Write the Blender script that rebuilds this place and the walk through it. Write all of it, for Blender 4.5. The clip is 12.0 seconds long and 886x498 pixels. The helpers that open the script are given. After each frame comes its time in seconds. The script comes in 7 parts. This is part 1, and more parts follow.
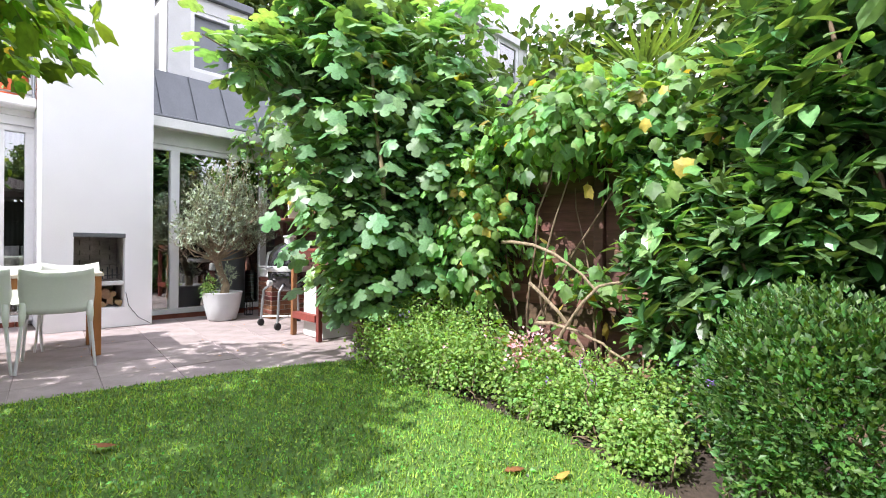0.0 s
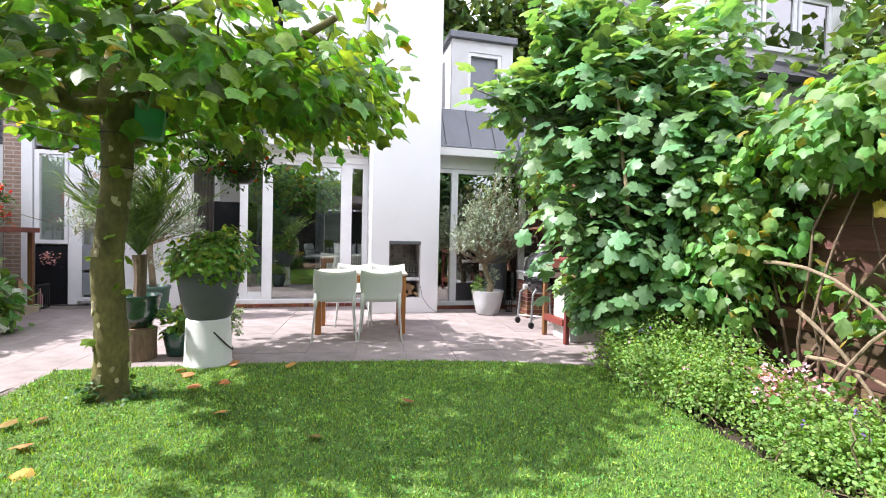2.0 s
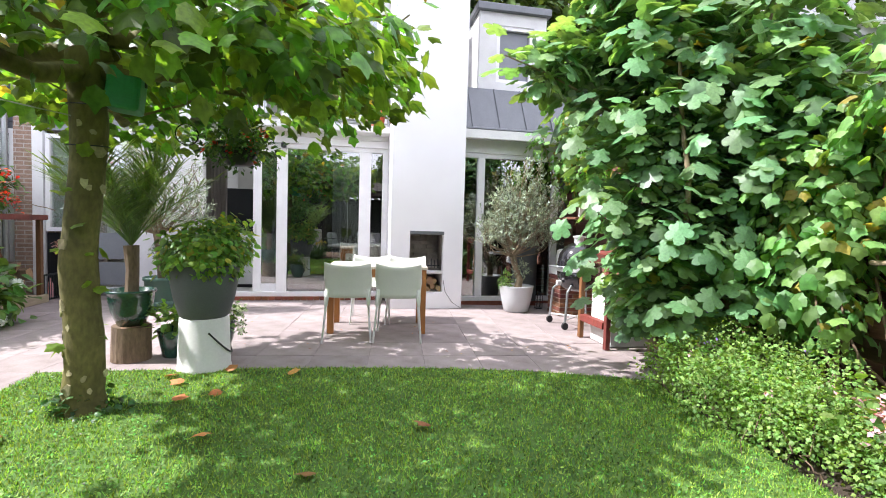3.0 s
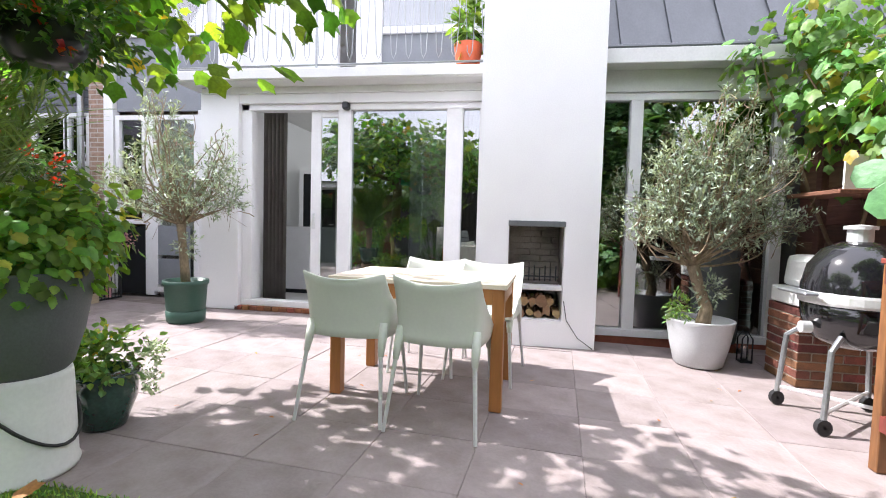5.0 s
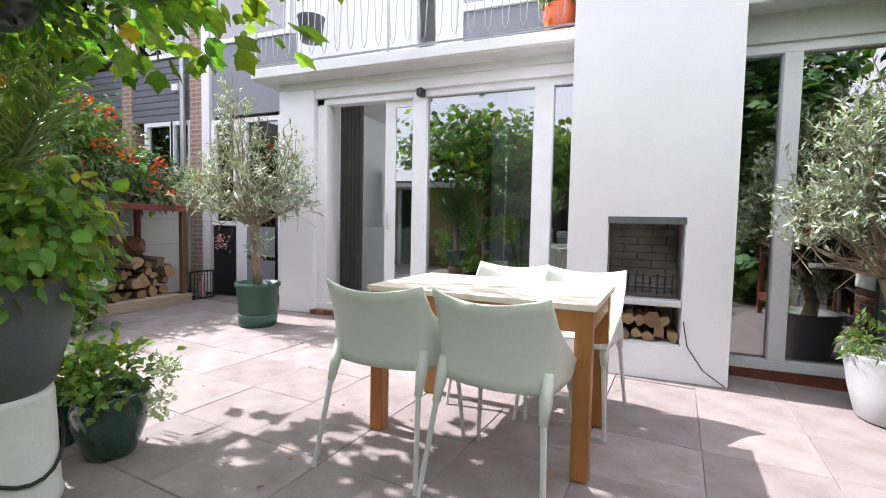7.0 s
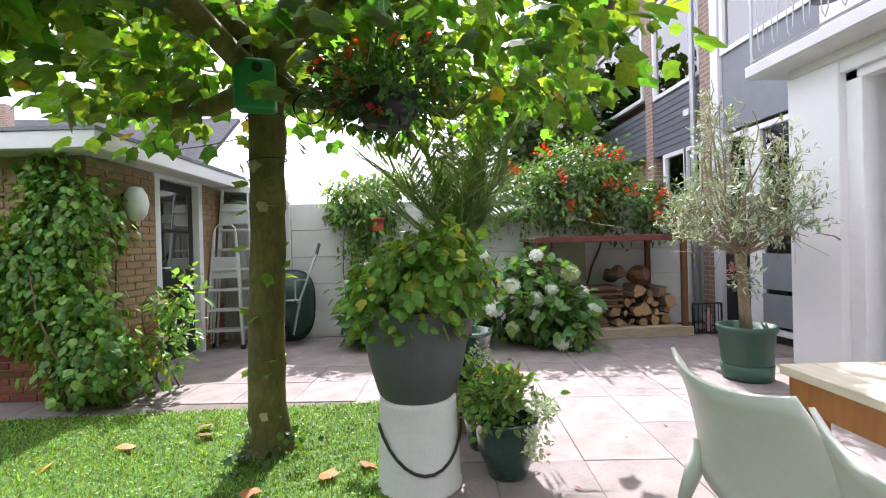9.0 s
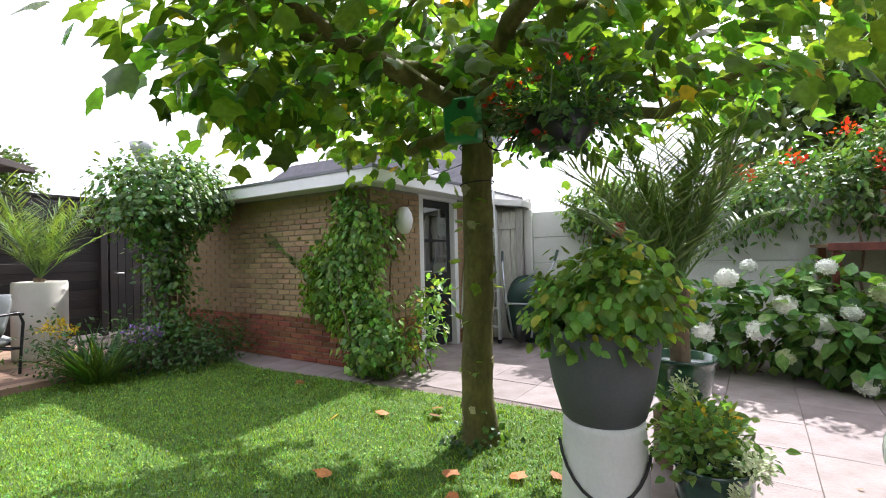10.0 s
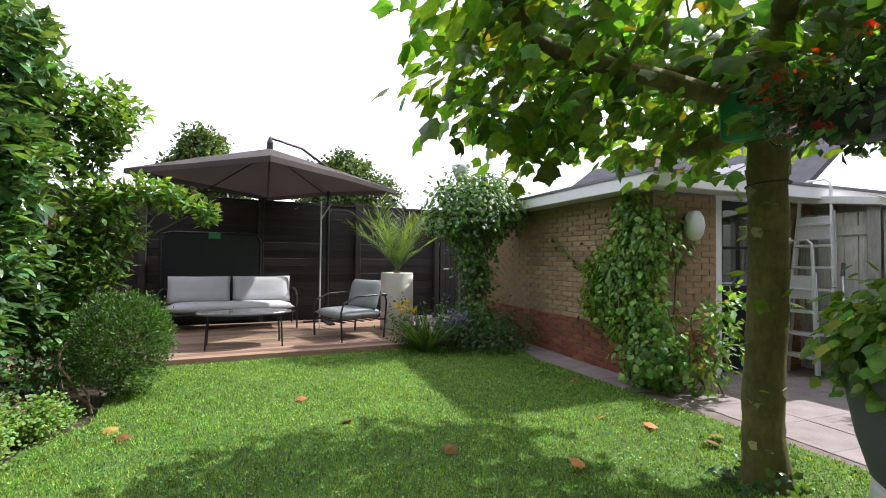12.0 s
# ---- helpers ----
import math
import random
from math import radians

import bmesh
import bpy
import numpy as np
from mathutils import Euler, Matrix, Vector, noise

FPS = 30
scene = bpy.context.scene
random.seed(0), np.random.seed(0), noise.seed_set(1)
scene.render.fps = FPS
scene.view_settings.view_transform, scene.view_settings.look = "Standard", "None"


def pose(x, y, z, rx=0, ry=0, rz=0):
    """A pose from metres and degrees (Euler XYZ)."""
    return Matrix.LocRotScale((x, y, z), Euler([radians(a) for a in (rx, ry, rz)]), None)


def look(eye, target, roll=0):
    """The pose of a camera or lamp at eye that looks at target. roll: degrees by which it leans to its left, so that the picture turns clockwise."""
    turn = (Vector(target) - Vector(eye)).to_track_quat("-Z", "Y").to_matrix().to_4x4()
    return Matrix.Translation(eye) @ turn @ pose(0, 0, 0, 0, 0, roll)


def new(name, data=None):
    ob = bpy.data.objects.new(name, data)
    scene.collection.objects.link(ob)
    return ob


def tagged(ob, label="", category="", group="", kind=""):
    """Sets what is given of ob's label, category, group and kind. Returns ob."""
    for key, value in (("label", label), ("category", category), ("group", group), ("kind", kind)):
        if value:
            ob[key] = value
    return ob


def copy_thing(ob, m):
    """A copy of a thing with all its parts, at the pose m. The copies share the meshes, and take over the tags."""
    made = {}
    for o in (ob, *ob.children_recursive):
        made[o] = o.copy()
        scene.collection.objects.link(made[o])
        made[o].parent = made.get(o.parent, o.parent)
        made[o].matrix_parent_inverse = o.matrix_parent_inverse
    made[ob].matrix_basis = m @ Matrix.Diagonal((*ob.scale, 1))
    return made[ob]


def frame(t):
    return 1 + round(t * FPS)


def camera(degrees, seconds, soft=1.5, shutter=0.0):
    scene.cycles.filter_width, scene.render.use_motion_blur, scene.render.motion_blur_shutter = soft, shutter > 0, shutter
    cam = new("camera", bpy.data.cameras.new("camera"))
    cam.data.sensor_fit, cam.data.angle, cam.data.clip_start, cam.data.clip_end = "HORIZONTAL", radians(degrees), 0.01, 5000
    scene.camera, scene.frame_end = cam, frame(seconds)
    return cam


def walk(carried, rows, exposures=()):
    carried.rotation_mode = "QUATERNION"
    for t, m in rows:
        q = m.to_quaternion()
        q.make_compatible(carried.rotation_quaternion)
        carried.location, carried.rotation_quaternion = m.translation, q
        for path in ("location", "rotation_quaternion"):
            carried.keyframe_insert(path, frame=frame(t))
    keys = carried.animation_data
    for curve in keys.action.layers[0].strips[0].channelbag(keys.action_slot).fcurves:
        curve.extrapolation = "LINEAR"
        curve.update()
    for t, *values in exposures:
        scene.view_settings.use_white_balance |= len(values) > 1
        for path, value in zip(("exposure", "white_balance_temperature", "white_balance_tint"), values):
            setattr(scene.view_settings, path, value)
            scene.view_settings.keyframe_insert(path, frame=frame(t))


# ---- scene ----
cam = camera(88.0, 12.0, 1.0)
PATH = [
    (0, (-0.147, -2.339, 1.014), (1.292, -0.951, 1.004), 0.7),
    (0.5, (-0.167, -2.597, 1.123), (0.9, -0.906, 1.098), 0.6),
    (1, (-0.24, -2.781, 1.188), (0.51, -0.928, 1.152), 1.2),
    (1.5, (-0.257, -2.766, 1.177), (0.305, -0.847, 1.137), 1.3),
    (2, (-0.253, -2.782, 1.175), (0.239, -0.844, 1.13), 1.3),
    (2.5, (-0.232, -2.713, 1.169), (0.199, -0.761, 1.107), 1.5),
    (2.7, (-0.198, -2.562, 1.197), (0.214, -0.607, 1.112), 1.6),
    (4.3, (0.555, -0.569, 1.098), (0.541, 1.428, 0.985), 1.7),
    (4.5, (0.632, -0.326, 1.087), (0.491, 1.666, 0.977), 1.7),
    (5, (0.733, 0.142, 1.073), (0.431, 2.116, 0.965), 1.6),
    (5.5, (0.789, 0.321, 1.056), (0.461, 2.292, 0.955), 1.7),
    (6, (0.812, 0.404, 1.056), (0.47, 2.372, 0.955), 1.8),
    (6.5, (0.803, 0.57, 1.05), (0.357, 2.517, 0.945), 1.6),
    (6.7, (0.792, 0.674, 1.051), (0.255, 2.598, 0.941), 1.5),
    (8.3, (0.907, 1.436, 1.07), (-0.884, 2.324, 1.016), -1.5),
    (8.5, (0.916, 1.519, 1.086), (-0.971, 2.18, 1.045), -1.8),
    (9, (0.927, 1.703, 1.12), (-1.068, 1.844, 1.11), -1.5),
    (9.5, (0.97, 1.938, 1.148), (-0.984, 1.512, 1.164), -1.4),
    (10, (0.938, 2.114, 1.188), (-0.813, 1.148, 1.209), -1.4),
    (10.5, (0.919, 2.221, 1.206), (-0.58, 0.896, 1.247), -1.1),
    (11, (0.941, 2.327, 1.199), (-0.306, 0.764, 1.251), -0.5),
    (11.5, (0.949, 2.415, 1.187), (-0.055, 0.687, 1.244), 0.2),
    (12, (0.933, 2.439, 1.2), (0.101, 0.621, 1.245), 0.6),
]
walk(cam, [(t, look(eye, target, roll)) for t, eye, target, roll in PATH],
     [(0, 1.06), (2.5, 1.08), (4.5, 1.16), (5.5, 1.04), (6.5, 0.98), (8.5, 1.0), (9.5, 1.08), (10.5, 0.62), (12, 0.52)])

# ---- world and light ----
SUN_DIR = Vector((-0.87, 0.05, 1.0)).normalized()
world = bpy.data.worlds.new("world")
scene.world = world
world.use_nodes = True
wn, wl = world.node_tree.nodes, world.node_tree.links
wn.clear()
w_out = wn.new("ShaderNodeOutputWorld")
w_bg = wn.new("ShaderNodeBackground")
w_sky = wn.new("ShaderNodeTexSky")
w_sky.sky_type = "NISHITA"
w_sky.sun_disc = False
w_sky.sun_elevation = math.asin(SUN_DIR.z)
w_sky.sun_rotation = math.atan2(SUN_DIR.x, SUN_DIR.y)
w_sky.dust_density = 3.0
w_tc = wn.new("ShaderNodeTexCoord")
w_noise = wn.new("ShaderNodeTexNoise")
w_noise.inputs["Scale"].default_value = 2.2
w_noise.inputs["Detail"].default_value = 6
w_ramp = wn.new("ShaderNodeValToRGB")
w_ramp.color_ramp.elements[0].position, w_ramp.color_ramp.elements[1].position = 0.25, 0.6
w_ramp.color_ramp.elements[0].color = (0.55, 0.55, 0.55, 1)
w_mix = wn.new("ShaderNodeMix")
w_mix.data_type = "RGBA"
w_mix.inputs[7].default_value = (9.0, 8.95, 10.5, 1)   # thin bright cloud
wl.new(w_tc.outputs["Generated"], w_noise.inputs["Vector"])
wl.new(w_noise.outputs["Fac"], w_ramp.inputs["Fac"])
wl.new(w_ramp.outputs["Color"], w_mix.inputs[0])
wl.new(w_sky.outputs[0], w_mix.inputs[6])
wl.new(w_mix.outputs[2], w_bg.inputs["Color"])
w_bg.inputs["Strength"].default_value = 0.15
wl.new(w_bg.outputs[0], w_out.inputs[0])

sun_data = bpy.data.lights.new("sun", "SUN")
sun_data.energy, sun_data.angle, sun_data.color = 4.7, radians(0.6), (1.0, 0.965, 0.985)
sun = new("sun", sun_data)
sun.matrix_world = look(SUN_DIR * 30, (0, 0, 0))


# ---- materials ----
def mat(name, col, rough=0.7, metal=0.0, var=0.12, scale=6.0, fine=60.0, bump=0.15, col2=None, rand="", leaf=0.0, spec=0.5, stretch=(1, 1, 1), coat=0.0, patch=0.5, odd=None, share=0.06):
    """A surface with broad patches (col to col2), fine grain and relief; rand 'object' or 'island' varies pieces; leaf lets light through."""
    m = bpy.data.materials.new(name)
    m.use_nodes = True
    n, l = m.node_tree.nodes, m.node_tree.links
    b = n["Principled BSDF"]
    tc, mp = n.new("ShaderNodeTexCoord"), n.new("ShaderNodeMapping")
    mp.inputs["Scale"].default_value = stretch
    l.new(tc.outputs["Object"], mp.inputs["Vector"])
    big, small = n.new("ShaderNodeTexNoise"), n.new("ShaderNodeTexNoise")
    big.inputs["Scale"].default_value, big.inputs["Detail"].default_value = scale, 5
    small.inputs["Scale"].default_value, small.inputs["Detail"].default_value = fine, 4
    l.new(mp.outputs[0], big.inputs["Vector"])
    l.new(mp.outputs[0], small.inputs["Vector"])
    c2 = col2 or tuple(c * (1 - 2.2 * var) for c in col)
    mix = n.new("ShaderNodeMix")
    mix.data_type = "RGBA"
    mix.inputs[6].default_value, mix.inputs[7].default_value = (*col, 1), (*c2, 1)
    ramp = n.new("ShaderNodeMapRange")
    ramp.inputs[1].default_value, ramp.inputs[2].default_value = patch - 0.18, patch + 0.22
    l.new(big.outputs["Fac"], ramp.inputs[0])
    l.new(ramp.outputs[0], mix.inputs[0])
    hsv = n.new("ShaderNodeHueSaturation")
    val = n.new("ShaderNodeMapRange")
    val.inputs[1].default_value, val.inputs[2].default_value = 0.3, 0.7
    val.inputs[3].default_value, val.inputs[4].default_value = 1 - var, 1 + var
    l.new(small.outputs["Fac"], val.inputs[0])
    value = val.outputs[0]
    if rand:
        info = n.new("ShaderNodeObjectInfo" if rand == "object" else "ShaderNodeNewGeometry")
        source = info.outputs["Random"] if rand == "object" else info.outputs["Random Per Island"]
        rr = n.new("ShaderNodeMapRange")
        rr.inputs[3].default_value, rr.inputs[4].default_value = 1 - 2.2 * var, 1 + 1.6 * var
        l.new(source, rr.inputs[0])
        mul = n.new("ShaderNodeMath")
        mul.operation = "MULTIPLY"
        l.new(value, mul.inputs[0])
        l.new(rr.outputs[0], mul.inputs[1])
        value = mul.outputs[0]
        hu = n.new("ShaderNodeMapRange")
        hu.inputs[3].default_value, hu.inputs[4].default_value = 0.5 - 0.10 * var, 0.5 + 0.16 * var
        wn2 = n.new("ShaderNodeTexWhiteNoise")
        wn2.noise_dimensions = "1D"
        l.new(source, wn2.inputs["W"])
        l.new(wn2.outputs["Value"], hu.inputs[0])
        l.new(hu.outputs[0], hsv.inputs["Hue"])
    l.new(value, hsv.inputs["Value"])
    colour = mix.outputs[2]
    if odd:
        pick, om = n.new("ShaderNodeMath"), n.new("ShaderNodeMix")
        pick.operation, om.data_type = "LESS_THAN", "RGBA"
        pick.inputs[1].default_value = share
        l.new(wn2.outputs["Value"], pick.inputs[0])
        l.new(pick.outputs[0], om.inputs[0])
        l.new(colour, om.inputs[6])
        om.inputs[7].default_value = (*odd, 1)
        colour = om.outputs[2]
    l.new(colour, hsv.inputs["Color"])
    l.new(hsv.outputs[0], b.inputs["Base Color"])
    b.inputs["Roughness"].default_value, b.inputs["Metallic"].default_value = rough, metal
    b.inputs["Specular IOR Level"].default_value = spec
    b.inputs["Coat Weight"].default_value = coat
    if bump:
        bp = n.new("ShaderNodeBump")
        bp.inputs["Strength"].default_value, bp.inputs["Distance"].default_value = bump, 0.01
        l.new(small.outputs["Fac"], bp.inputs["Height"])
        l.new(bp.outputs[0], b.inputs["Normal"])
    if leaf:
        tr, ms = n.new("ShaderNodeBsdfTranslucent"), n.new("ShaderNodeMixShader")
        warm = n.new("ShaderNodeMix")
        warm.data_type, warm.blend_type = "RGBA", "MULTIPLY"
        warm.inputs[0].default_value = 1.0
        warm.inputs[7].default_value = (2.6, 2.3, 0.7, 1)
        l.new(hsv.outputs[0], warm.inputs[6])
        l.new(warm.outputs[2], tr.inputs["Color"])
        ms.inputs[0].default_value = leaf
        l.new(b.outputs[0], ms.inputs[1])
        l.new(tr.outputs[0], ms.inputs[2])
        l.new(ms.outputs[0], n["Material Output"].inputs["Surface"])
    return m


def glass_mat(name, tint=(0.9, 0.95, 0.93), base=0.16, ior=1.5):
    m = bpy.data.materials.new(name)
    m.use_nodes = True
    n, l = m.node_tree.nodes, m.node_tree.links
    n.remove(n["Principled BSDF"])
    g, t, ms, fr, add = n.new("ShaderNodeBsdfGlossy"), n.new("ShaderNodeBsdfTransparent"), n.new("ShaderNodeMixShader"), n.new("ShaderNodeFresnel"), n.new("ShaderNodeMath")
    g.inputs["Roughness"].default_value = 0.0
    t.inputs["Color"].default_value = (*tint, 1)
    fr.inputs["IOR"].default_value = ior
    add.inputs[1].default_value = base
    l.new(fr.outputs[0], add.inputs[0])
    l.new(add.outputs[0], ms.inputs[0])
    l.new(t.outputs[0], ms.inputs[1])
    l.new(g.outputs[0], ms.inputs[2])
    l.new(ms.outputs[0], n["Material Output"].inputs["Surface"])
    return m


M = dict(
    render=mat("white_render", (0.79, 0.79, 0.8), 0.85, var=0.03, scale=1.5, fine=90, bump=0.12),
    frame=mat("white_paint", (0.79, 0.79, 0.8), 0.4, var=0.03, bump=0.03),
    soffit=mat("white_soffit", (0.68, 0.68, 0.67), 0.7, var=0.04, bump=0.06),
    zinc=mat("grey_zinc", (0.16, 0.17, 0.18), 0.45, metal=0.5, var=0.06, bump=0.04, stretch=(1, 1, .3)),
    clad=mat("slate_grey_cladding", (0.15, 0.16, 0.185), 0.5, var=0.08, bump=0.06, stretch=(.3, 1, 2)),
    panel=mat("grey_panel", (0.22, 0.235, 0.26), 0.5, var=0.05, bump=0.04),
    black=mat("black_paint", (0.012, 0.014, 0.018), 0.35, var=0.1, bump=0.03),
    slab=mat("concrete_slab", (0.318, 0.268, 0.262), 0.8, var=0.06, scale=5.5, fine=45, bump=0.4, rand="object", col2=(0.222, 0.180, 0.170), patch=0.52),
    joint=mat("sand_joint", (0.21, 0.172, 0.15), 0.95, var=0.2, fine=80),
    soil=mat("soil", (0.06, 0.042, 0.03), 0.95, var=0.25, fine=40, bump=0.6),
    turf=mat("turf", (0.085, 0.165, 0.024), 0.9, var=0.2, scale=1.6, fine=50, bump=0.5, col2=(0.06, 0.13, 0.02)),
    grass=mat("grass_blade", (0.225, 0.345, 0.052), 0.55, var=0.32, scale=1.2, fine=9, bump=0, rand="island", leaf=0.3, col2=(0.14, 0.24, 0.036)),
    brick_y=mat("buff_brick", (0.40, 0.27, 0.16), 0.85, var=0.13, scale=14, fine=120, bump=0.4, rand="object", col2=(0.33, 0.21, 0.12)),
    brick_r=mat("red_brick", (0.27, 0.085, 0.045), 0.8, var=0.16, scale=14, fine=120, bump=0.4, rand="object", col2=(0.20, 0.06, 0.035)),
    brick_d=mat("dark_red_brick", (0.21, 0.07, 0.042), 0.8, var=0.22, scale=14, fine=120, bump=0.4, rand="object", col2=(0.09, 0.032, 0.02)),
    brick_n=mat("neighbour_brick", (0.30, 0.19, 0.15), 0.85, var=0.16, scale=14, fine=120, bump=0.4, rand="island"),
    mortar=mat("mortar", (0.30, 0.27, 0.22), 0.95, var=0.12, fine=90, bump=0.3),
    fence=mat("dark_stained_boards", (0.026, 0.02, 0.017), 0.7, var=0.25, scale=3, fine=40, bump=0.3, rand="object", stretch=(.15, 1, 1)),
    fence_r=mat("red_brown_boards", (0.2, 0.095, 0.065), 0.75, var=0.25, scale=3, fine=40, bump=0.3, rand="object", stretch=(1, .15, 1)),
    deck=mat("deck_board", (0.33, 0.22, 0.15), 0.75, var=0.16, scale=3, fine=50, bump=0.3, rand="object", stretch=(.12, 1, 1), col2=(0.25, 0.16, 0.11)),
    teak=mat("oiled_wood", (0.42, 0.17, 0.045), 0.45, var=0.12, scale=5, fine=45, bump=0.1, stretch=(1, 1, .12)),
    tabletop=mat("pale_table_wood", (0.76, 0.66, 0.52), 0.45, var=0.1, scale=4, fine=45, bump=0.08, stretch=(.1, 1, 1)),
    plastic=mat("pale_grey_green_plastic", (0.67, 0.70, 0.62), 0.38, var=0.02, bump=0.03),
    alu=mat("brushed_aluminium", (0.72, 0.73, 0.73), 0.35, metal=0.35, var=0.05, bump=0.03),
    steel=mat("galvanised_steel", (0.40, 0.42, 0.43), 0.4, metal=0.8, var=0.1, bump=0.05),
    pot_g=mat("anthracite_pot", (0.105, 0.115, 0.12), 0.6, var=0.08, scale=5, fine=90, bump=0.1),
    pot_w=mat("pale_grey_pot", (0.50, 0.51, 0.52), 0.35, var=0.06, scale=4, fine=90, bump=0.05),
    pot_green=mat("green_plastic_pot", (0.035, 0.09, 0.065), 0.5, var=0.06, bump=0.04),
    pot_glaze=mat("dark_green_glaze", (0.02, 0.065, 0.048), 0.15, var=0.2, scale=9, bump=0.05, coat=0.6),
    pot_cream=mat("cream_stone_pot", (0.66, 0.64, 0.57), 0.7, var=0.05, fine=110, bump=0.15),
    bucket=mat("white_bucket", (0.68, 0.69, 0.66), 0.5, var=0.04, bump=0.04),
    terracotta=mat("orange_plastic", (0.62, 0.12, 0.045), 0.45, var=0.05, bump=0.03),
    bark_plane=mat("plane_bark", (0.17, 0.15, 0.045), 0.85, var=0.22, scale=8, fine=45, bump=0.5, col2=(0.075, 0.068, 0.02), stretch=(1, 1, .55), patch=.47),
    bark=mat("bark", (0.20, 0.14, 0.09), 0.9, var=0.2, scale=14, fine=60, bump=0.7, stretch=(1, 1, .3)),
    bark_olive=mat("olive_bark", (0.30, 0.23, 0.15), 0.9, var=0.2, scale=18, fine=70, bump=0.7, stretch=(1, 1, .4)),
    leaf_plane=mat("plane_leaf", (0.125, 0.225, 0.04), 0.4, var=0.3, scale=2, fine=25, bump=0.1, rand="island", leaf=0.44, col2=(0.09, 0.175, 0.03), odd=(0.34, 0.30, 0.04), share=0.022),
    leaf_single=mat("plane_leaf_single", (0.13, 0.24, 0.038), 0.45, var=0.22, scale=12, fine=60, bump=0.15, rand="object", leaf=0.48, col2=(0.11, 0.2, 0.03)),
    leaf_fig_single=mat("fig_leaf_single", (0.13, 0.25, 0.11), 0.5, var=0.2, scale=12, fine=60, bump=0.2, rand="object", leaf=0.26, col2=(0.11, 0.225, 0.085)),
    leaf_fig=mat("fig_leaf", (0.165, 0.29, 0.14), 0.38, var=0.28, scale=2, fine=25, bump=0.12, rand="island", leaf=0.3, col2=(0.13, 0.25, 0.10), odd=(0.26, 0.30, 0.07), share=.02),
    leaf_vine=mat("vine_leaf", (0.165, 0.295, 0.085), 0.5, var=0.25, scale=2, fine=25, bump=0.12, rand="island", leaf=0.34, col2=(0.13, 0.25, 0.07), odd=(0.36, 0.33, 0.07), share=.07),
    leaf_mag=mat("glossy_shrub_leaf", (0.15, 0.285, 0.11), 0.32, var=0.3, scale=3, fine=25, bump=0.08, rand="island", leaf=0.27),
    leaf_olive=mat("olive_leaf", (0.28, 0.36, 0.27), 0.55, var=0.25, scale=3, fine=30, bump=0, rand="island", leaf=0.12, col2=(0.36, 0.42, 0.35)),
    leaf_small=mat("border_leaf", (0.17, 0.3, 0.07), 0.55, var=0.25, scale=3, fine=25, bump=0.05, rand="island", leaf=0.32),
    leaf_dark=mat("dark_shrub_leaf", (0.075, 0.165, 0.045), 0.45, var=0.25, scale=3, fine=25, bump=0.05, rand="island", leaf=0.25),
    leaf_box=mat("box_leaf", (0.085, 0.18, 0.038), 0.5, var=0.25, scale=4, fine=25, bump=0.05, rand="island", leaf=0.3),
    leaf_palm=mat("palm_leaf", (0.165, 0.27, 0.08), 0.45, var=0.2, scale=3, fine=25, bump=0.05, rand="island", leaf=0.28),
    leaf_far=mat("far_leaf", (0.11, 0.18, 0.045), 0.7, var=0.3, scale=.6, fine=5, bump=0, rand="island", leaf=0.2),
    leaf_clover=mat("clover_leaf", (0.16, 0.29, 0.055), 0.5, var=0.4, scale=2, fine=12, bump=0, rand="island", leaf=0.25, col2=(0.11, 0.22, 0.04)),
    leaf_dry=mat("fallen_leaf", (0.50, 0.22, 0.07), 0.7, var=0.25, bump=0.1, rand="object", leaf=0.15),
    fl_white=mat("white_petal", (0.86, 0.88, 0.83), 0.6, var=0.04, bump=0.1, rand="island", leaf=0.0, col2=(0.8, 0.83, 0.74)),
    fl_red=mat("red_petal", (0.62, 0.045, 0.02), 0.5, var=0.15, bump=0, rand="island", leaf=0.2),
    fl_pink=mat("pink_petal", (0.72, 0.42, 0.52), 0.6, var=0.15, bump=0, rand="island", leaf=0.2),
    fl_violet=mat("violet_petal", (0.28, 0.17, 0.55), 0.6, var=0.15, bump=0, rand="island", leaf=0.2),
    fl_yellow=mat("yellow_petal", (0.72, 0.52, 0.04), 0.6, var=0.15, bump=0, rand="island", leaf=0.2),
    logwood=mat("split_log", (0.22, 0.12, 0.065), 0.85, var=0.2, scale=10, fine=60, bump=0.4, rand="object", col2=(0.15, 0.08, 0.045)),
    logend=mat("cut_log_end", (0.36, 0.22, 0.12), 0.85, var=0.16, scale=20, fine=70, bump=0.2, rand="object"),
    rawwood=mat("weathered_wood", (0.30, 0.14, 0.075), 0.8, var=0.2, scale=5, fine=50, bump=0.3, rand="object", stretch=(1, .15, 1)),
    redwood=mat("red_stained_wood", (0.20, 0.055, 0.03), 0.6, var=0.2, scale=5, fine=50, bump=0.2, rand="object", stretch=(1, 1, .2)),
    conc=mat("white_concrete", (0.7, 0.7, 0.67), 0.9, var=0.07, scale=1.5, fine=60, bump=0.25, col2=(0.56, 0.57, 0.53)),
    greywood=mat("weathered_grey_boards", (0.5, 0.49, 0.45), 0.9, var=0.16, scale=5, fine=50, bump=0.35, rand="object", stretch=(1, 1, .15), col2=(0.34, 0.33, 0.29)),
    # dark base colour puts the extension's indoor shade into its walls
    room_shaded=mat("room_wall_shade_in_colour", (0.10, 0.10, 0.10), 0.8, var=0.05, bump=0.05),
    rubber=mat("black_rubber", (0.015, 0.015, 0.016), 0.6, var=0.1, bump=0.05),
    cushion=mat("pale_grey_cushion", (0.55, 0.56, 0.57), 0.9, var=0.05, scale=4, fine=220, bump=0.25),
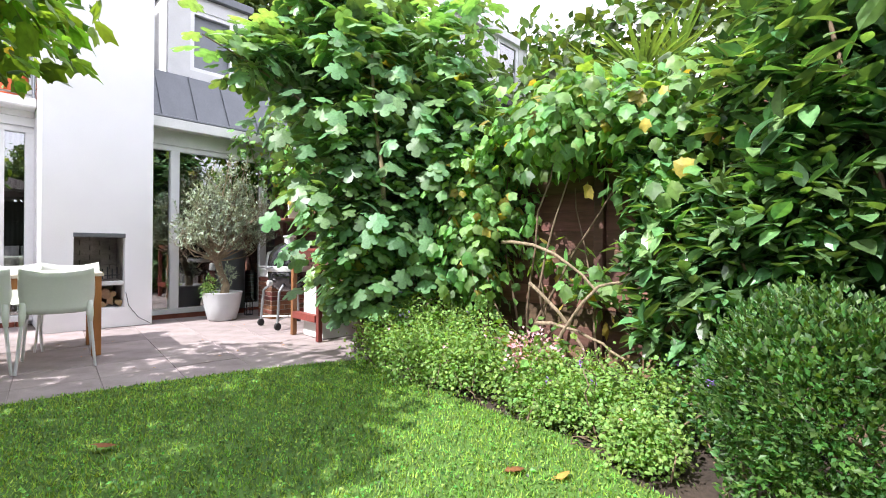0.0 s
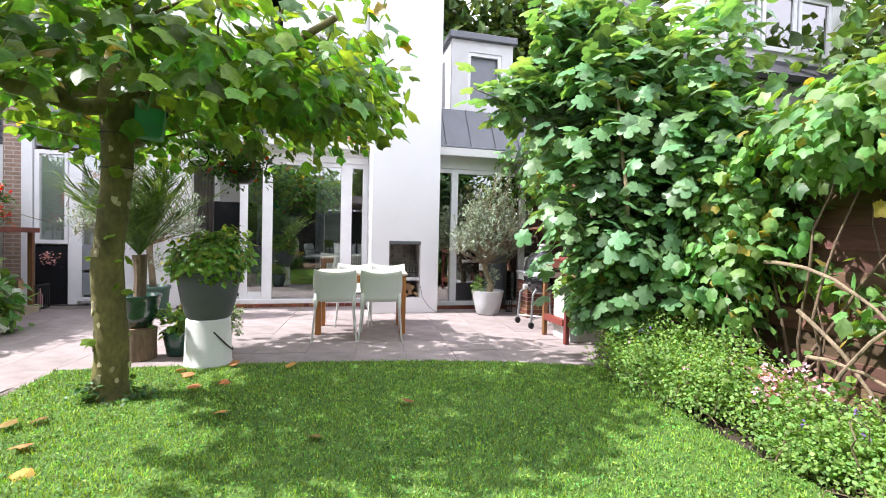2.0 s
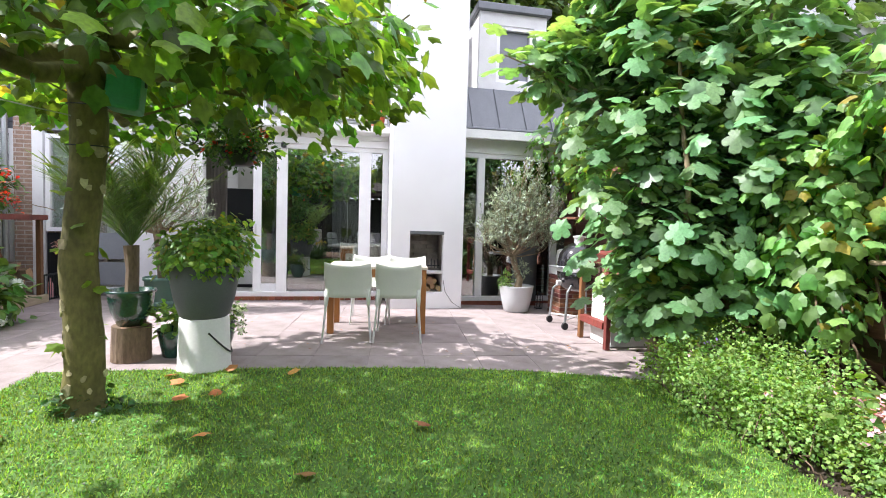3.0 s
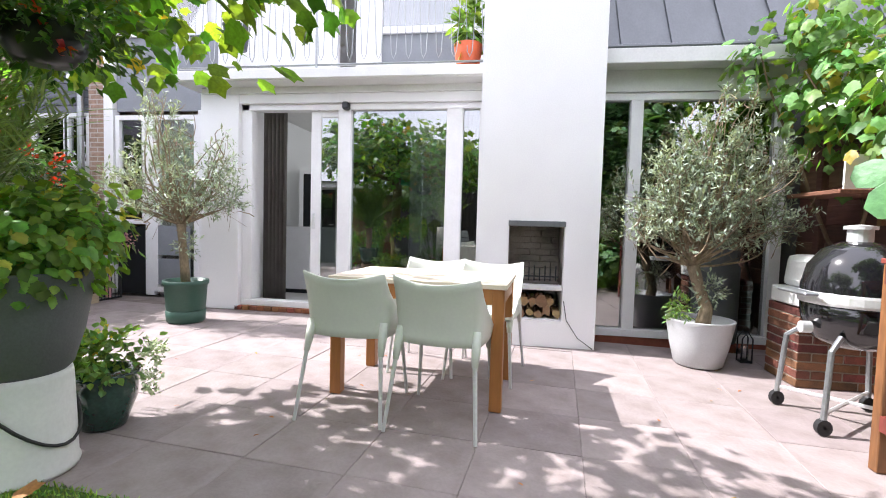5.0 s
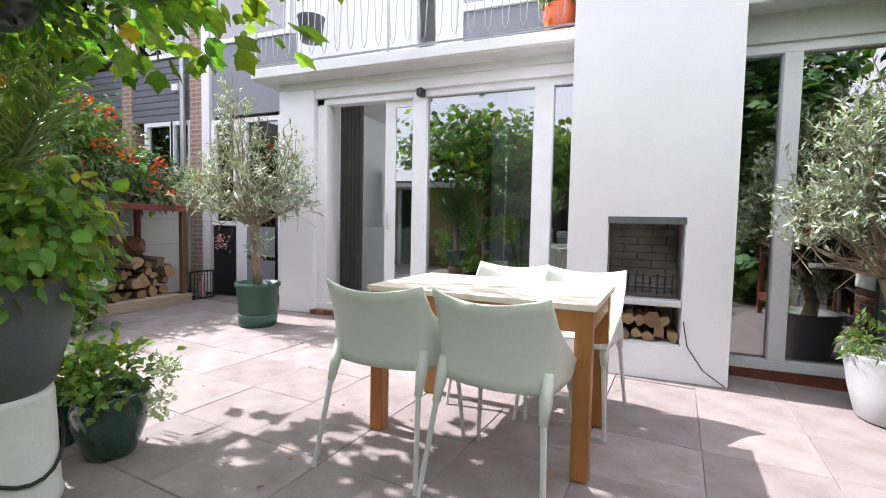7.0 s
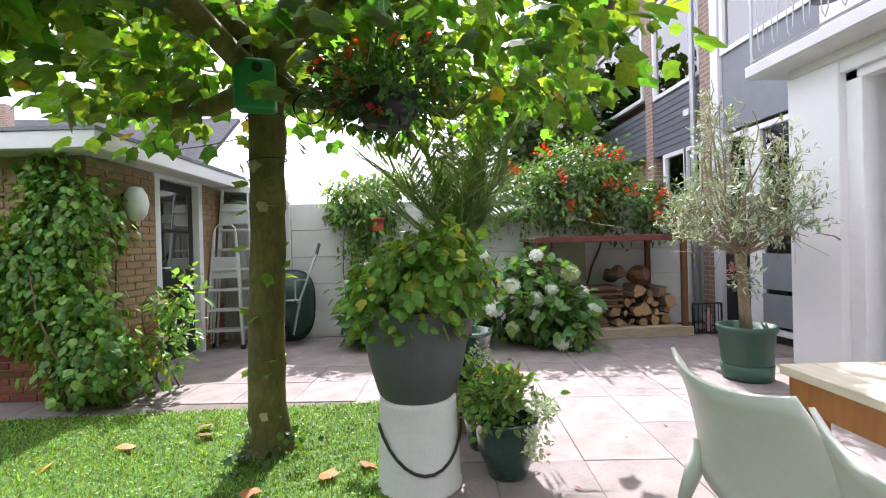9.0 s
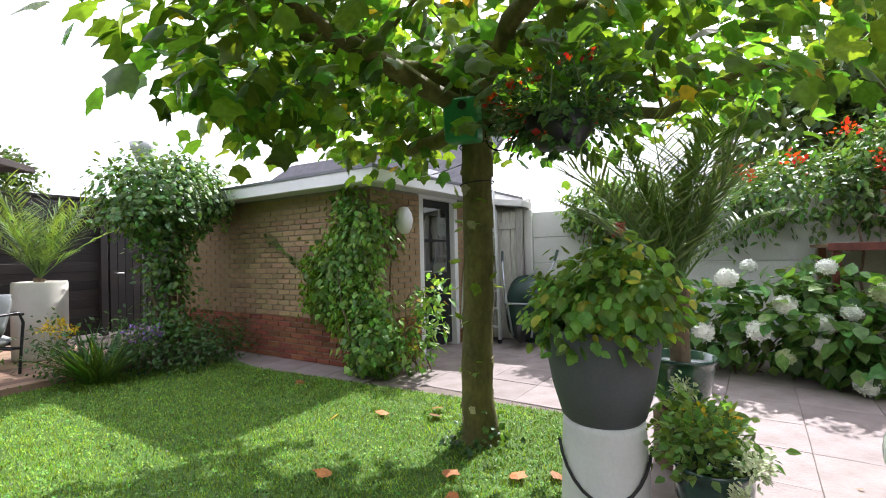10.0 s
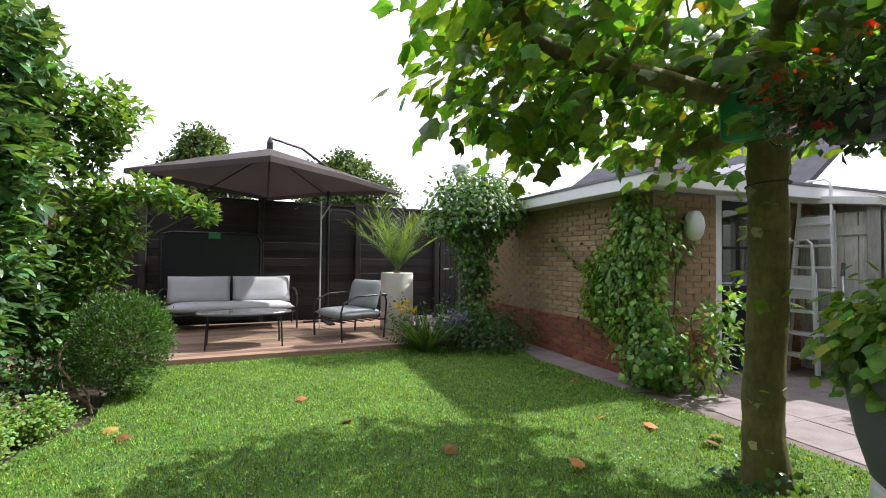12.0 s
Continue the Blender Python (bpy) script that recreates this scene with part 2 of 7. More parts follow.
    canvas=mat("grey_canvas", (0.14, 0.118, 0.108), 0.9, var=0.05, scale=2, fine=240, bump=0.15),
    tiles=mat("dark_roof_tiles", (0.075, 0.075, 0.085), 0.9, spec=0.1, var=0.15, scale=3, fine=30, bump=0.3, rand="island"),
    curtain=mat("dark_curtain", (0.30, 0.285, 0.275), 0.9, var=0.08, bump=0.2),
    room=mat("room_wall", (0.70, 0.69, 0.67), 0.8, var=0.03, bump=0.05),
    soot=mat("sooty_firebrick", (0.34, 0.30, 0.26), 0.9, var=0.12, scale=3.5, fine=60, bump=0.4, col2=(0.05, 0.045, 0.04), patch=.5),
    leaf_ivy=mat("creeper_leaf", (0.21, 0.345, 0.085), 0.5, var=0.28, scale=3, fine=25, bump=0.08, rand="island", leaf=0.32, col2=(0.16, 0.28, 0.065)),
    leaf_hyd=mat("hydrangea_leaf", (0.12, 0.235, 0.06), 0.45, var=0.25, scale=3, fine=25, bump=0.08, rand="island", leaf=0.3, col2=(0.09, 0.19, 0.05)),
    fl_green=mat("pale_green_flower", (0.62, 0.70, 0.42), 0.6, var=0.06, bump=0.1, rand="island"),
    birdgreen=mat("green_enamel", (0.03, 0.27, 0.10), 0.4, var=0.1, bump=0.03),
    barrow=mat("dark_green_tray", (0.015, 0.045, 0.035), 0.5, var=0.1, bump=0.05),
    kamado=mat("black_ceramic_glaze", (0.012, 0.012, 0.014), 0.12, var=0.1, bump=0.02, coat=0.8),
    tablestone=mat("dark_table_top", (0.10, 0.105, 0.11), 0.22, var=0.08, bump=0.03),
    flake=mat("pale_bark_flake", (0.46, 0.40, 0.24), 0.85, var=0.15, scale=20, fine=70, bump=0.3, rand="object", col2=(0.34, 0.30, 0.16)),
    palewood=mat("pale_timber", (0.50, 0.42, 0.29), 0.8, var=0.14, scale=5, fine=50, bump=0.25, rand="object", stretch=(1, .15, 1)),
    mossy=mat("greenish_board", (0.42, 0.42, 0.31), 0.9, var=0.12, scale=4, fine=50, bump=0.2, col2=(0.33, 0.35, 0.24)),
    redbox=mat("faded_red_paint", (0.42, 0.07, 0.04), 0.6, var=0.15, bump=0.1),
    leaf_bush=mat("bush_leaf", (0.22, 0.375, 0.08), 0.5, var=0.25, scale=3, fine=25, bump=0.08, rand="island", leaf=0.4, odd=(0.36, 0.40, 0.08), share=.08),
    leaf_border=mat("low_border_leaf", (0.19, 0.315, 0.08), 0.6, var=0.2, scale=3, fine=25, bump=0.05, rand="island", leaf=0.32, col2=(0.2, 0.31, 0.08)),
    leaf_creeper=mat("trumpet_vine_leaf", (0.13, 0.25, 0.06), 0.45, var=0.28, scale=3, fine=25, bump=0.05, rand="island", leaf=0.26),
    cushion_d=mat("mid_grey_cushion", (0.30, 0.32, 0.32), 0.9, var=0.05, scale=4, fine=220, bump=0.25),
    glass_n=glass_mat("neighbour_glass", (0.9, 0.95, 0.93), 0.22),
    glass=glass_mat("window_glass", (0.5, 0.55, 0.53), 0.3),
    clearglass=glass_mat("clear_glass", (0.95, 0.97, 0.97), 0.06, 1.12),
)


def coursed(m, scale, joint):
    """Adds brick courses to a far wall's material."""
    n, l = m.node_tree.nodes, m.node_tree.links
    tc, mp, br, mx = n.new("ShaderNodeTexCoord"), n.new("ShaderNodeMapping"), n.new("ShaderNodeTexBrick"), n.new("ShaderNodeMix")
    mp.inputs["Rotation"].default_value = (radians(90), 0, 0)
    br.inputs["Scale"].default_value = scale
    br.inputs["Mortar Size"].default_value = 0.03
    br.inputs["Brick Width"].default_value, br.inputs["Row Height"].default_value = 0.9, 0.27
    mx.data_type = "RGBA"
    b = n["Principled BSDF"]
    src = b.inputs["Base Color"].links[0].from_socket
    l.new(tc.outputs["Object"], mp.inputs["Vector"])
    l.new(mp.outputs[0], br.inputs["Vector"])
    l.new(br.outputs["Fac"], mx.inputs[0])
    l.new(src, mx.inputs[6])
    mx.inputs[7].default_value = (*joint, 1)
    l.new(mx.outputs[2], b.inputs["Base Color"])


coursed(M["brick_n"], 4.2, (0.42, 0.38, 0.34))


# ---- building helpers ----
def part(name, geo, material, parent=None, label="", smooth=False, at=None):
    me = geo
    if isinstance(geo, bmesh.types.BMesh):
        me = bpy.data.meshes.new(name)
        geo.to_mesh(me)
        geo.free()
    if not me.materials:
        me.materials.append(M[material] if isinstance(material, str) else material)
    if smooth:
        me.polygons.foreach_set("use_smooth", [True] * len(me.polygons))
    ob = new(name, me)
    if parent:
        ob.parent = parent
    if at is not None:
        ob.matrix_basis = at
    if label:
        ob["label"] = label
    return ob


def thing(name, label, category, at=None, group="", kind=""):
    ob = new(name)
    ob.empty_display_size = 0.1
    if at is not None:
        ob.matrix_basis = at
    return tagged(ob, label, category, group, kind)


def box(x0, x1, y0, y1, z0, z1, bev=0.0, seg=1):
    bm = bmesh.new()
    bmesh.ops.create_cube(bm, size=1.0)
    for v in bm.verts:
        v.co = Vector((x0 + (v.co.x + 0.5) * (x1 - x0), y0 + (v.co.y + 0.5) * (y1 - y0), z0 + (v.co.z + 0.5) * (z1 - z0)))
    if bev:
        bmesh.ops.bevel(bm, geom=bm.edges[:], offset=bev, segments=seg, affect="EDGES", profile=0.6)
    return bm


def merged(*bms):
    out = bmesh.new()
    for b in bms:
        tmp = bpy.data.meshes.new("tmp")
        b.to_mesh(tmp)
        b.free()
        out.from_mesh(tmp)
        bpy.data.meshes.remove(tmp)
    return out


def turned(bm, m):
    bmesh.ops.transform(bm, matrix=m, verts=bm.verts)
    return bm


def lathe(profile, seg=28, wob=0.0):
    """A body turned round z from (radius, height) pairs."""
    verts, faces = [], []
    for k, (r, z) in enumerate(profile):
        for s in range(seg):
            a = 2 * math.pi * s / seg
            rr = r * (1 + wob * math.sin(3 * a + k))
            verts.append((rr * math.cos(a), rr * math.sin(a), z))
    for k in range(len(profile) - 1):
        for s in range(seg):
            a, b = k * seg + s, k * seg + (s + 1) % seg
            faces.append((a, b, b + seg, a + seg))
    me = bpy.data.meshes.new("lathe")
    me.from_pydata(verts, [], faces)
    return me


def tube(pts, radii, seg=8, cap=True):
    """A round bar along the points, with a radius each."""
    pts = [Vector(p) for p in pts]
    if not hasattr(radii, "__len__"):
        radii = [radii] * len(pts)
    bm = bmesh.new()
    rings, prev = [], None
    for i, p in enumerate(pts):
        d = (pts[min(i + 1, len(pts) - 1)] - pts[max(i - 1, 0)]).normalized()
        u = d.orthogonal().normalized() if prev is None else (prev - d * prev.dot(d)).normalized()
        prev = u
        w = d.cross(u)
        rings.append([bm.verts.new(p + (u * math.cos(2 * math.pi * s / seg) + w * math.sin(2 * math.pi * s / seg)) * radii[i]) for s in range(seg)])
    for a, b in zip(rings, rings[1:]):
        for s in range(seg):
            bm.faces.new((a[s], a[(s + 1) % seg], b[(s + 1) % seg], b[s]))
    if cap:
        bm.faces.new(rings[0][::-1])
        bm.faces.new(rings[-1])
    return bm


def arc(a, b, sag, n=8):
    a, b = Vector(a), Vector(b)
    return [a.lerp(b, i / n) + Vector((0, 0, -sag * 4 * (i / n) * (1 - i / n))) for i in range(n + 1)]


# ---- leaves ----
def lobed(tips, notch, droop=0.12, wide=9, blunt=False):
    """A lobed leaf of unit width, stalk at the origin, blade along +y."""
    out = [(0.0, 0.0)]
    for k, (ang, r) in enumerate(tips):
        a = radians(ang)
        if k:
            pa = radians((ang + tips[k - 1][0]) / 2)
            out.append((notch * math.sin(pa), 0.38 + notch * math.cos(pa)))
        for da, s in (((-wide * 1.35, 0.72), (-wide * .8, 0.95), (0, 1.0), (wide * .8, 0.95), (wide * 1.35, 0.72)) if blunt else ((-wide, 0.82), (0, 1.0), (wide, 0.82))):
            out.append((s * r * math.sin(a + radians(da)), 0.38 + s * r * math.cos(a + radians(da))))
    verts = [(0, 0.38, 0.05)] + [(x, y, -droop * (x * x * 2.2 + max(0, y - 0.4) ** 2 * 1.6)) for x, y in out]
    n = len(out)
    return np.array(verts), [(0, 1 + i, 1 + (i + 1) % n) for i in range(n)]


def blade(width, rows=3, fold=0.12, droop=0.15):
    """A plain pointed leaf of unit length along +y, folded along its rib."""
    verts, faces = [(0, 0, 0)], []
    for k in range(1, rows + 1):
        y = k / (rows + 1)
        w = width * math.sin(math.pi * y ** 0.8)
        z = -droop * y * y
        verts += [(-w, y, z + fold * w * 2), (0, y, z), (w, y, z + fold * w * 2)]
    verts.append((0, 1, -droop))
    faces += [(0, 2, 1), (0, 3, 2)]
    for k in range(rows - 1):
        a, b = 1 + 3 * k, 4 + 3 * k
        faces += [(a, a + 1, b + 1, b), (a + 1, a + 2, b + 2, b + 1)]
    e, t = 1 + 3 * (rows - 1), len(verts) - 1
    faces += [(e, e + 1, t), (e + 1, e + 2, t)]
    return np.array(verts, float), faces


LEAF_PLANE = lobed([(-128, .40), (-64, .55), (0, .64), (64, .55), (128, .40)], 0.40, .14, 11)
LEAF_FIG = lobed([(-118, .36), (-58, .50), (0, .58), (58, .50), (118, .36)], 0.33, .16, 20, True)
LEAF_VINE = lobed([(-130, .38), (-66, .47), (0, .56), (66, .47), (130, .38)], 0.36, .16, 12)
LEAF_OVAL = blade(0.24, 3)
LEAF_ROUND = blade(0.36, 2)
LEAF_HEART = lobed([(-135, .40), (-80, .42), (0, .58), (80, .42), (135, .40)], .40, .14, 20)
LEAF_OLIVE = blade(0.15, 1, 0.1, 0.05)
LEAF_PALM = blade(0.028, 2, 0.1, 0.12)
LEAF_TINY = blade(0.28, 1)
PETAL = blade(0.40, 1, 0.2, -0.2)


def scattered(rng, template, pos, out, size, tilt=0.5, droop=0.0, hang=0.0):
    """Vertices and faces of many leaves at the given places, blades leaning along out, drooping, or (hang) hanging with their faces outwards."""
    V, F = template
    n = len(pos)
    ahead = out * (1 - .7 * hang) + rng.normal(0, tilt, (n, 3)) + np.array([0, 0, -droop - hang])
    ahead /= np.linalg.norm(ahead, axis=1)[:, None] + 1e-9
    up = np.array([0, 0, 1.0 - .4 * hang]) + rng.normal(0, tilt * 0.8, (n, 3)) + (0.7 + .8 * hang) * out
    side = np.cross(ahead, up)
    side /= np.linalg.norm(side, axis=1)[:, None] + 1e-9
    norm = np.cross(side, ahead)
    sz = size * rng.uniform(0.6, 1.25, n)
    P = V[None, :, 0:1] * side[:, None] + V[None, :, 1:2] * ahead[:, None] + V[None, :, 2:3] * norm[:, None]
    P = P * sz[:, None, None] + pos[:, None]
    k = len(V)
    faces = [tuple(i + k * j for i in f) for j in range(n) for f in F]
    return P.reshape(-1, 3), faces


def leaf_mesh(name, *sets):
    verts, faces, base = [], [], 0
    for v, f in sets:
        verts.append(v)
        faces += [tuple(i + base for i in q) for q in f]
        base += len(v)
    me = bpy.data.meshes.new(name)
    me.from_pydata(np.concatenate(verts).tolist(), [], faces)
    return me


def cloud(rng, lobes, n, clump=7, spread=0.12, shell=0.55):
    """Places in a crown made of ellipsoids (x, y, z, rx, ry, rz), in clumps near the outside, with the way out at each."""
    vol = np.array([l[3] * l[4] * l[5] for l in lobes]) ** 0.67
    which = rng.choice(len(lobes), n // clump + 1, p=vol / vol.sum())
    d = rng.normal(0, 1, (len(which), 3))
    d /= np.linalg.norm(d, axis=1)[:, None]
    r = rng.uniform(shell ** 3, 1, len(which)) ** (1 / 3) * rng.uniform(0.88, 1.1, len(which))
    L = np.array(lobes)[which]
    c = L[:, :3] + d * r[:, None] * L[:, 3:]
    pos = np.repeat(c, clump, 0) + rng.normal(0, spread, (len(c) * clump, 3))
    out = np.repeat(d, clump, 0)
    return pos, out


def shoots(rng, lobes, n, shell=.5, rise=.8):
    """Shoot tips in a crown, each with the way that it grows."""
    c, d = cloud(rng, lobes, n, 1, 0.0, shell)
    axis = d * .7 + np.array([0, 0, rise]) + rng.normal(0, .25, c.shape)
    return c, axis / np.linalg.norm(axis, axis=1)[:, None]


def rosettes(rng, lobes, n, per, step, stalk, shell=.5, rise=.8, flat=.35):
    """Leaf places in whorls round shoot tips, and the way out of each leaf."""
    c, axis = shoots(rng, lobes, n, shell, rise)
    u = np.cross(axis, rng.normal(0, 1, axis.shape))
    u /= np.linalg.norm(u, axis=1)[:, None]
    w = np.cross(axis, u)
    P, O = [], []
    for k in range(per):
        a = k * 2.4 + rng.normal(0, .25, len(c))
        o = u * np.cos(a)[:, None] + w * np.sin(a)[:, None] + axis * (flat + .5 * (1 - k / per))
        P.append(c - axis * (k * step) + o * stalk)
        O.append(o / np.linalg.norm(o, axis=1)[:, None])
    return np.concatenate(P), np.concatenate(O)


def sprays(rng, lobes, n, per, length, shell=.2):
    """Thin twigs through a crown: leaf places in pairs along them, the way of each leaf, and the twigs' own faces."""
    c, axis = shoots(rng, lobes, n, shell, .75)
    L = length * rng.uniform(.6, 1.3, n if len(c) == n else len(c))
    bend = rng.normal(0, .18, c.shape)
    P, O, V, F = [], [], [], []
    side = np.cross(axis, rng.normal(0, 1, axis.shape))
    side /= np.linalg.norm(side, axis=1)[:, None]
    for k in range(per):
        s = (k // 2 + .5) / (per / 2)
        p = c + (axis * (s - .4) + bend * s * s) * L[:, None]
        o = axis * .75 + side * (1 if k % 2 else -1) * .8
        P.append(p)
        O.append(o / np.linalg.norm(o, axis=1)[:, None])
        if k % 4 == 3:
            side = np.cross(axis, side)
    for i in range(len(c)):
        up = np.cross(axis[i], side[i])
        for s, r in ((-.9, .0022), (.6, .001)):
            q = c[i] + (axis[i] * (s - .4) + bend[i] * s * s) * L[i]
            V += [q + side[i] * r, q - side[i] * r * .5 + up * r, q - side[i] * r * .5 - up * r]
        b = 6 * i
        F += [(b, b + 1, b + 4, b + 3), (b + 1, b + 2, b + 5, b + 4), (b + 2, b, b + 3, b + 5)]
    return np.concatenate(P), np.concatenate(O), (np.array(V), F)


# ---- ground ----
def lawn_edge(x):
    """Where the lawn meets the slabs, along y, for a place x."""
    return 1.66 - 0.075 * max(0.0, x + 1.2) - 0.058 * max(0.0, x + 0.2) ** 2 - 0.06 * max(0, x - 1.3) ** 2


def border_edge(y):
    """Where the lawn meets the planted border, along x."""
    return 2.13 + 0.04 * math.sin(y * 1.7 + 0.4) - 0.6 * max(0.0, min(.45, -1.15 - y)) + 0.30 * max(0, y - 0.35)


ground = part("ground", box(-300, 300, -300, 300, -0.30, -0.05), "soil")
tagged(ground, "dark bare garden soil and far ground", "ground", kind="structure")
bed = part("bedding_sand", merged(box(-5.05, -2.45, -1.0, 5.6, -0.048, -0.012), box(-2.45, 1.3, 1.2, 5.3, -0.048, -0.012), box(1.3, 3.3, 1.0, 4.31, -0.048, -0.012)), "joint")
tagged(bed, "dark sandy bed and joints under paving slabs", "ground", kind="structure")

# lawn sheet, cut along its curved edges
LAWN_X0 = -2.42
bm = bmesh.new()
rows = []
for i in range(61):
    y = -3.34 + i * (5.02 / 60)
    xr = border_edge(y)
    if y > 0.9:
        lo, hi = -2.0, xr
        for _ in range(24):
            mid = (lo + hi) / 2
            lo, hi = (mid, hi) if lawn_edge(mid) > y else (lo, mid)
        xr = min(xr, lo)
    xl = LAWN_X0 - (0.25 if y < -2.0 else 0) * min(1, (-2.0 - y)) if y < -2.0 else LAWN_X0
    rows.append([bm.verts.new((xl + (xr - xl) * k / 40, y, 0.006 + 0.006 * noise.noise((xl + k * .3, y * 2, 0)))) for k in range(41)])
for a, b in zip(rows, rows[1:]):
    for k in range(40):
        bm.faces.new((a[k], a[k + 1], b[k + 1], b[k]))
lawn = part("lawn", bm, "turf")
tagged(lawn, "green mown lawn with a curved edge", "lawn", kind="structure")

rng = np.random.default_rng(4)


def in_lawn(x, y):
    return (y < np.array([lawn_edge(v) for v in x])) & (x < np.array([border_edge(v) for v in y]))


gx, gy = rng.uniform(LAWN_X0, 2.3, 150000), rng.uniform(-3.34, 1.68, 150000)
keep = in_lawn(gx, gy)
gx, gy = gx[keep], gy[keep]
n = len(gx)
tilt = rng.uniform(0.2, 1.1, n)
ang = rng.uniform(0, 2 * math.pi, n)
h = rng.uniform(0.014, 0.034, n)
lean = np.stack([np.cos(ang) * np.sin(tilt), np.sin(ang) * np.sin(tilt), np.cos(tilt)], 1) * h[:, None]
side = np.stack([-np.sin(ang), np.cos(ang), 0 * ang], 1) * 0.0035
root = np.stack([gx, gy, np.full(n, 0.006)], 1)
gv = np.stack([root - side, root + side, root + lean], 1).reshape(-1, 3)
me = bpy.data.meshes.new("grass")
me.from_pydata(gv.tolist(), [], [(3 * i, 3 * i + 1, 3 * i + 2) for i in range(n)])
tagged(part("grass", me, "grass"), "short bright green grass blades of the lawn", "grass", kind="stuff")


cx, cy = rng.uniform(LAWN_X0, 2.2, 26000), rng.uniform(-3.3, 1.66, 26000)
keep = in_lawn(cx, cy)
cpos = np.stack([cx[keep], cy[keep], rng.uniform(.012, .026, keep.sum())], 1)
cout = rng.normal(0, 1, (len(cpos), 3)) * [1, 1, .25]
tagged(part("clover", leaf_mesh("clover", scattered(rng, blade(.40, 1, .1, .1), cpos, cout, .017, .3)), "leaf_clover"), "tiny round clover leaves in the lawn", "clover", kind="stuff")


# ---- house ----
def wall(name, *bms, material="render", label="white rendered house wall", category="wall"):
    if len(bms) == 1:
        return tagged(part(name, bms[0], material), label, category, kind="structure")
    t = thing(name, label, category, kind="structure")
    for b in bms:
        part("wall_section", b, material, t)
    return t


WY, FY = 5.08, 5.15          # front of the wall, front of the window frames
wall("wall_house", box(-2.93, -2.45, WY, 5.40, 0, 2.52, 0.006), box(-2.45, 0.41, WY + .02, 5.40, 2.40, 2.52), box(-2.93, -2.62, 5.40, 9.0, 0, 6.2),
     box(-2.8, 0.41, 5.75, 6.0, 2.75, 2.85), box(-2.45, -2.36, FY, 5.40, 0.04, 2.40))
# upper storey behind the balcony: wall with openings
wall("wall_upper", box(-3.30, -1.62, 5.75, 6.0, 2.85, 6.2), box(-1.25, -1.05, 5.75, 6.0, 2.85, 6.2), box(0.30, 0.42, 5.75, 6.0, 2.85, 6.2), box(-1.62, 0.3, 5.75, 6.0, 4.75, 6.2))
chim = thing("chimney_breast", "tall white rendered chimney breast with an outdoor fireplace", "chimney", kind="structure")
part("upper_block", box(0.41, 1.47, 4.30, 5.3, 1.12, 7.0), "render", chim)
part("pier", box(0.41, 0.69, 4.30, 5.3, 0, 1.12), "render", chim)
part("pier", box(1.18, 1.47, 4.30, 5.3, 0, 1.12), "render", chim)
part("plinth", box(0.69, 1.18, 4.30, 5.3, 0, 0.235), "render", chim)
part("hearth_slab", box(0.69, 1.18, 4.36, 4.95, 0.50, 0.545), "render", chim)
part("niche_back", box(0.69, 1.18, 4.95, 5.3, 0.235, 1.12), "render", chim)
fire = thing("fireplace", "sooty open fireplace with a slate lintel and a grate", "fireplace")
for c in range(9):
    for k in range(3):
        x0 = .70 + k * .2 - (.1 if c % 2 else 0)
        a_, b_ = max(x0, .701), min(x0 + .192, 1.169)
        if b_ - a_ > .03:
            part("brick", box(a_, b_, 4.70, 4.76, .56 + c * .060, .56 + c * .060 + .057, .002), "soot", fire)
part("lining", merged(box(0.692, 1.178, 4.752, 4.945, 0.55, 1.10), box(0.692, 0.70, 4.40, 4.90, 0.55, 1.10), box(1.17, 1.178, 4.40, 4.90, 0.55, 1.10), box(0.70, 1.17, 4.40, 4.90, 0.55, 0.556)), "soot", fire)
part("lintel", box(0.685, 1.185, 4.288, 4.40, 1.075, 1.125, 0.004), "zinc", fire, "dark grey slate lintel")
part("shelf", box(0.70, 1.17, 4.292, 4.42, 0.515, 0.552, 0.003), "alu", fire, "grey metal ledge")
for k in range(9):
    part("grate_bar", tube([(0.74 + k * .048, 4.42, 0.58), (0.74 + k * .048, 4.42, 0.66), (0.74 + k * .048, 4.42, 0.72 - .02 * (k % 2))], 0.006, 6), "black", fire)
part("grate_rail", tube([(0.72, 4.42, 0.62), (1.15, 4.42, 0.62)], 0.007, 6), "black", fire)

# balcony slab over the door
tagged(part("balcony_slab", merged(box(-3.08, 0.405, 4.82, 5.76, 2.57, 2.66, 0.008), box(-2.9, 0.405, 5.06, 5.76, 2.50, 2.571), box(-3.08, .405, 4.80, 4.86, 2.58, 2.68, .006)), "soffit"),
       "white painted balcony slab above the patio door", "balcony", kind="structure")


def frame_bars(name, xs, z0, z1, y, depth, label, category="window", rail=0.07):
    """A window frame with uprights at xs (left, right) and rails, panes between."""
    w = thing(name, label, category, kind="structure")
    x0, x1 = xs[0][0], xs[-1][1]
    part("head", box(x0, x1, y, y + depth, z1 - rail, z1, 0.004), "frame", w)
    part("sill", box(x0, x1, y - 0.02, y + depth, z0, z0 + rail, 0.004), "frame", w)
    for a, b in xs:
        part("upright", box(a, b, y - 0.004, y + depth, z0 + rail, z1 - rail, 0.004), "frame", w)
    return w


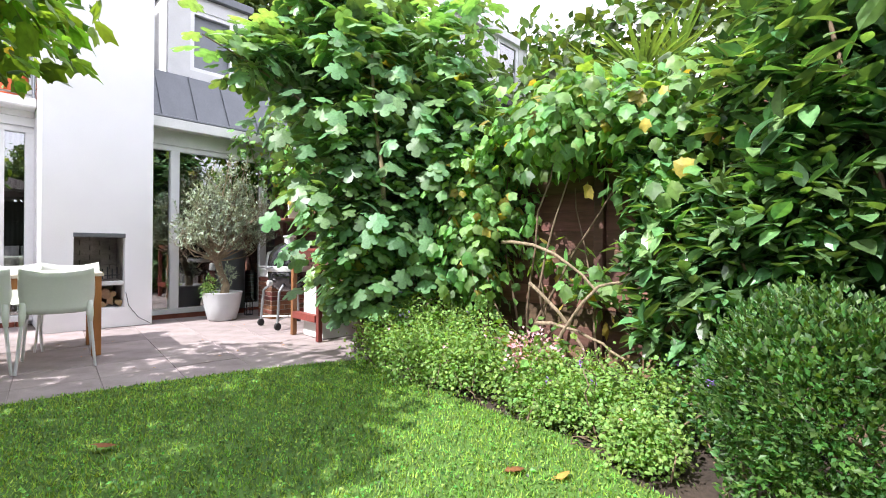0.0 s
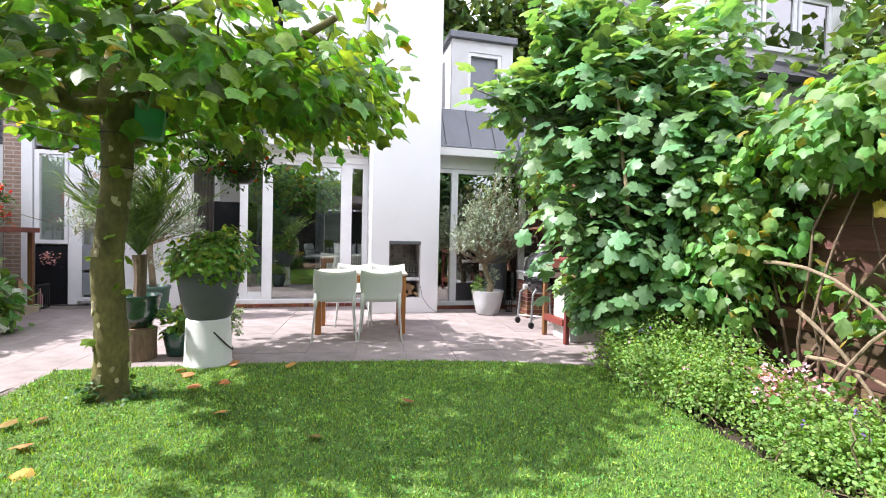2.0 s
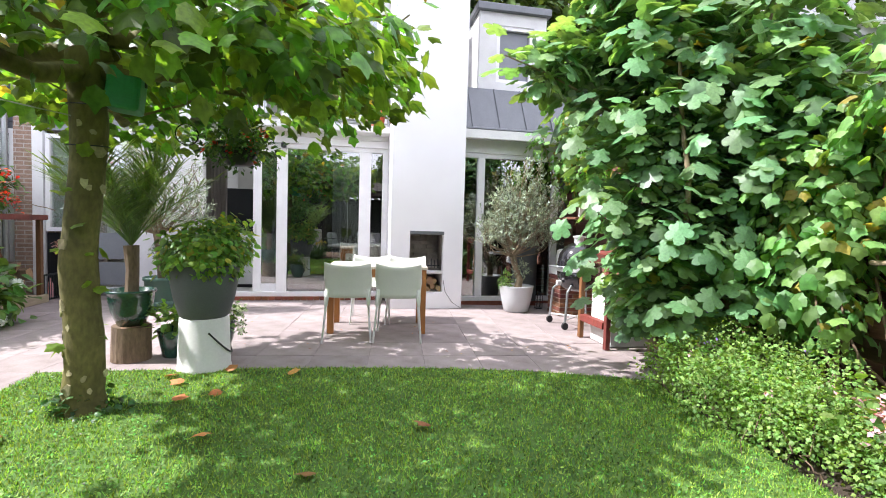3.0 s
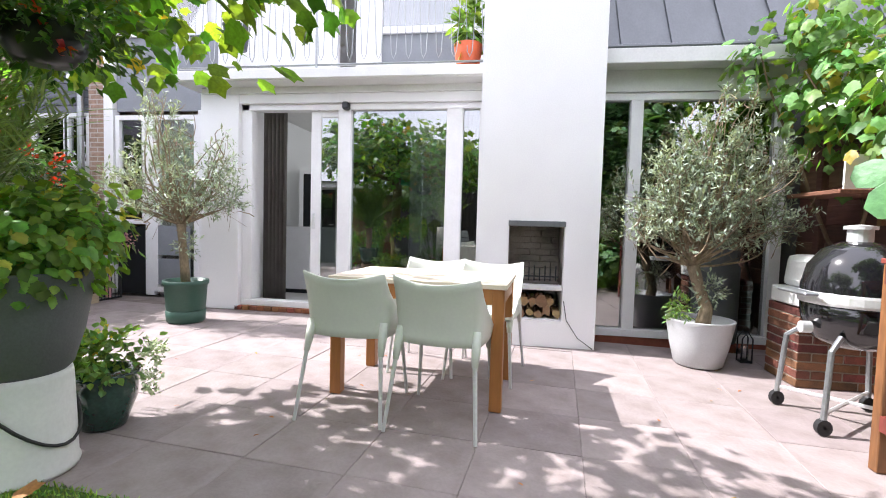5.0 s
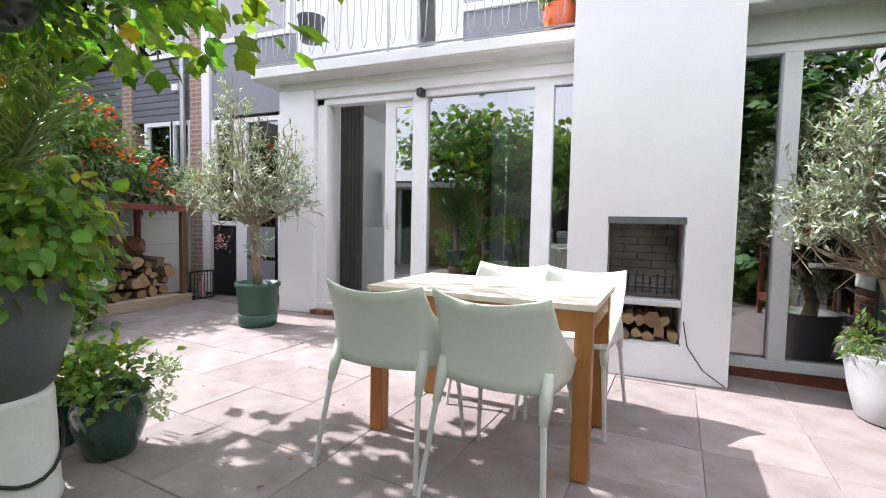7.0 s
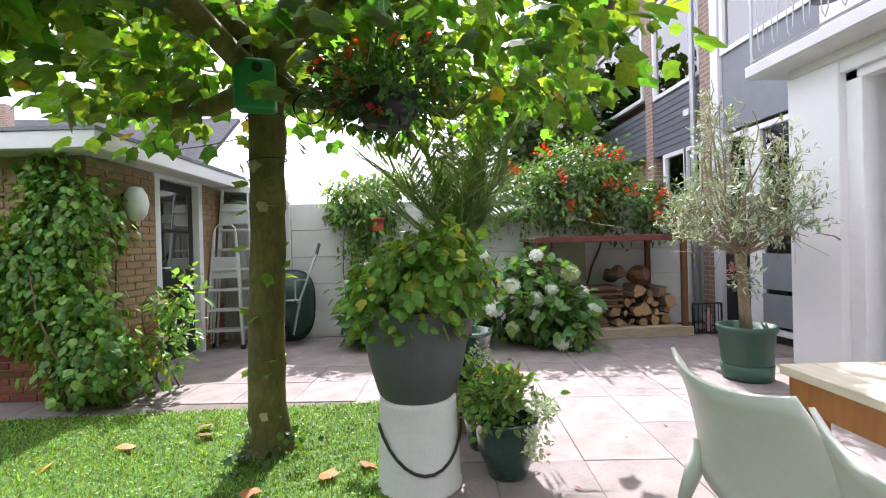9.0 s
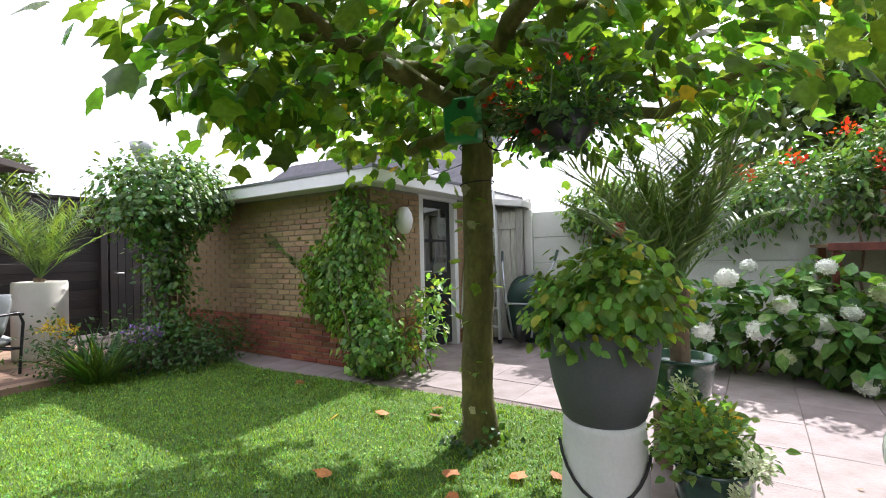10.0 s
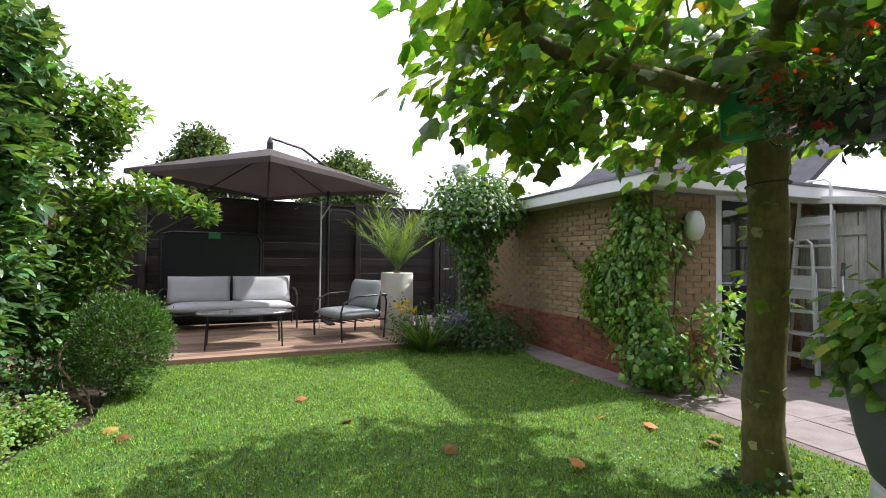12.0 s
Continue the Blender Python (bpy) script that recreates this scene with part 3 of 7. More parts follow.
# patio door: sliding leaf stands half open
door = frame_bars("patio_door", [(-2.45, -2.32), (-1.27, -1.12), (-0.03, 0.15), (0.33, 0.412)], 0.05, 2.40, FY, 0.12, "white sliding patio door standing open", "door")
for a, b in ((-1.12, -0.03), (0.15, 0.33)):
    p = part("pane", box(a, b, FY + .05, FY + .056, .12, 2.33), "glass", door)
    p.visible_shadow = False
leafd = part("sliding_leaf", merged(box(-1.62, -1.50, FY + .06, FY + .11, .10, 2.34, .004), box(-0.44, -0.30, FY + .06, FY + .11, .10, 2.34, .004), box(-1.50, -.44, FY + .06, FY + .11, .10, .24), box(-1.50, -.44, FY + .06, FY + .11, 2.26, 2.34)), "frame", door, "sliding white door leaf")
p = part("pane", box(-1.50, -0.44, FY + .075, FY + .081, .24, 2.26), "glass", leafd)
p.visible_shadow = False
part("handle", box(-1.585, -1.555, FY + .035, FY + .06, .98, 1.16, .006), "alu", leafd, "grey pull handle")
cambox = thing("security_camera", "small black and white camera on the door frame", "camera")
part("bracket", box(-1.26, -1.06, 5.16, FY + .01, 2.39, 2.43, .008), "frame", cambox)
part("lens_body", box(-1.20, -1.13, 5.06, 5.16, 2.32, 2.40, .012), "black", cambox)
step = thing("brick_sill", "low red brick sill below the patio door", "sill", kind="structure")
for k in range(30):
    part("brick", box(-2.5 + k * .095, -2.5 + k * .095 + .085, WY + .0, FY + .06, 0, .05, .004), "brick_r", step)

# room behind the door
# the gap in the far wall is added, out of sight, to let light in
wall("room_shell", box(-2.62, .50, 8.6, 8.8, 0, 2.6), box(.50, 1.47, 8.6, 8.8, 0, .3), box(.50, 1.47, 8.6, 8.8, 2.45, 2.6), box(-2.62, 1.6, 5.42, 8.8, -0.02, 0.04), box(1.47, 1.6, 5.42, 8.6, 0, 2.6), material="room", label="plain room walls behind the patio door")
tagged(part("room_ceiling", box(-2.62, 1.6, 5.41, 8.8, 2.52, 2.62), "room"), "pale ceiling of the room behind the door", "ceiling", kind="structure")
cab = thing("sideboard", "white low sideboard inside the room", "sideboard")
part("body", box(-2.58, -1.2, 6.2, 6.6, .10, .98, .006), "frame", cab)
part("plinth", box(-2.56, -1.24, 6.24, 6.56, .04, .10), "black", cab)
# plain black upright panel behind the sideboard, 1.8 m high
dark_panel = thing("dark_cupboard", "tall flat black panel standing in the room", "cupboard")
part("panel", box(-2.55, -1.6, 6.95, 7.0, .04, 1.80, .008), "black", dark_panel)
cur = thing("curtain", "dark grey full-length curtain beside the open door", "curtain")
bm = bmesh.new()
prev = None
for i in range(41):
    x = -2.36 + i * .0075
    y = 5.47 + .035 * math.sin(i * 0.95)
    a, b = bm.verts.new((x, y, .06)), bm.verts.new((x + .01 * math.sin(i), y, 2.38))
    if prev:
        bm.faces.new((prev[0], a, b, prev[1]))
    prev = (a, b)
bmesh.ops.solidify(bm, geom=bm.faces[:], thickness=0.004)
part("cloth", bm, "curtain", cur, smooth=True)
cur2 = thing("curtain", "dark grey striped curtain behind the narrow side pane", "curtain")
bm = bmesh.new()
prev = None
for i in range(61):
    x = 0.10 + i * .006
    y = 5.48 + .03 * math.sin(i * 0.8)
    a, b = bm.verts.new((x, y, .06)), bm.verts.new((x, y, 2.38))
    if prev:
        bm.faces.new((prev[0], a, b, prev[1]))
    prev = (a, b)
bmesh.ops.solidify(bm, geom=bm.faces[:], thickness=0.004)
part("cloth", bm, "curtain", cur2, smooth=True)

ip = thing("indoor_plant", "tall broad-leaved house plant in a white pot behind the pane", "plant", pose(-.22, 5.75, .04))
part("pot", lathe([(.001, 0), (.11, 0), (.13, .02), (.15, .30), (.14, .30), (.135, .26), (.001, .26)], 24), "frame", ip, "white round pot", smooth=True)
for k in range(9):
    a_ = k * 2.4
    e_ = Vector((.22 * math.cos(a_), .16 * math.sin(a_), .75 + .08 * (k % 4)))
    st_ = part("stalk", tube([(0, 0, .25), (e_.x * .4, e_.y * .4, .55), e_], .008, 5), "leaf_dark", ip)
    v_, f_ = blade(.20, 4, .2, .25)
    part("leaf_blade", leaf_mesh("leaf_blade", scattered(np.random.default_rng(k), (v_, f_), np.array([e_]), np.array([[math.cos(a_) * .6, math.sin(a_) * .6, .8]]), .42, .1)), "leaf_small", st_)
bk = thing("book_row", "short row of books on the sideboard", "books", pose(-1.52, 6.3, .98))
for k, (w_, h_, c_) in enumerate(((.03, .25, "frame"), (.04, .28, "curtain"), (.025, .24, "bucket"), (.035, .27, "black"), (.03, .22, "frame"), (.04, .26, "panel"))):
    part("book", turned(box(k * .042, k * .042 + w_, 0, .18, 0, h_, .002), pose(0, 0, 0, 0, 4 if k > 3 else 0, 0)), c_, bk)
# added fill lamp at the unseen gap, only to brighten the room
room_light = bpy.data.lights.new("room_fill_light", "AREA")
room_light.energy, room_light.shape, room_light.size, room_light.size_y = 26, "RECTANGLE", .95, 2.1
room_light.color = (0.92, 0.96, 1.0)
rl = new("room_fill_light", room_light)
rl.matrix_world = look((.98, 8.62, 1.38), (.4, 6.0, 1.1))

# right-hand extension: glazed front under an eave, zinc roof
ext = frame_bars("window_extension", [(1.472, 1.50), (1.79, 1.90), (3.05, 3.15)], 0.04, 2.36, 4.75, 0.10, "white framed full-height glazing of the extension")
for a, b in ((1.50, 1.79), (1.90, 3.05)):
    p = part("pane", box(a, b, 4.80, 4.806, .11, 2.29), "glass", ext)
    p.visible_shadow = False
wall("wall_extension_base", box(1.475, 3.4, 4.74, 5.1, -.10, 0.04), material="brick_r", label="low brick base below the glazing")
# room shell coloured dark so it looks unlit behind the glazing
wall("wall_extension_side", box(3.15, 3.4, 4.9, 9.0, 0.1, 2.6), box(1.6, 3.4, 8.6, 8.8, 0, 2.6), box(1.6, 3.4, 5.1, 8.6, -.02, .04), box(1.6, 3.15, 5.1, 8.6, 2.36, 2.5), material="room_shaded", label="walls, floor and ceiling of the glazed extension, coloured dark as shade")
tagged(part("eave", merged(box(1.475, 3.7, 4.72, 5.1, 2.36, 2.56), box(1.475, 3.7, 4.44, 4.50, 2.53, 2.66, .006), box(1.475, 3.7, 4.5, 5.1, 2.56, 2.64)), "soffit"), "white eave above the glazing", "eave", kind="structure")
roof = thing("zinc_roof", "steep grey standing-seam zinc roof above the extension", "roof", kind="structure")


def slope(x0, x1, t):
    """A sheet on the steep roof between two places, t thick."""
    bm = bmesh.new()
    q = [(4.50, 2.66), (4.95, 3.42)]
    vs = [bm.verts.new((x, y + dy, z)) for x in (x0, x1) for y, z in q for dy in (0, t)]
    for f in ((0, 2, 6, 4), (1, 5, 7, 3), (0, 1, 3, 2), (4, 6, 7, 5), (2, 3, 7, 6), (0, 4, 5, 1)):
        bm.faces.new([vs[i] for i in f])
    return bm


part("sheet", slope(1.475, 3.9, 0.10), "zinc", roof)
for k in range(6):
    part("seam", turned(slope(1.62 + k * .43, 1.64 + k * .43, 0.05), Matrix.Translation((0, -0.022, 0))), "zinc", roof)
part("gutter", tube([(1.475, 4.47, 2.675), (3.75, 4.47, 2.675)], 0.03, 8), "zinc", roof)
tagged(part("flat_roof", box(1.475, 3.9, 4.98, 9, 3.36, 3.42), "zinc"), "flat zinc roof behind the steep edge", "roof", kind="structure")
dorm = thing("dormer", "white dormer with a small window and a dark flat roof", "dormer", kind="structure")
part("wall", merged(box(1.86, 2.16, 5.2, 6.8, 3.42, 4.75), box(2.80, 3.02, 5.2, 6.8, 3.42, 4.75), box(2.16, 2.80, 5.2, 6.8, 3.42, 3.62), box(2.16, 2.80, 5.2, 6.8, 4.55, 4.75), box(2.16, 2.80, 5.6, 6.8, 3.6, 4.6)), "soffit", dorm)
part("roof", box(1.80, 3.08, 5.12, 6.9, 4.75, 4.87, .01), "zinc", dorm)
dw = part("window", merged(box(2.16, 2.22, 5.22, 5.28, 3.62, 4.55), box(2.74, 2.80, 5.22, 5.28, 3.62, 4.55), box(2.22, 2.74, 5.22, 5.28, 3.62, 3.68), box(2.22, 2.74, 5.22, 5.28, 4.49, 4.55)), "frame", dorm)
part("blind", box(2.22, 2.74, 5.30, 5.32, 3.68, 4.49), "panel", dw, "grey roller blind")

# balcony rail with hairpin wires, pots and the upper windows
rail = thing("balcony_rail", "grey steel balcony rail with hairpin wire loops", "railing")
for z in (2.72, 3.50):
    part("rail", tube([(-3.04, 4.84, z), (0.40, 4.84, z)], 0.012, 6), "steel", rail)
for k in range(22):
    x = -2.99 + k * .158
    part("wire_loop", tube([(x, 4.84, 3.50), (x + .035, 4.84, 2.82), (x + .06, 4.84, 2.765), (x + .085, 4.84, 2.82), (x + .12, 4.84, 3.50)], 0.005, 5), "steel", rail)
for x in (-3.04, -1.4, 0.38):
    part("post", tube([(x, 4.84, 2.66), (x, 4.84, 3.50)], 0.014, 6), "steel", rail)
upw = frame_bars("window_upper", [(-1.05, -0.98), (0.22, 0.30)], 2.98, 4.75, 5.80, 0.08, "white framed upper window with a grey lower panel")
part("transom", box(-.98, .22, 5.79, 5.88, 3.42, 3.50), "frame", upw)
part("panel", box(-.98, .22, 5.83, 5.86, 3.05, 3.42), "panel", upw, "grey lower panel")
p = part("pane", box(-.98, .22, 5.84, 5.845, 3.50, 4.68), "glass", upw)
upd = frame_bars("balcony_door", [(-1.62, -1.55), (-1.31, -1.25)], 2.72, 4.75, 5.80, 0.08, "open white balcony door", "door")
wall("upper_room", box(-3, 1.4, 7.4, 7.6, 2.6, 6), box(-3, 1.4, 6.0, 7.5, 2.66, 2.72), box(-3, 1.4, 6, 7.5, 6.2, 6.3), material="room", label="room walls behind the upper window")


def pot_plain(name, r0, r1, h, material, at, label, thick=0.012, group=""):
    t = thing(name, label, "pot", at, group)
    part("body", lathe([(0.001, 0.0), (r0 * .96, 0), (r0, 0.012), ((r0 + r1) / 2 * 1.01, h * .5), (r1, h - .012), (r1 * 1.0, h), (r1 - thick, h), (r1 - thick, h - .05), (0.001, h - .05)]), material, t, smooth=True)
    return t


balp = pot_plain("balcony_pot", .11, .15, .27, "terracotta", pose(0.20, 4.98, 2.66), "orange plastic pot with a leafy plant on the balcony")
rng = np.random.default_rng(7)
pos, out = cloud(rng, [(0, 0, .50, .12, .12, .28)], 220, 5, .04)
part("plant", leaf_mesh("plant", scattered(rng, LEAF_OVAL, pos, out, .12)), "leaf_small", balp)
for k in range(4):
    part("stem", tube([(.03 * math.cos(k * 1.6), .03 * math.sin(k * 1.6), .2), (.05 * math.cos(k * 1.6), .05 * math.sin(k * 1.6), .65)], .006, 5), "leaf_small", balp)
hp = thing("hanging_box", "grey plastic pot hung on the balcony rail", "pot", pose(-2.42, 4.99, 2.97))
part("body", lathe([(0.001, 0), (.11, 0), (.14, .24), (.15, .25), (.13, .24), (.001, .22)]), "pot_g", hp, smooth=True)
part("hook", tube([(0, -.12, .2), (0, -.145, .35), (0, -.15, .53)], .006, 5), "steel", hp)


# ---- neighbouring houses ----
def window_in(parent, x0, x1, z0, z1, y, dark=False):
    w = part("window", merged(box(x0, x0 + .06, y - .03, y + .05, z0, z1), box(x1 - .06, x1, y - .03, y + .05, z0, z1), box(x0 + .06, x1 - .06, y - .03, y + .05, z0, z0 + .06), box(x0 + .06, x1 - .06, y - .03, y + .05, z1 - .06, z1)), "frame", parent)
    part("pane", box(x0 + .06, x1 - .06, y + .01, y + .016, z0 + .06, z1 - .06), "glass_n", w).visible_shadow = False
    # pale sheet behind the pane imitates the white sky mirrored in it
    part("net_curtain", box(x0 + .05, x1 - .05, y + .06, y + .08, z0 + .05, z1 - .05), "room", w)
    return w


NY = 5.72
nb = thing("neighbour_house", "neighbouring row house with grey boarding, brick piers and white frames", "house", kind="structure")
part("wall", merged(box(-5.06, -4.82, NY - .04, NY + .3, 0, 6.2), box(-6.5, -6.28, NY - .04, NY + .3, 1.4, 6.2), box(-9.8, -8.6, NY, NY + .3, 0, 6.2), box(-9.8, -3.2, NY + .3, NY + .5, 0, 6.2)), "brick_n", nb, "brown brick piers")
for k in range(9):
    part("board", box(-6.28, -5.06, NY - .02, NY + .03, 2.47 + k * .098, 2.47 + k * .098 + .092, .006), "clad", nb)
for k in range(8):
    part("board", box(-8.6, -6.5, NY - .02, NY + .03, 2.55 + k * .098, 2.55 + k * .098 + .092, .006), "clad", nb)
part("panel", box(-4.66, -3.05, NY, NY + .05, 2.48, 3.45), "panel", nb, "plain grey panel")
part("panel", box(-4.66, -3.5, NY, NY + .05, 4.9, 6.2), "panel", nb)
part("frame_post", box(-4.82, -4.68, NY - .05, NY + .06, 0, 6.2), "frame", nb, "white corner post")
window_in(nb, -6.02, -5.42, 1.74, 2.46, NY)
window_in(nb, -5.46, -5.06, 1.74, 2.46, NY)
window_in(nb, -6.28, -5.06, 3.38, 4.9, NY)
window_in(nb, -8.5, -6.6, 3.5, 4.9, NY)
window_in(nb, -4.66, -3.3, 3.45, 4.9, NY)
window_in(nb, -4.66, -4.20, .96, 2.42, NY)
part("bottom_wall", box(-6.28, -5.06, NY, NY + .05, 0, 1.74), "conc", nb, "white lower wall")
bd = part("black_door", box(-4.66, -4.22, NY - .01, NY + .04, .0, .93, .01), "black", nb, "black panel with a flower wreath")
part("white_post", box(-4.21, -4.08, NY - .03, NY + .05, 0, 2.42), "frame", nb)
window_in(nb, -4.08, -3.42, .05, 2.42, NY - .005)
part("white_post", box(-3.42, -2.9, NY - .03, NY + .05, 0, 2.48), "frame", nb)
part("panel", box(-4.02, -3.54, NY - .03, NY - .02, .55, .95), "panel", nb)
part("panel", box(-4.02, -3.54, NY - .03, NY - .02, .15, .5), "panel", nb)
part("downpipe", tube([(-5.14, NY - .09, 0), (-5.14, NY - .09, 5.8)], .04, 10), "steel", nb, "grey zinc downpipe")
part("lamp", box(-5.32, -5.20, NY - .13, NY - .02, 2.86, 2.96, .01), "frame", nb, "white outdoor lamp")
part("roof", turned(box(-10, -3.2, 0, 4.2, 0, .12), Matrix.Translation((0, NY - .45, 6.1)) @ Matrix.Rotation(radians(38), 4, "X")), "tiles", nb)
part("gutter", box(-10, -3.2, NY - .5, NY - .38, 6.05, 6.2), "zinc", nb)
rng = np.random.default_rng(9)
pos = np.stack([rng.normal(0, .06, 60), rng.normal(-.02, .015, 60), rng.normal(0, .06, 60)], 1) + (-4.44, NY - .03, .72)
part("wreath", leaf_mesh("wreath", scattered(rng, PETAL, pos, np.tile([0, -1.0, 0], (60, 1)), .05)), "fl_pink", bd, "pale pink flower wreath")
nb2 = thing("far_row_house", "row house with brick wall, balcony and white windows", "house", kind="structure")
part("wall", merged(box(-13.5, -9.8, 5.4, 5.8, 0, 6.0)), "brick_n", nb2)
part("white_panel", box(-11.6, -10.2, 5.36, 5.40, 2.7, 5.6), "frame", nb2)
for k in range(12):
    part("baluster", tube([(-11.7 + k * .14, 4.6, 2.7), (-11.7 + k * .14, 4.6, 3.6)], .012, 5), "steel", nb2)
part("rail", tube([(-11.8, 4.6, 3.62), (-10.0, 4.6, 3.62)], .02, 6), "steel", nb2)
part("balcony", box(-11.9, -9.9, 4.55, 5.4, 2.58, 2.7), "soffit", nb2)
part("roof", turned(box(-14, -9.8, 0, 4, 0, .12), Matrix.Translation((0, 4.9, 5.9)) @ Matrix.Rotation(radians(35), 4, "X")), "tiles", nb2)
window_in(nb2, -11.2, -10.4, 2.8, 4.8, 5.38)

# house beyond the right-hand fence, with a white dormer
rh = thing("house_beyond_fence", "neighbouring house with a tiled roof and a white dormer", "house", kind="structure")
part("wall", box(6.3, 12.5, 5.5, 11, 0, 4.9), "soffit", rh)
part("roof", turned(box(6.2, 12.6, 0, 5.5, 0, .14), Matrix.Translation((0, 5.1, 4.75)) @ Matrix.Rotation(radians(40), 4, "X")), "tiles", rh, "dark tiled roof")
rd = part("dormer", merged(box(7.9, 11.7, 5.55, 9.5, 7.0, 7.2), box(7.9, 8.2, 5.65, 9.5, 5.4, 7.0), box(11.3, 11.7, 5.65, 9.5, 5.4, 7.0), box(8.2, 11.3, 5.75, 9.5, 5.4, 5.65), box(8.2, 11.3, 6.2, 9.5, 5.6, 7.0)), "soffit", rh, "white boarded dormer")
for a, b in ((8.2, 9.2), (9.25, 10.25), (10.3, 11.3)):
    w = part("window", merged(box(a, a + .1, 5.67, 5.75, 5.65, 7.0), box(b - .1, b, 5.67, 5.75, 5.65, 7.0), box(a + .1, b - .1, 5.67, 5.75, 5.65, 5.75), box(a + .1, b - .1, 5.67, 5.75, 6.9, 7.0)), "frame", rd)
    part("pane", box(a + .1, b - .1, 5.71, 5.715, 5.75, 6.9), "glass", w)
    part("net_curtain", box(a + .06, b - .06, 6.0, 6.02, 5.7, 6.95), "room", w)
# house behind the shed
bh = thing("house_behind_shed", "far house with a long dark tiled roof and dormers", "house", kind="structure")
part("wall", box(-20, -14, -18, -5.2, 0, 3.4), "brick_n", bh)
part("roof", turned(box(0, 5.5, -5.3, 7.9, 0, .15), Matrix.Translation((-13.6, 0, 3.2)) @ Matrix.Rotation(radians(180), 4, "Z") @ Matrix.Rotation(radians(-35), 4, "Y") @ Matrix.Translation((0, 10.3, 0))), "tiles", bh)
part("gutter", box(-13.7, -13.5, -18.2, -5.0, 3.15, 3.35), "frame", bh)
part("dormer", box(-15.6, -14.0, -9.4, -6.6, 3.4, 4.4), "frame", bh, "white dormer")
part("chimney", box(-16.8, -16.4, -13, -12.5, 5, 6.6), "brick_n", bh)
part("gable", merged(box(-17, -11, 2.6, 2.9, 0, 3.6)), "brick_n", bh)


# ---- shed ----
shed = thing("shed", "buff brick garden shed with a red brick base and white fascia", "shed", pose(-2.80, -0.78, 0, 0, 0, -4), kind="structure")
SL, SW, SH = 3.9, 3.2, 1.90
part("core", merged(box(-.20, -.012, -SL, -.012, 0, SH), box(-.85, -.20, -.20, -.012, 0, SH), box(-SW, -1.70, -.20, -.012, 0, SH), box(-SW, -.2, -SL, -SL + .2, 0, SH)), "mortar", shed)
part("roof_deck", box(-SW - .2, .10, -SL - .2, .10, SH + .04, SH + .12), "zinc", shed, "dark flat roof edge")
part("fascia", merged(box(.24, .30, -SL - .2, .30, SH - .01, SH + .115, .004), box(-SW, .24, .24, .30, SH - .01, SH + .115, .004)), "frame", shed, "white painted fascia")
part("edge_trim", merged(box(.22, .31, -SL - .2, .31, SH + .115, SH + .145), box(-SW, .22, .22, .31, SH + .115, SH + .145)), "zinc", shed)
part("soffit", merged(box(0.0, .24, -SL - .2, .24, SH + .0, SH + .03), box(-SW, 0, 0.0, .24, SH + .0, SH + .03)), "soffit", shed)
sd = part("door", merged(box(-1.62, -.92, -.12, -.07, .03, 1.86)), "black", shed, "black glazed shed door")
part("pane", box(-1.52, -1.02, -.068, -.064, .95, 1.76), "glass", sd)
part("glazing_bar", merged(box(-1.54, -1.0, -.066, -.055, 1.34, 1.37), box(-1.54, -1.0, -.066, -.055, .92, .95)), "black", sd)
part("handle", tube([(-.98, -.06, .98), (-.98, -.01, .98), (-1.08, -.01, .98)], .009, 6), "alu", sd, "aluminium lever handle")
part("door_frame", merged(box(-.92, -.84, -.14, .004, 0, 1.92), box(-1.70, -1.62, -.14, .004, 0, 1.92), box(-1.62, -.92, -.14, .004, 1.86, 1.92)), "frame", shed, "white door frame")
lampw = thing("wall_lamp", "white oval glass wall lamp on a dark bracket", "lamp", shed.matrix_basis @ pose(-.42, .10, 1.56))
part("globe", lathe([(.001, -.15), (.05, -.14), (.085, -.08), (.10, 0), (.085, .08), (.05, .14), (.001, .15)], 20), "frame", lampw, smooth=True)
part("bracket", box(-.06, .06, -.095, -.02, -.08, .1, .01), "black", lampw)
BR, BH = 0.215, 0.0625
brick_mesh = {}
near_bricks, far_bm = [], {"brick_y": [], "brick_r": []}
for c in range(30):
    z = c * BH + .005
    kind = "brick_r" if c < 8 else "brick_y"
    for k in range(-1, int(SL / BR) + 1):
        y1 = -k * BR - (BR / 2 if c % 2 else 0)
        y0, y1 = max(y1 - BR + .011, -SL), min(y1, 0.0)
        if y1 - y0 > .05:
            (near_bricks if (y1 > -2.35 and len(near_bricks) < 300) else far_bm[kind]).append((kind, (y0, y1, z)))
for kind, (y0, y1, z) in near_bricks:
    key = (kind, round(y1 - y0, 3))
    if key not in brick_mesh:
        b = box(-.10, .0, -key[1], 0, 0, .0515, .004)
        me = bpy.data.meshes.new("brick")
        b.to_mesh(me)
        b.free()
        me.materials.append(M[kind])
        brick_mesh[key] = me
    part("brick", brick_mesh[key], kind, shed, at=pose(.003 * noise.noise((y1 * 9, z * 31, 0)), y1, z))
for kind, lst in far_bm.items():
    vs, fs = [], []
    for _, (y0, y1, z) in lst:
        o = len(vs)
        vs += [(x, y, zz) for x in (-.05, 0) for y in (y0, y1) for zz in (z, z + .0515)]
        fs += [tuple(o + i for i in f) for f in ((4, 6, 7, 5), (0, 4, 5, 1), (2, 3, 7, 6), (1, 5, 7, 3), (0, 2, 6, 4))]
    if vs:
        me = bpy.data.meshes.new("far_bricks")
        me.from_pydata(vs, [], fs)
        tagged(part("far_bricks", me, kind, shed), kind="stuff")
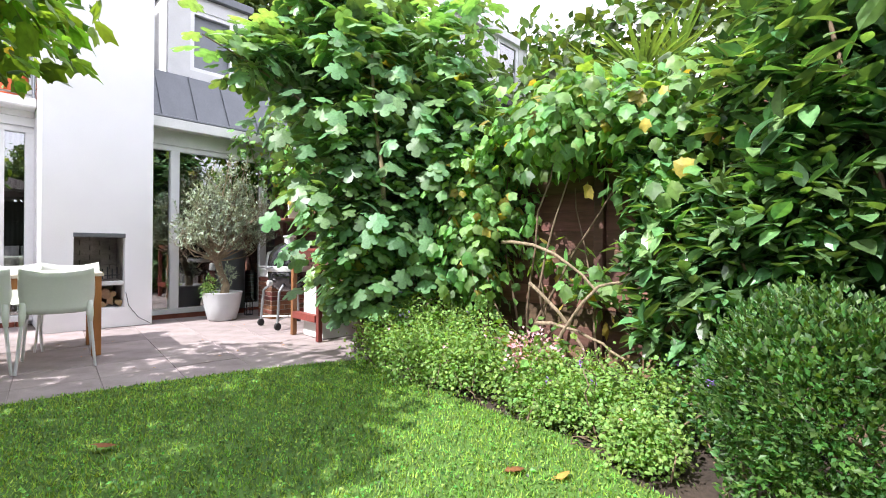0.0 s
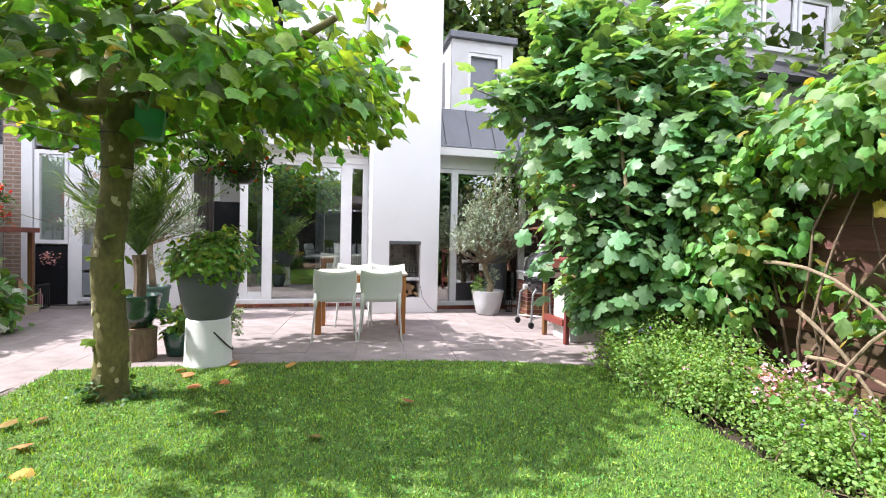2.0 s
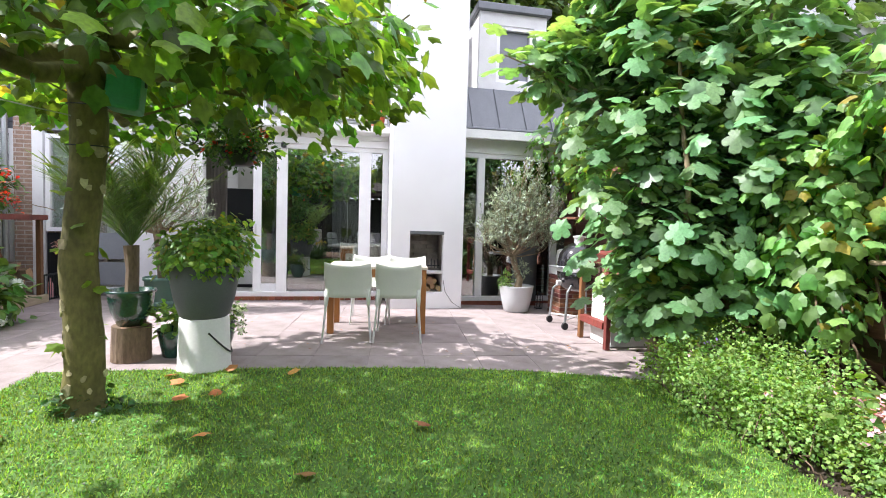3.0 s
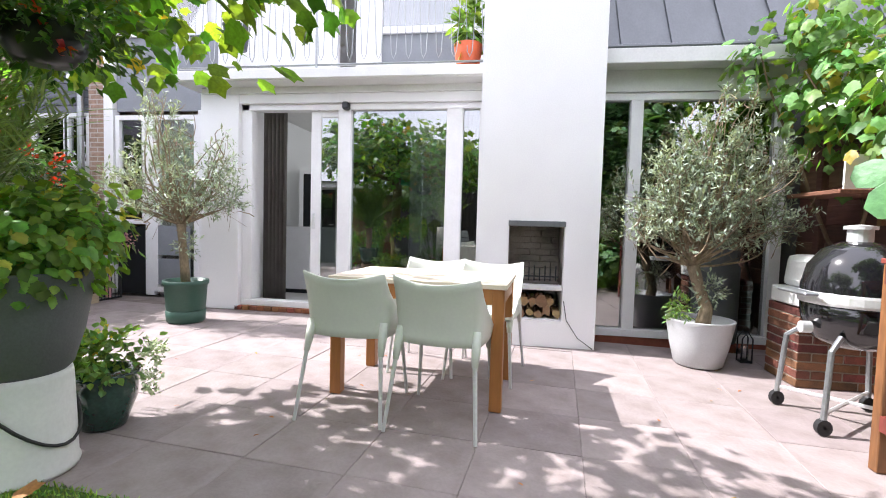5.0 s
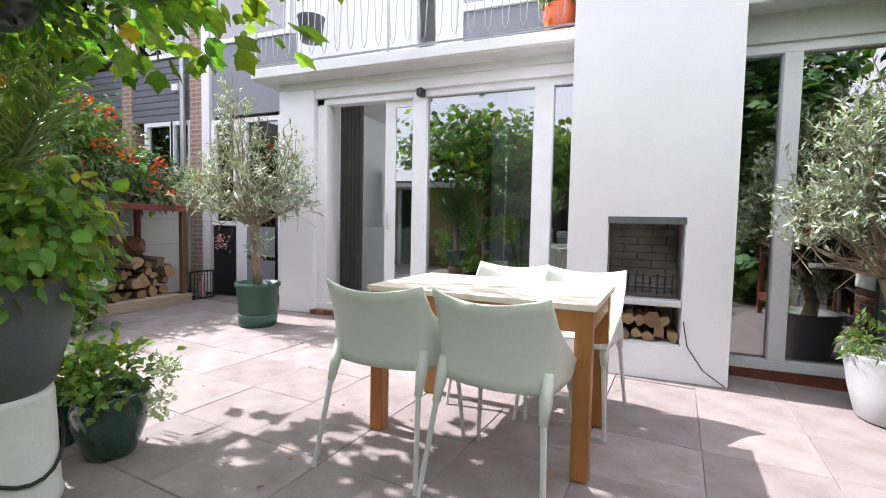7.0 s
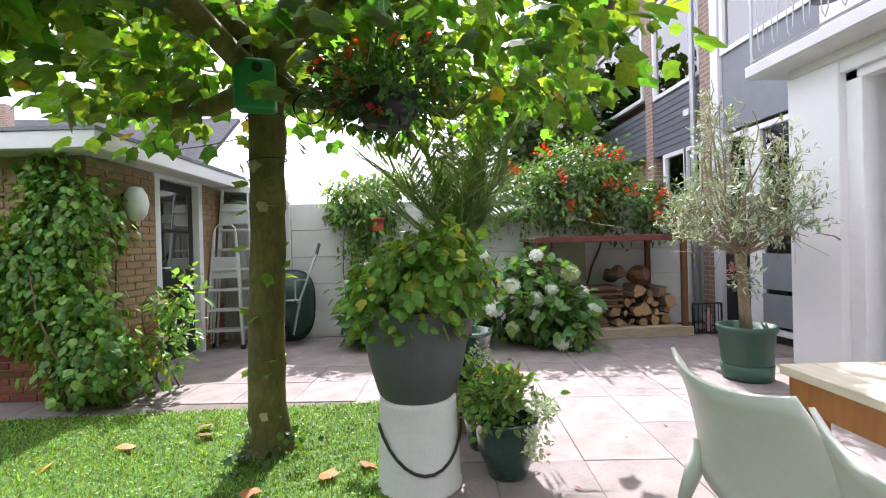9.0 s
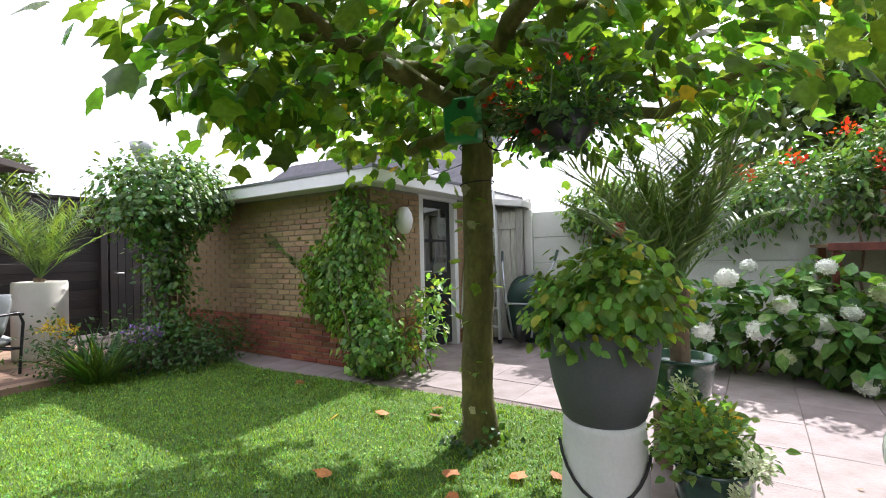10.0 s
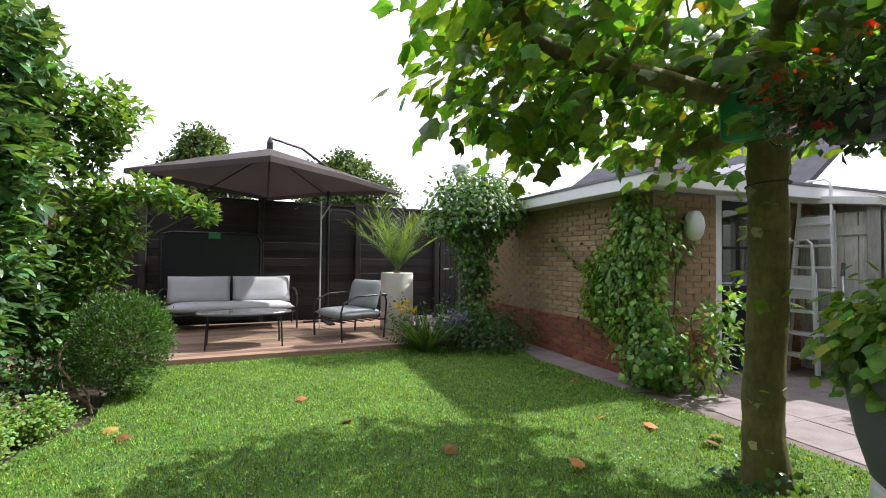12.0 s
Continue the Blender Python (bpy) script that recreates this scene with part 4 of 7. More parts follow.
# front wall bricks either side of the door
vs, fs = {"brick_y": [], "brick_r": []}, {"brick_y": [], "brick_r": []}
for c in range(30):
    kind = "brick_r" if c < 8 else "brick_y"
    for a, b in ((-.84, 0.0), (-2.6, -1.70)):
        x = b - (BR / 2 if c % 2 else 0)
        spans = [(x + .011, b)] if c % 2 else []
        while x > a:
            spans.append((max(x - BR + .011, a), x))
            x -= BR
        for x0, x1 in spans:
            if x1 - x0 > .03:
                o = len(vs[kind])
                z = c * BH + .005
                vs[kind] += [(xx, y, zz) for y in (-.05, .001) for xx in (x0, x1) for zz in (z, z + .0515)]
                fs[kind] += [tuple(o + i for i in f) for f in ((4, 5, 7, 6), (0, 1, 5, 4), (2, 6, 7, 3), (1, 3, 7, 5), (0, 4, 6, 2))]
for kind in vs:
    me = bpy.data.meshes.new("front_bricks")
    me.from_pydata(vs[kind], [], fs[kind])
    tagged(part("front_bricks", me, kind, shed), kind="stuff")

# lean-to beside the shed, concrete boundary wall
lt = thing("lean_to", "weathered pale board door of a lean-to under a thin roof edge", "lean-to", kind="structure")
for k in range(6):
    part("board", box(-5.0, -4.96 - .006 * (k % 2), -.70 + k * .122, -.583 + k * .122, 0.02, 1.74, .004), "greywood", lt)
for y in (-.74, .045):
    part("post", box(-4.98, -4.90, y - .04, y + .04, 0, 1.78, .005), "greywood", lt)
part("cross_batten", box(-4.96, -4.94, -.70, .02, 1.50, 1.60, .004), "greywood", lt)
part("roof_edge", turned(box(-5.2, -4.80, -.92, .14, -.035, .045, .004), pose(0, 0, 1.835, -7, 0, 0)), "conc", lt)
part("roof_board", box(-5.3, -5.2, -.9, .1, 1.70, 1.92), "greywood", lt)
jb = thing("junction_box", "grey square metal box under the roof edge", "junction box", pose(-4.79, -.72, 1.90))
part("body", box(-.06, .06, -.10, .10, 0, .19, .008), "steel", jb)
part("lid", box(.06, .068, -.085, .085, .015, .175, .003), "steel", jb)
dp = thing("downpipe", "grey drain pipe beside the lean-to door", "pipe", pose(-4.80, -.80, 0))
part("pipe", tube([(0, 0, 0), (0, 0, 1.2), (.0, 0, 1.88)], .032, 12), "steel", dp, smooth=True)
for zz in (.5, 1.25):
    part("clip", lathe([(.034, zz), (.04, zz), (.04, zz + .03), (.034, zz + .03)], 12), "steel", dp)
cw = thing("concrete_wall", "white concrete panel boundary wall", "wall", kind="structure")
for seg0 in range(3):
    y0 = 0.10 + seg0 * 1.84
    for k in range(5):
        part("panel", box(-5.22, -5.17, y0 + .06, y0 + 1.80, k * .35 - .02, k * .35 + .325, .006), "conc", cw)
    part("post", box(-5.25, -5.13, y0 - .06, y0 + .055, 0, 1.76, .008), "conc", cw)
part("back_fill", box(-5.45, -5.26, -1, 5.75, 0, 1.70), "conc", cw)

# ---- fences and deck ----
fb = thing("back_fence", "tall dark-stained board fence behind the deck", "fence", kind="structure")
for k in range(15):
    part("board", box(-4.9, 3.5, -6.36, -6.335 + .006 * (k % 2), .05 + k * .142, .05 + k * .142 + .148, .005), "fence", fb)
for x in (-4.7, -2.9, -1.25, .49, 2.26, 3.4):
    part("post", box(x - .05, x + .05, -6.34, -6.24, 0, 2.25, .006), "fence", fb)
part("cap", box(-4.9, 3.5, -6.38, -6.30, 2.185, 2.22), "fence", fb)
gate = thing("garden_gate", "dark board gate with a steel handle", "gate", kind="structure")
for k in range(8):
    part("board", box(-3.9 + k * .115, -3.79 + k * .115, -6.28, -6.25, .05, 2.05, .004), "fence", gate)
part("handle", tube([(-3.06, -6.25, 1.0), (-3.06, -6.19, 1.0), (-3.16, -6.19, 1.0)], .01, 6), "alu", gate, "steel lever handle")
fr = thing("side_fence", "red-brown horizontal board fence behind the climbers", "fence", kind="structure")
for k in range(13):
    part("board", box(3.36 - .008 * (k % 2), 3.39, -6.3, 4.9, .05 + k * .158, .05 + k * .158 + .164, .005), "fence_r", fr)
for k in range(7):
    part("post", box(3.30, 3.38, -6.0 + k * 1.75, -5.92 + k * 1.75, 0, 2.15, .006), "fence_r", fr)
deck = thing("deck", "low wooden deck of weathered boards", "deck", kind="structure")
for k in range(20):
    part("board", box(-2.1, 3.2, -6.2 + k * .1425, -6.2 + k * .1425 + .136, .045, .072, .004), "deck", deck)
part("fascia", box(-2.1, 3.2, -3.36, -3.345, -.02, .070), "deck", deck)


# ---- big plane tree ----
def limb(a, b, r0, r1, bend, rng, n=7):
    a, b = Vector(a), Vector(b)
    off = Vector(rng.normal(0, bend, 3))
    pts = [a.lerp(b, i / n) + off * math.sin(math.pi * i / n) + Vector(rng.normal(0, bend * .12, 3)) for i in range(n + 1)]
    return pts, tube(pts, [r0 + (r1 - r0) * i / n for i in range(n + 1)], 8)


rng = np.random.default_rng(11)
TX, TY = -1.72, 0.88
tree = thing("plane_tree", "plane tree with a flat trained crown over the lawn", "tree", pose(TX, TY, 0))
tp = [(0, 0, -.03), (0, 0, .06), (0.01, 0, .3), (.0, .02, .9), (.02, .03, 1.5), (.03, .04, 1.9), (.05, .05, 2.15), (.04, .05, 2.45)]
knots = np.array([p[2] for p in tp])
widths = np.array([.155, .115, .101, .096, .094, .099, .12, .07])
zs = np.linspace(-.03, 2.45, 34)
trunk_pts = [(np.interp(z, knots, [p[0] for p in tp]) + .012 * math.sin(z * 5), np.interp(z, knots, [p[1] for p in tp]) + .010 * math.cos(z * 4), z) for z in zs]
bm = tube(trunk_pts, list(np.interp(zs, knots, widths)), 18)
for v in bm.verts:
    k = 1 + .10 * noise.noise(v.co * 6) + .05 * noise.noise(v.co * 17)
    v.co.x, v.co.y = v.co.x * k, v.co.y * k
part("trunk", bm, "bark_plane", tree, smooth=True)
tips = []
limbs = []
for k in range(9):
    a = k * 2 * math.pi / 9 + rng.normal(0, .1)
    R = rng.uniform(1.5, 2.0)
    start = (.05, .05, 2.05 + .12 * (k % 3))
    end = (max(R * math.cos(a), -1.2), R * (1.12 if math.sin(a) > 0 else .80) * math.sin(a), 2.25 + .12 * (k % 3))
    pts, bmm = limb(start, end, .062, .02, .15, rng, 9)
    limbs.append((pts, bmm))
for pts, bmm in limbs:
    L = part("limb", bmm, "bark_plane", tree, smooth=True)
    for j in range(5):
        p0 = pts[3 + j]
        e = p0 + Vector((rng.normal(0, .35), rng.normal(0, .35), rng.uniform(.1, .55)))
        q, tb = limb(p0, e, .012, .005, .05, rng, 4)
        part("twig", tb, "bark_plane", L)
pos = []
for pts, _ in limbs:
    for j in range(2, 10):
        pos.append(np.array(pts[j]) + np.array([0, 0, .12]) + rng.normal(0, [.26, .26, .17], (13, 3)))
pos = np.concatenate(pos)
lob = [(0, 0, 2.55, 1.95, 2.05, .42), (.9, .2, 2.35, 1.1, 1.2, .42), (-.6, .8, 2.4, 1.1, 1.2, .45), (.2, -1.1, 2.4, 1.2, .9, .42), (.3, 1.2, 2.45, 1.0, 1.0, .4), (1.35, -.75, 2.28, .6, .75, .3), (1.55, .2, 2.25, .45, .7, .28)]
p2, o2 = cloud(rng, lob, 2750, 6, .13, .35)
pos = np.concatenate([pos, p2])
rad = np.hypot(pos[:, 0], pos[:, 1])
pos = pos[(pos[:, 2] > 1.86 - .10 * rad) & (rad < 2.12) & (pos[:, 0] > -1.3) & ((rad > .35) | (pos[:, 2] > 2.3))]
pos[:, 1] *= np.where(pos[:, 1] > 0, 1.1, .78)
d = pos - np.array([0, 0, 2.3])
d[:, 2] *= .4
out = d / (np.linalg.norm(d, axis=1)[:, None] + 1e-6)
crown = part("crown", leaf_mesh("crown", scattered(rng, LEAF_PLANE, pos, out * .7, .128, .6, .5)), "leaf_plane", tree)
crown["kind"] = "stuff"
ep, eo = cloud(rng, [(.05, 0, 2.25, 1.95, 2.0, .28)], 620, 5, .09, .85)
em = (np.hypot(ep[:, 0], ep[:, 1]) > 1.2) & (ep[:, 0] > -1.25)
ep2, eo2 = cloud(rng, [(1.25, -.85, 2.05, .55, .5, .15), (.8, -1.2, 2.1, .5, .4, .15)], 170, 5, .09, .3)
ep, eo, em = np.concatenate([ep, ep2]), np.concatenate([eo, eo2]), np.concatenate([em, np.ones(len(ep2), bool)])
ep[:, 1] *= np.where(ep[:, 1] > 0, 1.1, .78)
tagged(part("crown_edge", leaf_mesh("crown_edge", scattered(rng, LEAF_PLANE, ep[em], eo[em] * .7, .135, .45, .7)), "leaf_plane", tree), kind="stuff")
tp_, to_ = cloud(rng, [(.02, 0, .06, .2, .2, .09)], 220, 6, .04, .3)
tagged(part("base_ivy", leaf_mesh("base_ivy", scattered(rng, LEAF_VINE, tp_, to_, .05, .6)), "leaf_dark", tree), kind="stuff")
sh = []
for k in range(26):
    a_, z_ = rng.uniform(0, 6.28), rng.choice([.45, .5, .75, 1.0, 1.15, 1.35, 1.5])
    sh.append((.092 * math.cos(a_), .092 * math.sin(a_), z_ + rng.normal(0, .02)))
sh = np.array(sh)
for k, p_ in enumerate(sh):
    v_, f_ = scattered(rng, LEAF_VINE, sh[k:k + 1], (sh[k:k + 1] * [[1, 1, 0]]) * 9, .10, .5)
    part("leaf", leaf_mesh("leaf", (v_, f_)), "leaf_plane", tree)
for k in range(30):
    a_, z_ = rng.uniform(0, 6.28), rng.uniform(.12, 1.85)
    c_ = Vector((np.interp(z_, knots, [p[0] for p in tp]) + .012 * math.sin(z_ * 5), np.interp(z_, knots, [p[1] for p in tp]) + .010 * math.cos(z_ * 4), z_))
    R_, w_ = np.interp(z_, knots, widths) + .002, rng.uniform(.012, .035)
    bm = bmesh.new()
    ring = []
    for j in range(9):
        q_, m_ = j * .698, w_ * rng.uniform(.55, 1.2)
        ang = a_ + m_ * math.cos(q_) / R_
        d_ = Vector((math.cos(ang), math.sin(ang), 0))
        kk = 1 + .10 * noise.noise((c_ + d_ * R_) * 6) + .05 * noise.noise((c_ + d_ * R_) * 17)
        ring.append(bm.verts.new(((c_.x + d_.x * R_) * kk + d_.x * .003, (c_.y + d_.y * R_) * kk + d_.y * .003, z_ + 1.3 * m_ * math.sin(q_))))
    f_ = bm.faces.new(ring)
    r_ = bmesh.ops.extrude_face_region(bm, geom=[f_])
    for v in r_["geom"]:
        if isinstance(v, bmesh.types.BMVert):
            v.co -= Vector((math.cos(a_), math.sin(a_), 0)) * .012
    bmesh.ops.recalc_face_normals(bm, faces=bm.faces[:])
    part("bark_flake", bm, "flake", tree)
for z_ in (1.62, 1.86):
    part("wire_ring", tube([(.03 + .105 * math.cos(q), .04 + .105 * math.sin(q), z_ + .01 * math.sin(q)) for q in np.linspace(0, 6.283, 17)], .004, 5), "rubber", tree)
bh_ = thing("birdhouse", "green enamel birdhouse hung on the tree trunk", "birdhouse", pose(-1.50, .93, 1.84, 0, 6, 12))
part("body", box(-.09, .09, -.10, .10, 0, .25, .03, 3), "birdgreen", bh_, smooth=False)
part("hole_rim", tube([(.088, .02, .20), (.10, .02, .20)], .026, 14), "black", bh_, "round black entrance")
part("wire", tube([(-.02, 0, .24), (-.05, -.02, .32), (-.12, -.02, .40)], .003, 5), "steel", bh_)

# ---- patio furniture ----
tab = thing("garden_table", "square wooden garden table with a pale top", "table", pose(.185, 3.08, 0, 0, 0, -4.5))
for k in range(7):
    part("plank", box(-.545, .55, -.32 + k * .0986, -.32 + k * .0986 + .096, .712, .74, .003), "tabletop", tab)
for b_ in (box(-.50, .50, -.295, -.275, .62, .712), box(-.50, .50, .325, .345, .62, .712), box(-.525, -.505, -.26, .31, .62, .712), box(.510, .530, -.26, .31, .62, .712)):
    part("apron", b_, "teak", tab)
for sx in (-1, 1):
    for sy in (-1, 1):
        part("leg", box(sx * .50 - .035, sx * .50 + .035, .025 + sy * .29 - .035, .025 + sy * .29 + .035, 0, .712, .004), "teak", tab)


def shell_mesh():
    """The moulded seat and back of a stacking chair, facing +y: a tall back with raised corners whose sides sweep down to the seat."""
    bm = bmesh.new()
    U, rows = 28, 8
    plan = []
    for i in range(U + 1):
        q = i / U * 2 - 1
        a, sg = abs(q), (1 if q >= 0 else -1)
        if a <= .58:
            plan.append((.235 * (a / .58) * sg, -.235 + .05 * (a / .58) ** 2.2, .768 + .036 * (a / .58) ** 2, 1.0))
        else:
            f = (a - .58) / .42
            plan.append((sg * (.235 + .012 * math.sin(math.pi * f)), -.185 + .40 * f, .804 - .345 * f ** .62, 1 - f))
    grid = []
    for k in range(rows + 1):
        g = k / rows
        row = []
        for x, y, top, b in plan:
            low = .445
            z = low + (top - low) * g
            row.append(bm.verts.new((x * (1 - .05 * (1 - g)) , y - .075 * g * g * b, z)))
        grid.append(row)
    for a, b in zip(grid, grid[1:]):
        for i in range(U):
            bm.faces.new((a[i], a[i + 1], b[i + 1], b[i]))
    inner = grid[0]
    for f in (.7, .4, .1):
        row = [bm.verts.new((v.co.x * f, (v.co.y - 0.0) * f + 0.0, .432 - .01 * (1 - f))) for v in grid[0]]
        for i in range(U):
            bm.faces.new((row[i], row[i + 1], inner[i + 1], inner[i]))
        inner = row
    bmesh.ops.recalc_face_normals(bm, faces=bm.faces[:])
    bmesh.ops.solidify(bm, geom=bm.faces[:], thickness=0.010)
    return bm


chair = thing("garden_chair", "pale grey-green moulded plastic chair with aluminium legs", "chair", pose(-.145, 2.72, 0, 0, 0, -2), group="chairs round the table")
part("shell", shell_mesh(), "plastic", chair, smooth=True)
for sx in (-1, 1):
    part("leg_sleeve", tube([(sx * .208, -.19, .53), (sx * .210, -.215, .44), (sx * .212, -.245, .36)], [.020, .024, .016], 10), "plastic", chair, smooth=True)
    part("leg", tube([(sx * .211, -.24, .38), (sx * .242, -.32, 0.0)], [.0125, .010], 8), "alu", chair, "round aluminium leg")
    part("leg_sleeve", tube([(sx * .205, .16, .45), (sx * .206, .17, .41), (sx * .208, .18, .36)], [.022, .021, .016], 10), "plastic", chair, smooth=True)
    part("leg", tube([(sx * .207, .175, .38), (sx * .235, .225, 0.0)], [.0125, .010], 8), "alu", chair, "round aluminium leg")
copy_thing(chair, pose(.385, 2.665, 0, 0, 0, -7))
copy_thing(chair, pose(.12, 3.50, 0, 0, 0, 176))
copy_thing(chair, pose(.55, 3.42, 0, 0, 0, 171))


# ---- potted things ----
def crown_of(name, rng, lobes, n, template, size, material, parent, clump=7, spread=.08, shell=.5, tilt=.5, droop=0.1, label="", hang=0.0):
    pos, out = cloud(rng, lobes, n, clump, spread, shell)
    return tagged(part(name, leaf_mesh(name, scattered(rng, template, pos, out, size, tilt, droop, hang)), material, parent, label), kind="stuff")


rng = np.random.default_rng(21)
bucket = thing("upturned_bucket", "white plastic bucket upside down with a dark rope handle", "bucket", pose(-1.27, 1.72, 0))
part("body", lathe([(.001, 0), (.20, 0), (.203, .015), (.196, .03), (.183, .40), (.178, .42), (.001, .42)], 32), "bucket", bucket, smooth=True)
hpts = [(.20 * math.cos(a) * 1.01, .20 * math.sin(a) * 1.01, .32 - .20 * math.sin((a + 1.15) / 2.7 * math.pi)) for a in np.linspace(-1.15, 1.55, 14)]
part("rope_handle", tube(hpts, .007, 6), "rubber", bucket, "dark rope handle")
bpot = thing("large_pot", "large anthracite pot with a leafy bush on an upturned bucket", "pot", pose(-1.27, 1.72, .42))
part("body", lathe([(.001, 0), (.165, 0), (.185, .02), (.225, .16), (.25, .30), (.262, .41), (.262, .42), (.246, .42), (.24, .36), (.001, .36)], 36), "pot_g", bpot, smooth=True)
crown_of("bush", rng, [(0, 0, .55, .30, .30, .20), (.1, .1, .58, .24, .24, .2), (-.12, 0, .52, .22, .26, .17), (0, -.16, .48, .22, .18, .14), (.05, 0, .40, .25, .26, .06)], 2700, LEAF_HEART, .062, "leaf_bush", bpot, 5, .04, .3, .4, .2, hang=.6)
for k in range(8):
    a = k * .8
    part("stem", tube([(.05 * math.cos(a), .05 * math.sin(a), .34), (.15 * math.cos(a), .15 * math.sin(a), .5), (.25 * math.cos(a), .25 * math.sin(a), .60)], [.006, .005, .003], 5), "leaf_bush", bpot)
lowp = thing("low_green_pot", "dark green glazed pot with a flowering plant", "pot", pose(-1.30, 2.15, 0))
part("body", lathe([(.001, 0), (.095, 0), (.10, .015), (.145, .14), (.152, .22), (.148, .255), (.158, .265), (.158, .285), (.142, .285), (.135, .25), (.001, .25)], 32), "pot_glaze", lowp, smooth=True)
crown_of("plant", rng, [(0, 0, .37, .17, .17, .10), (.04, -.06, .34, .14, .16, .09)], 480, LEAF_ROUND, .045, "leaf_small", lowp, 6, .04, .4)
crown_of("flower_head", rng, [(.16, .14, .36, .05, .05, .05), (.19, .1, .22, .045, .045, .06), (-.08, -.1, .56, .045, .045, .045)], 420, PETAL, .024, "fl_green", lowp, 8, .015, .5, label="pale green flower heads")
crown_of("yellow_flowers", rng, [(-.08, 0, .42, .10, .10, .05)], 60, PETAL, .03, "fl_yellow", lowp, 5, .015, .5)
stump = thing("log_stump", "short sawn tree stump used as a plant stand", "stump", pose(-1.93, 2.02, 0))
part("body", tube([(0, 0, 0), (0, 0, .15), (.005, 0, .29)], [.15, .145, .145], 16), "bark", stump)
part("cut_face", lathe([(.001, .293), (.135, .291)], 16), "logend", stump)
gp = thing("glazed_pot", "dark glazed pot with a feathery palm on a stump", "pot", pose(-1.93, 2.02, .293))
part("body", lathe([(.001, 0), (.10, 0), (.15, .12), (.17, .24), (.17, .27), (.185, .28), (.185, .30), (.165, .30), (.16, .26), (.001, .26)], 28), "pot_glaze", gp, smooth=True)


def frond(rng, length, arch, az, leaflet, n=26, up=1.0):
    """A feather palm frond from the origin: rib points and leaflets."""
    pts = []
    for i in range(n + 1):
        s = i / n
        r = length * (s * math.cos(up) + arch * .35 * s * s)
        z = length * (s * math.sin(up) - arch * .55 * s * s)
        pts.append(Vector((r * math.cos(az), r * math.sin(az), z)))
    P, O = [], []
    for i in range(4, n):
        d = (pts[i + 1] - pts[i]).normalized()
        sd_ = d.cross(Vector((0, 0, 1)))
        if sd_.length < 1e-3:
            continue
        sd_.normalize()
        for sg in (-1, 1):
            P.append(pts[i])
            O.append(sd_ * sg * .8 + d * .75 + Vector((0, 0, .12)))
    return pts, np.array(P), np.array(O)


def palm(rng, parent, n, length, z0, leaflet, trunk_h):
    if trunk_h:
        part("trunk", tube([(0, 0, z0 - .1), (.01, 0, z0 + trunk_h * .5), (0, 0, z0 + trunk_h)], [.055, .05, .06], 10), "bark", parent)
    for k in range(n):
        az, upa = k * 2.4, rng.uniform(.85, 1.5)
        pts, P, O = frond(rng, length * rng.uniform(.75, 1.1), rng.uniform(.12, .5), az, leaflet, up=upa)
        base = np.array([0, 0, z0 + trunk_h])
        rib = tube([p + Vector(base) for p in pts[::3]], [.008 - .006 * i / 9 for i in range(len(pts[::3]))], 5)
        f = part("frond", rib, "leaf_palm", parent)
        part("leaf_blade", leaf_mesh("leaf_blade", scattered(rng, LEAF_PALM, P + base, O, leaflet, .08, .05)), "leaf_palm", f)


palm(rng, gp, 40, .98, .27, .24, .40)
sp = pot_plain("small_pot", .10, .14, .24, "pot_glaze", pose(-1.62, 2.10, 0), "small dark pot with a green plant")
crown_of("plant", rng, [(0, 0, .32, .16, .16, .12)], 260, LEAF_ROUND, .07, "leaf_small", sp, 5, .04, .4)


def olive(name, at, label, trunk, heads, n, seed, potfn):
    rng = np.random.default_rng(seed)
    t = potfn(at, label)
    tr = part("trunk", tube(trunk[0], trunk[1], 10), "bark_olive", t, smooth=True)
    top = Vector(trunk[0][-1])
    for x, y, z, rx, ry, rz in heads:
        for j in range(5):
            e = (x + rng.normal(0, rx * .45), y + rng.normal(0, ry * .45), z + rng.normal(0, rz * .45))
            _, b = limb(top, e, .012, .003, .06, rng, 6)
            part("branch", b, "bark_olive", tr)
        for j in range(4):
            c0 = Vector((x, y, z)) + Vector(rng.normal(0, .5, 3)) * rx
            _, b = limb(c0, c0 + Vector((rng.normal(0, .6) * rx, rng.normal(0, .6) * ry, rng.uniform(.2, 1.0) * rz)), .006, .002, .03, rng, 5)
            part("branch", b, "bark_olive", tr)
    pos, out, twigs = sprays(rng, heads, n // 14, 14, .17, .15)
    tagged(part("crown", leaf_mesh("crown", scattered(rng, LEAF_OLIVE, pos, out, .06, .45, 0)), "leaf_olive", t), kind="stuff")
    tagged(part("twig_mass", leaf_mesh("twig_mass", twigs), "bark_olive", t), kind="stuff")
    base = Vector(trunk[0][1])
    crown_of("trunk_sprigs", rng, [(base.x, base.y, base.z + .16, .11, .11, .14)], n // 40, LEAF_OLIVE, .065, "leaf_olive", t, 10, .03, .3, .6, -.2)
    return t


def white_pot(at, label):
    t = thing("olive_pot", label, "potted tree", at)
    part("pot", lathe([(.001, 0), (.185, 0), (.205, .015), (.25, .2), (.283, .40), (.29, .425), (.288, .43), (.27, .43), (.26, .38), (.001, .38)], 40), "pot_w", t, "pale grey rounded pot", smooth=True)
    return t


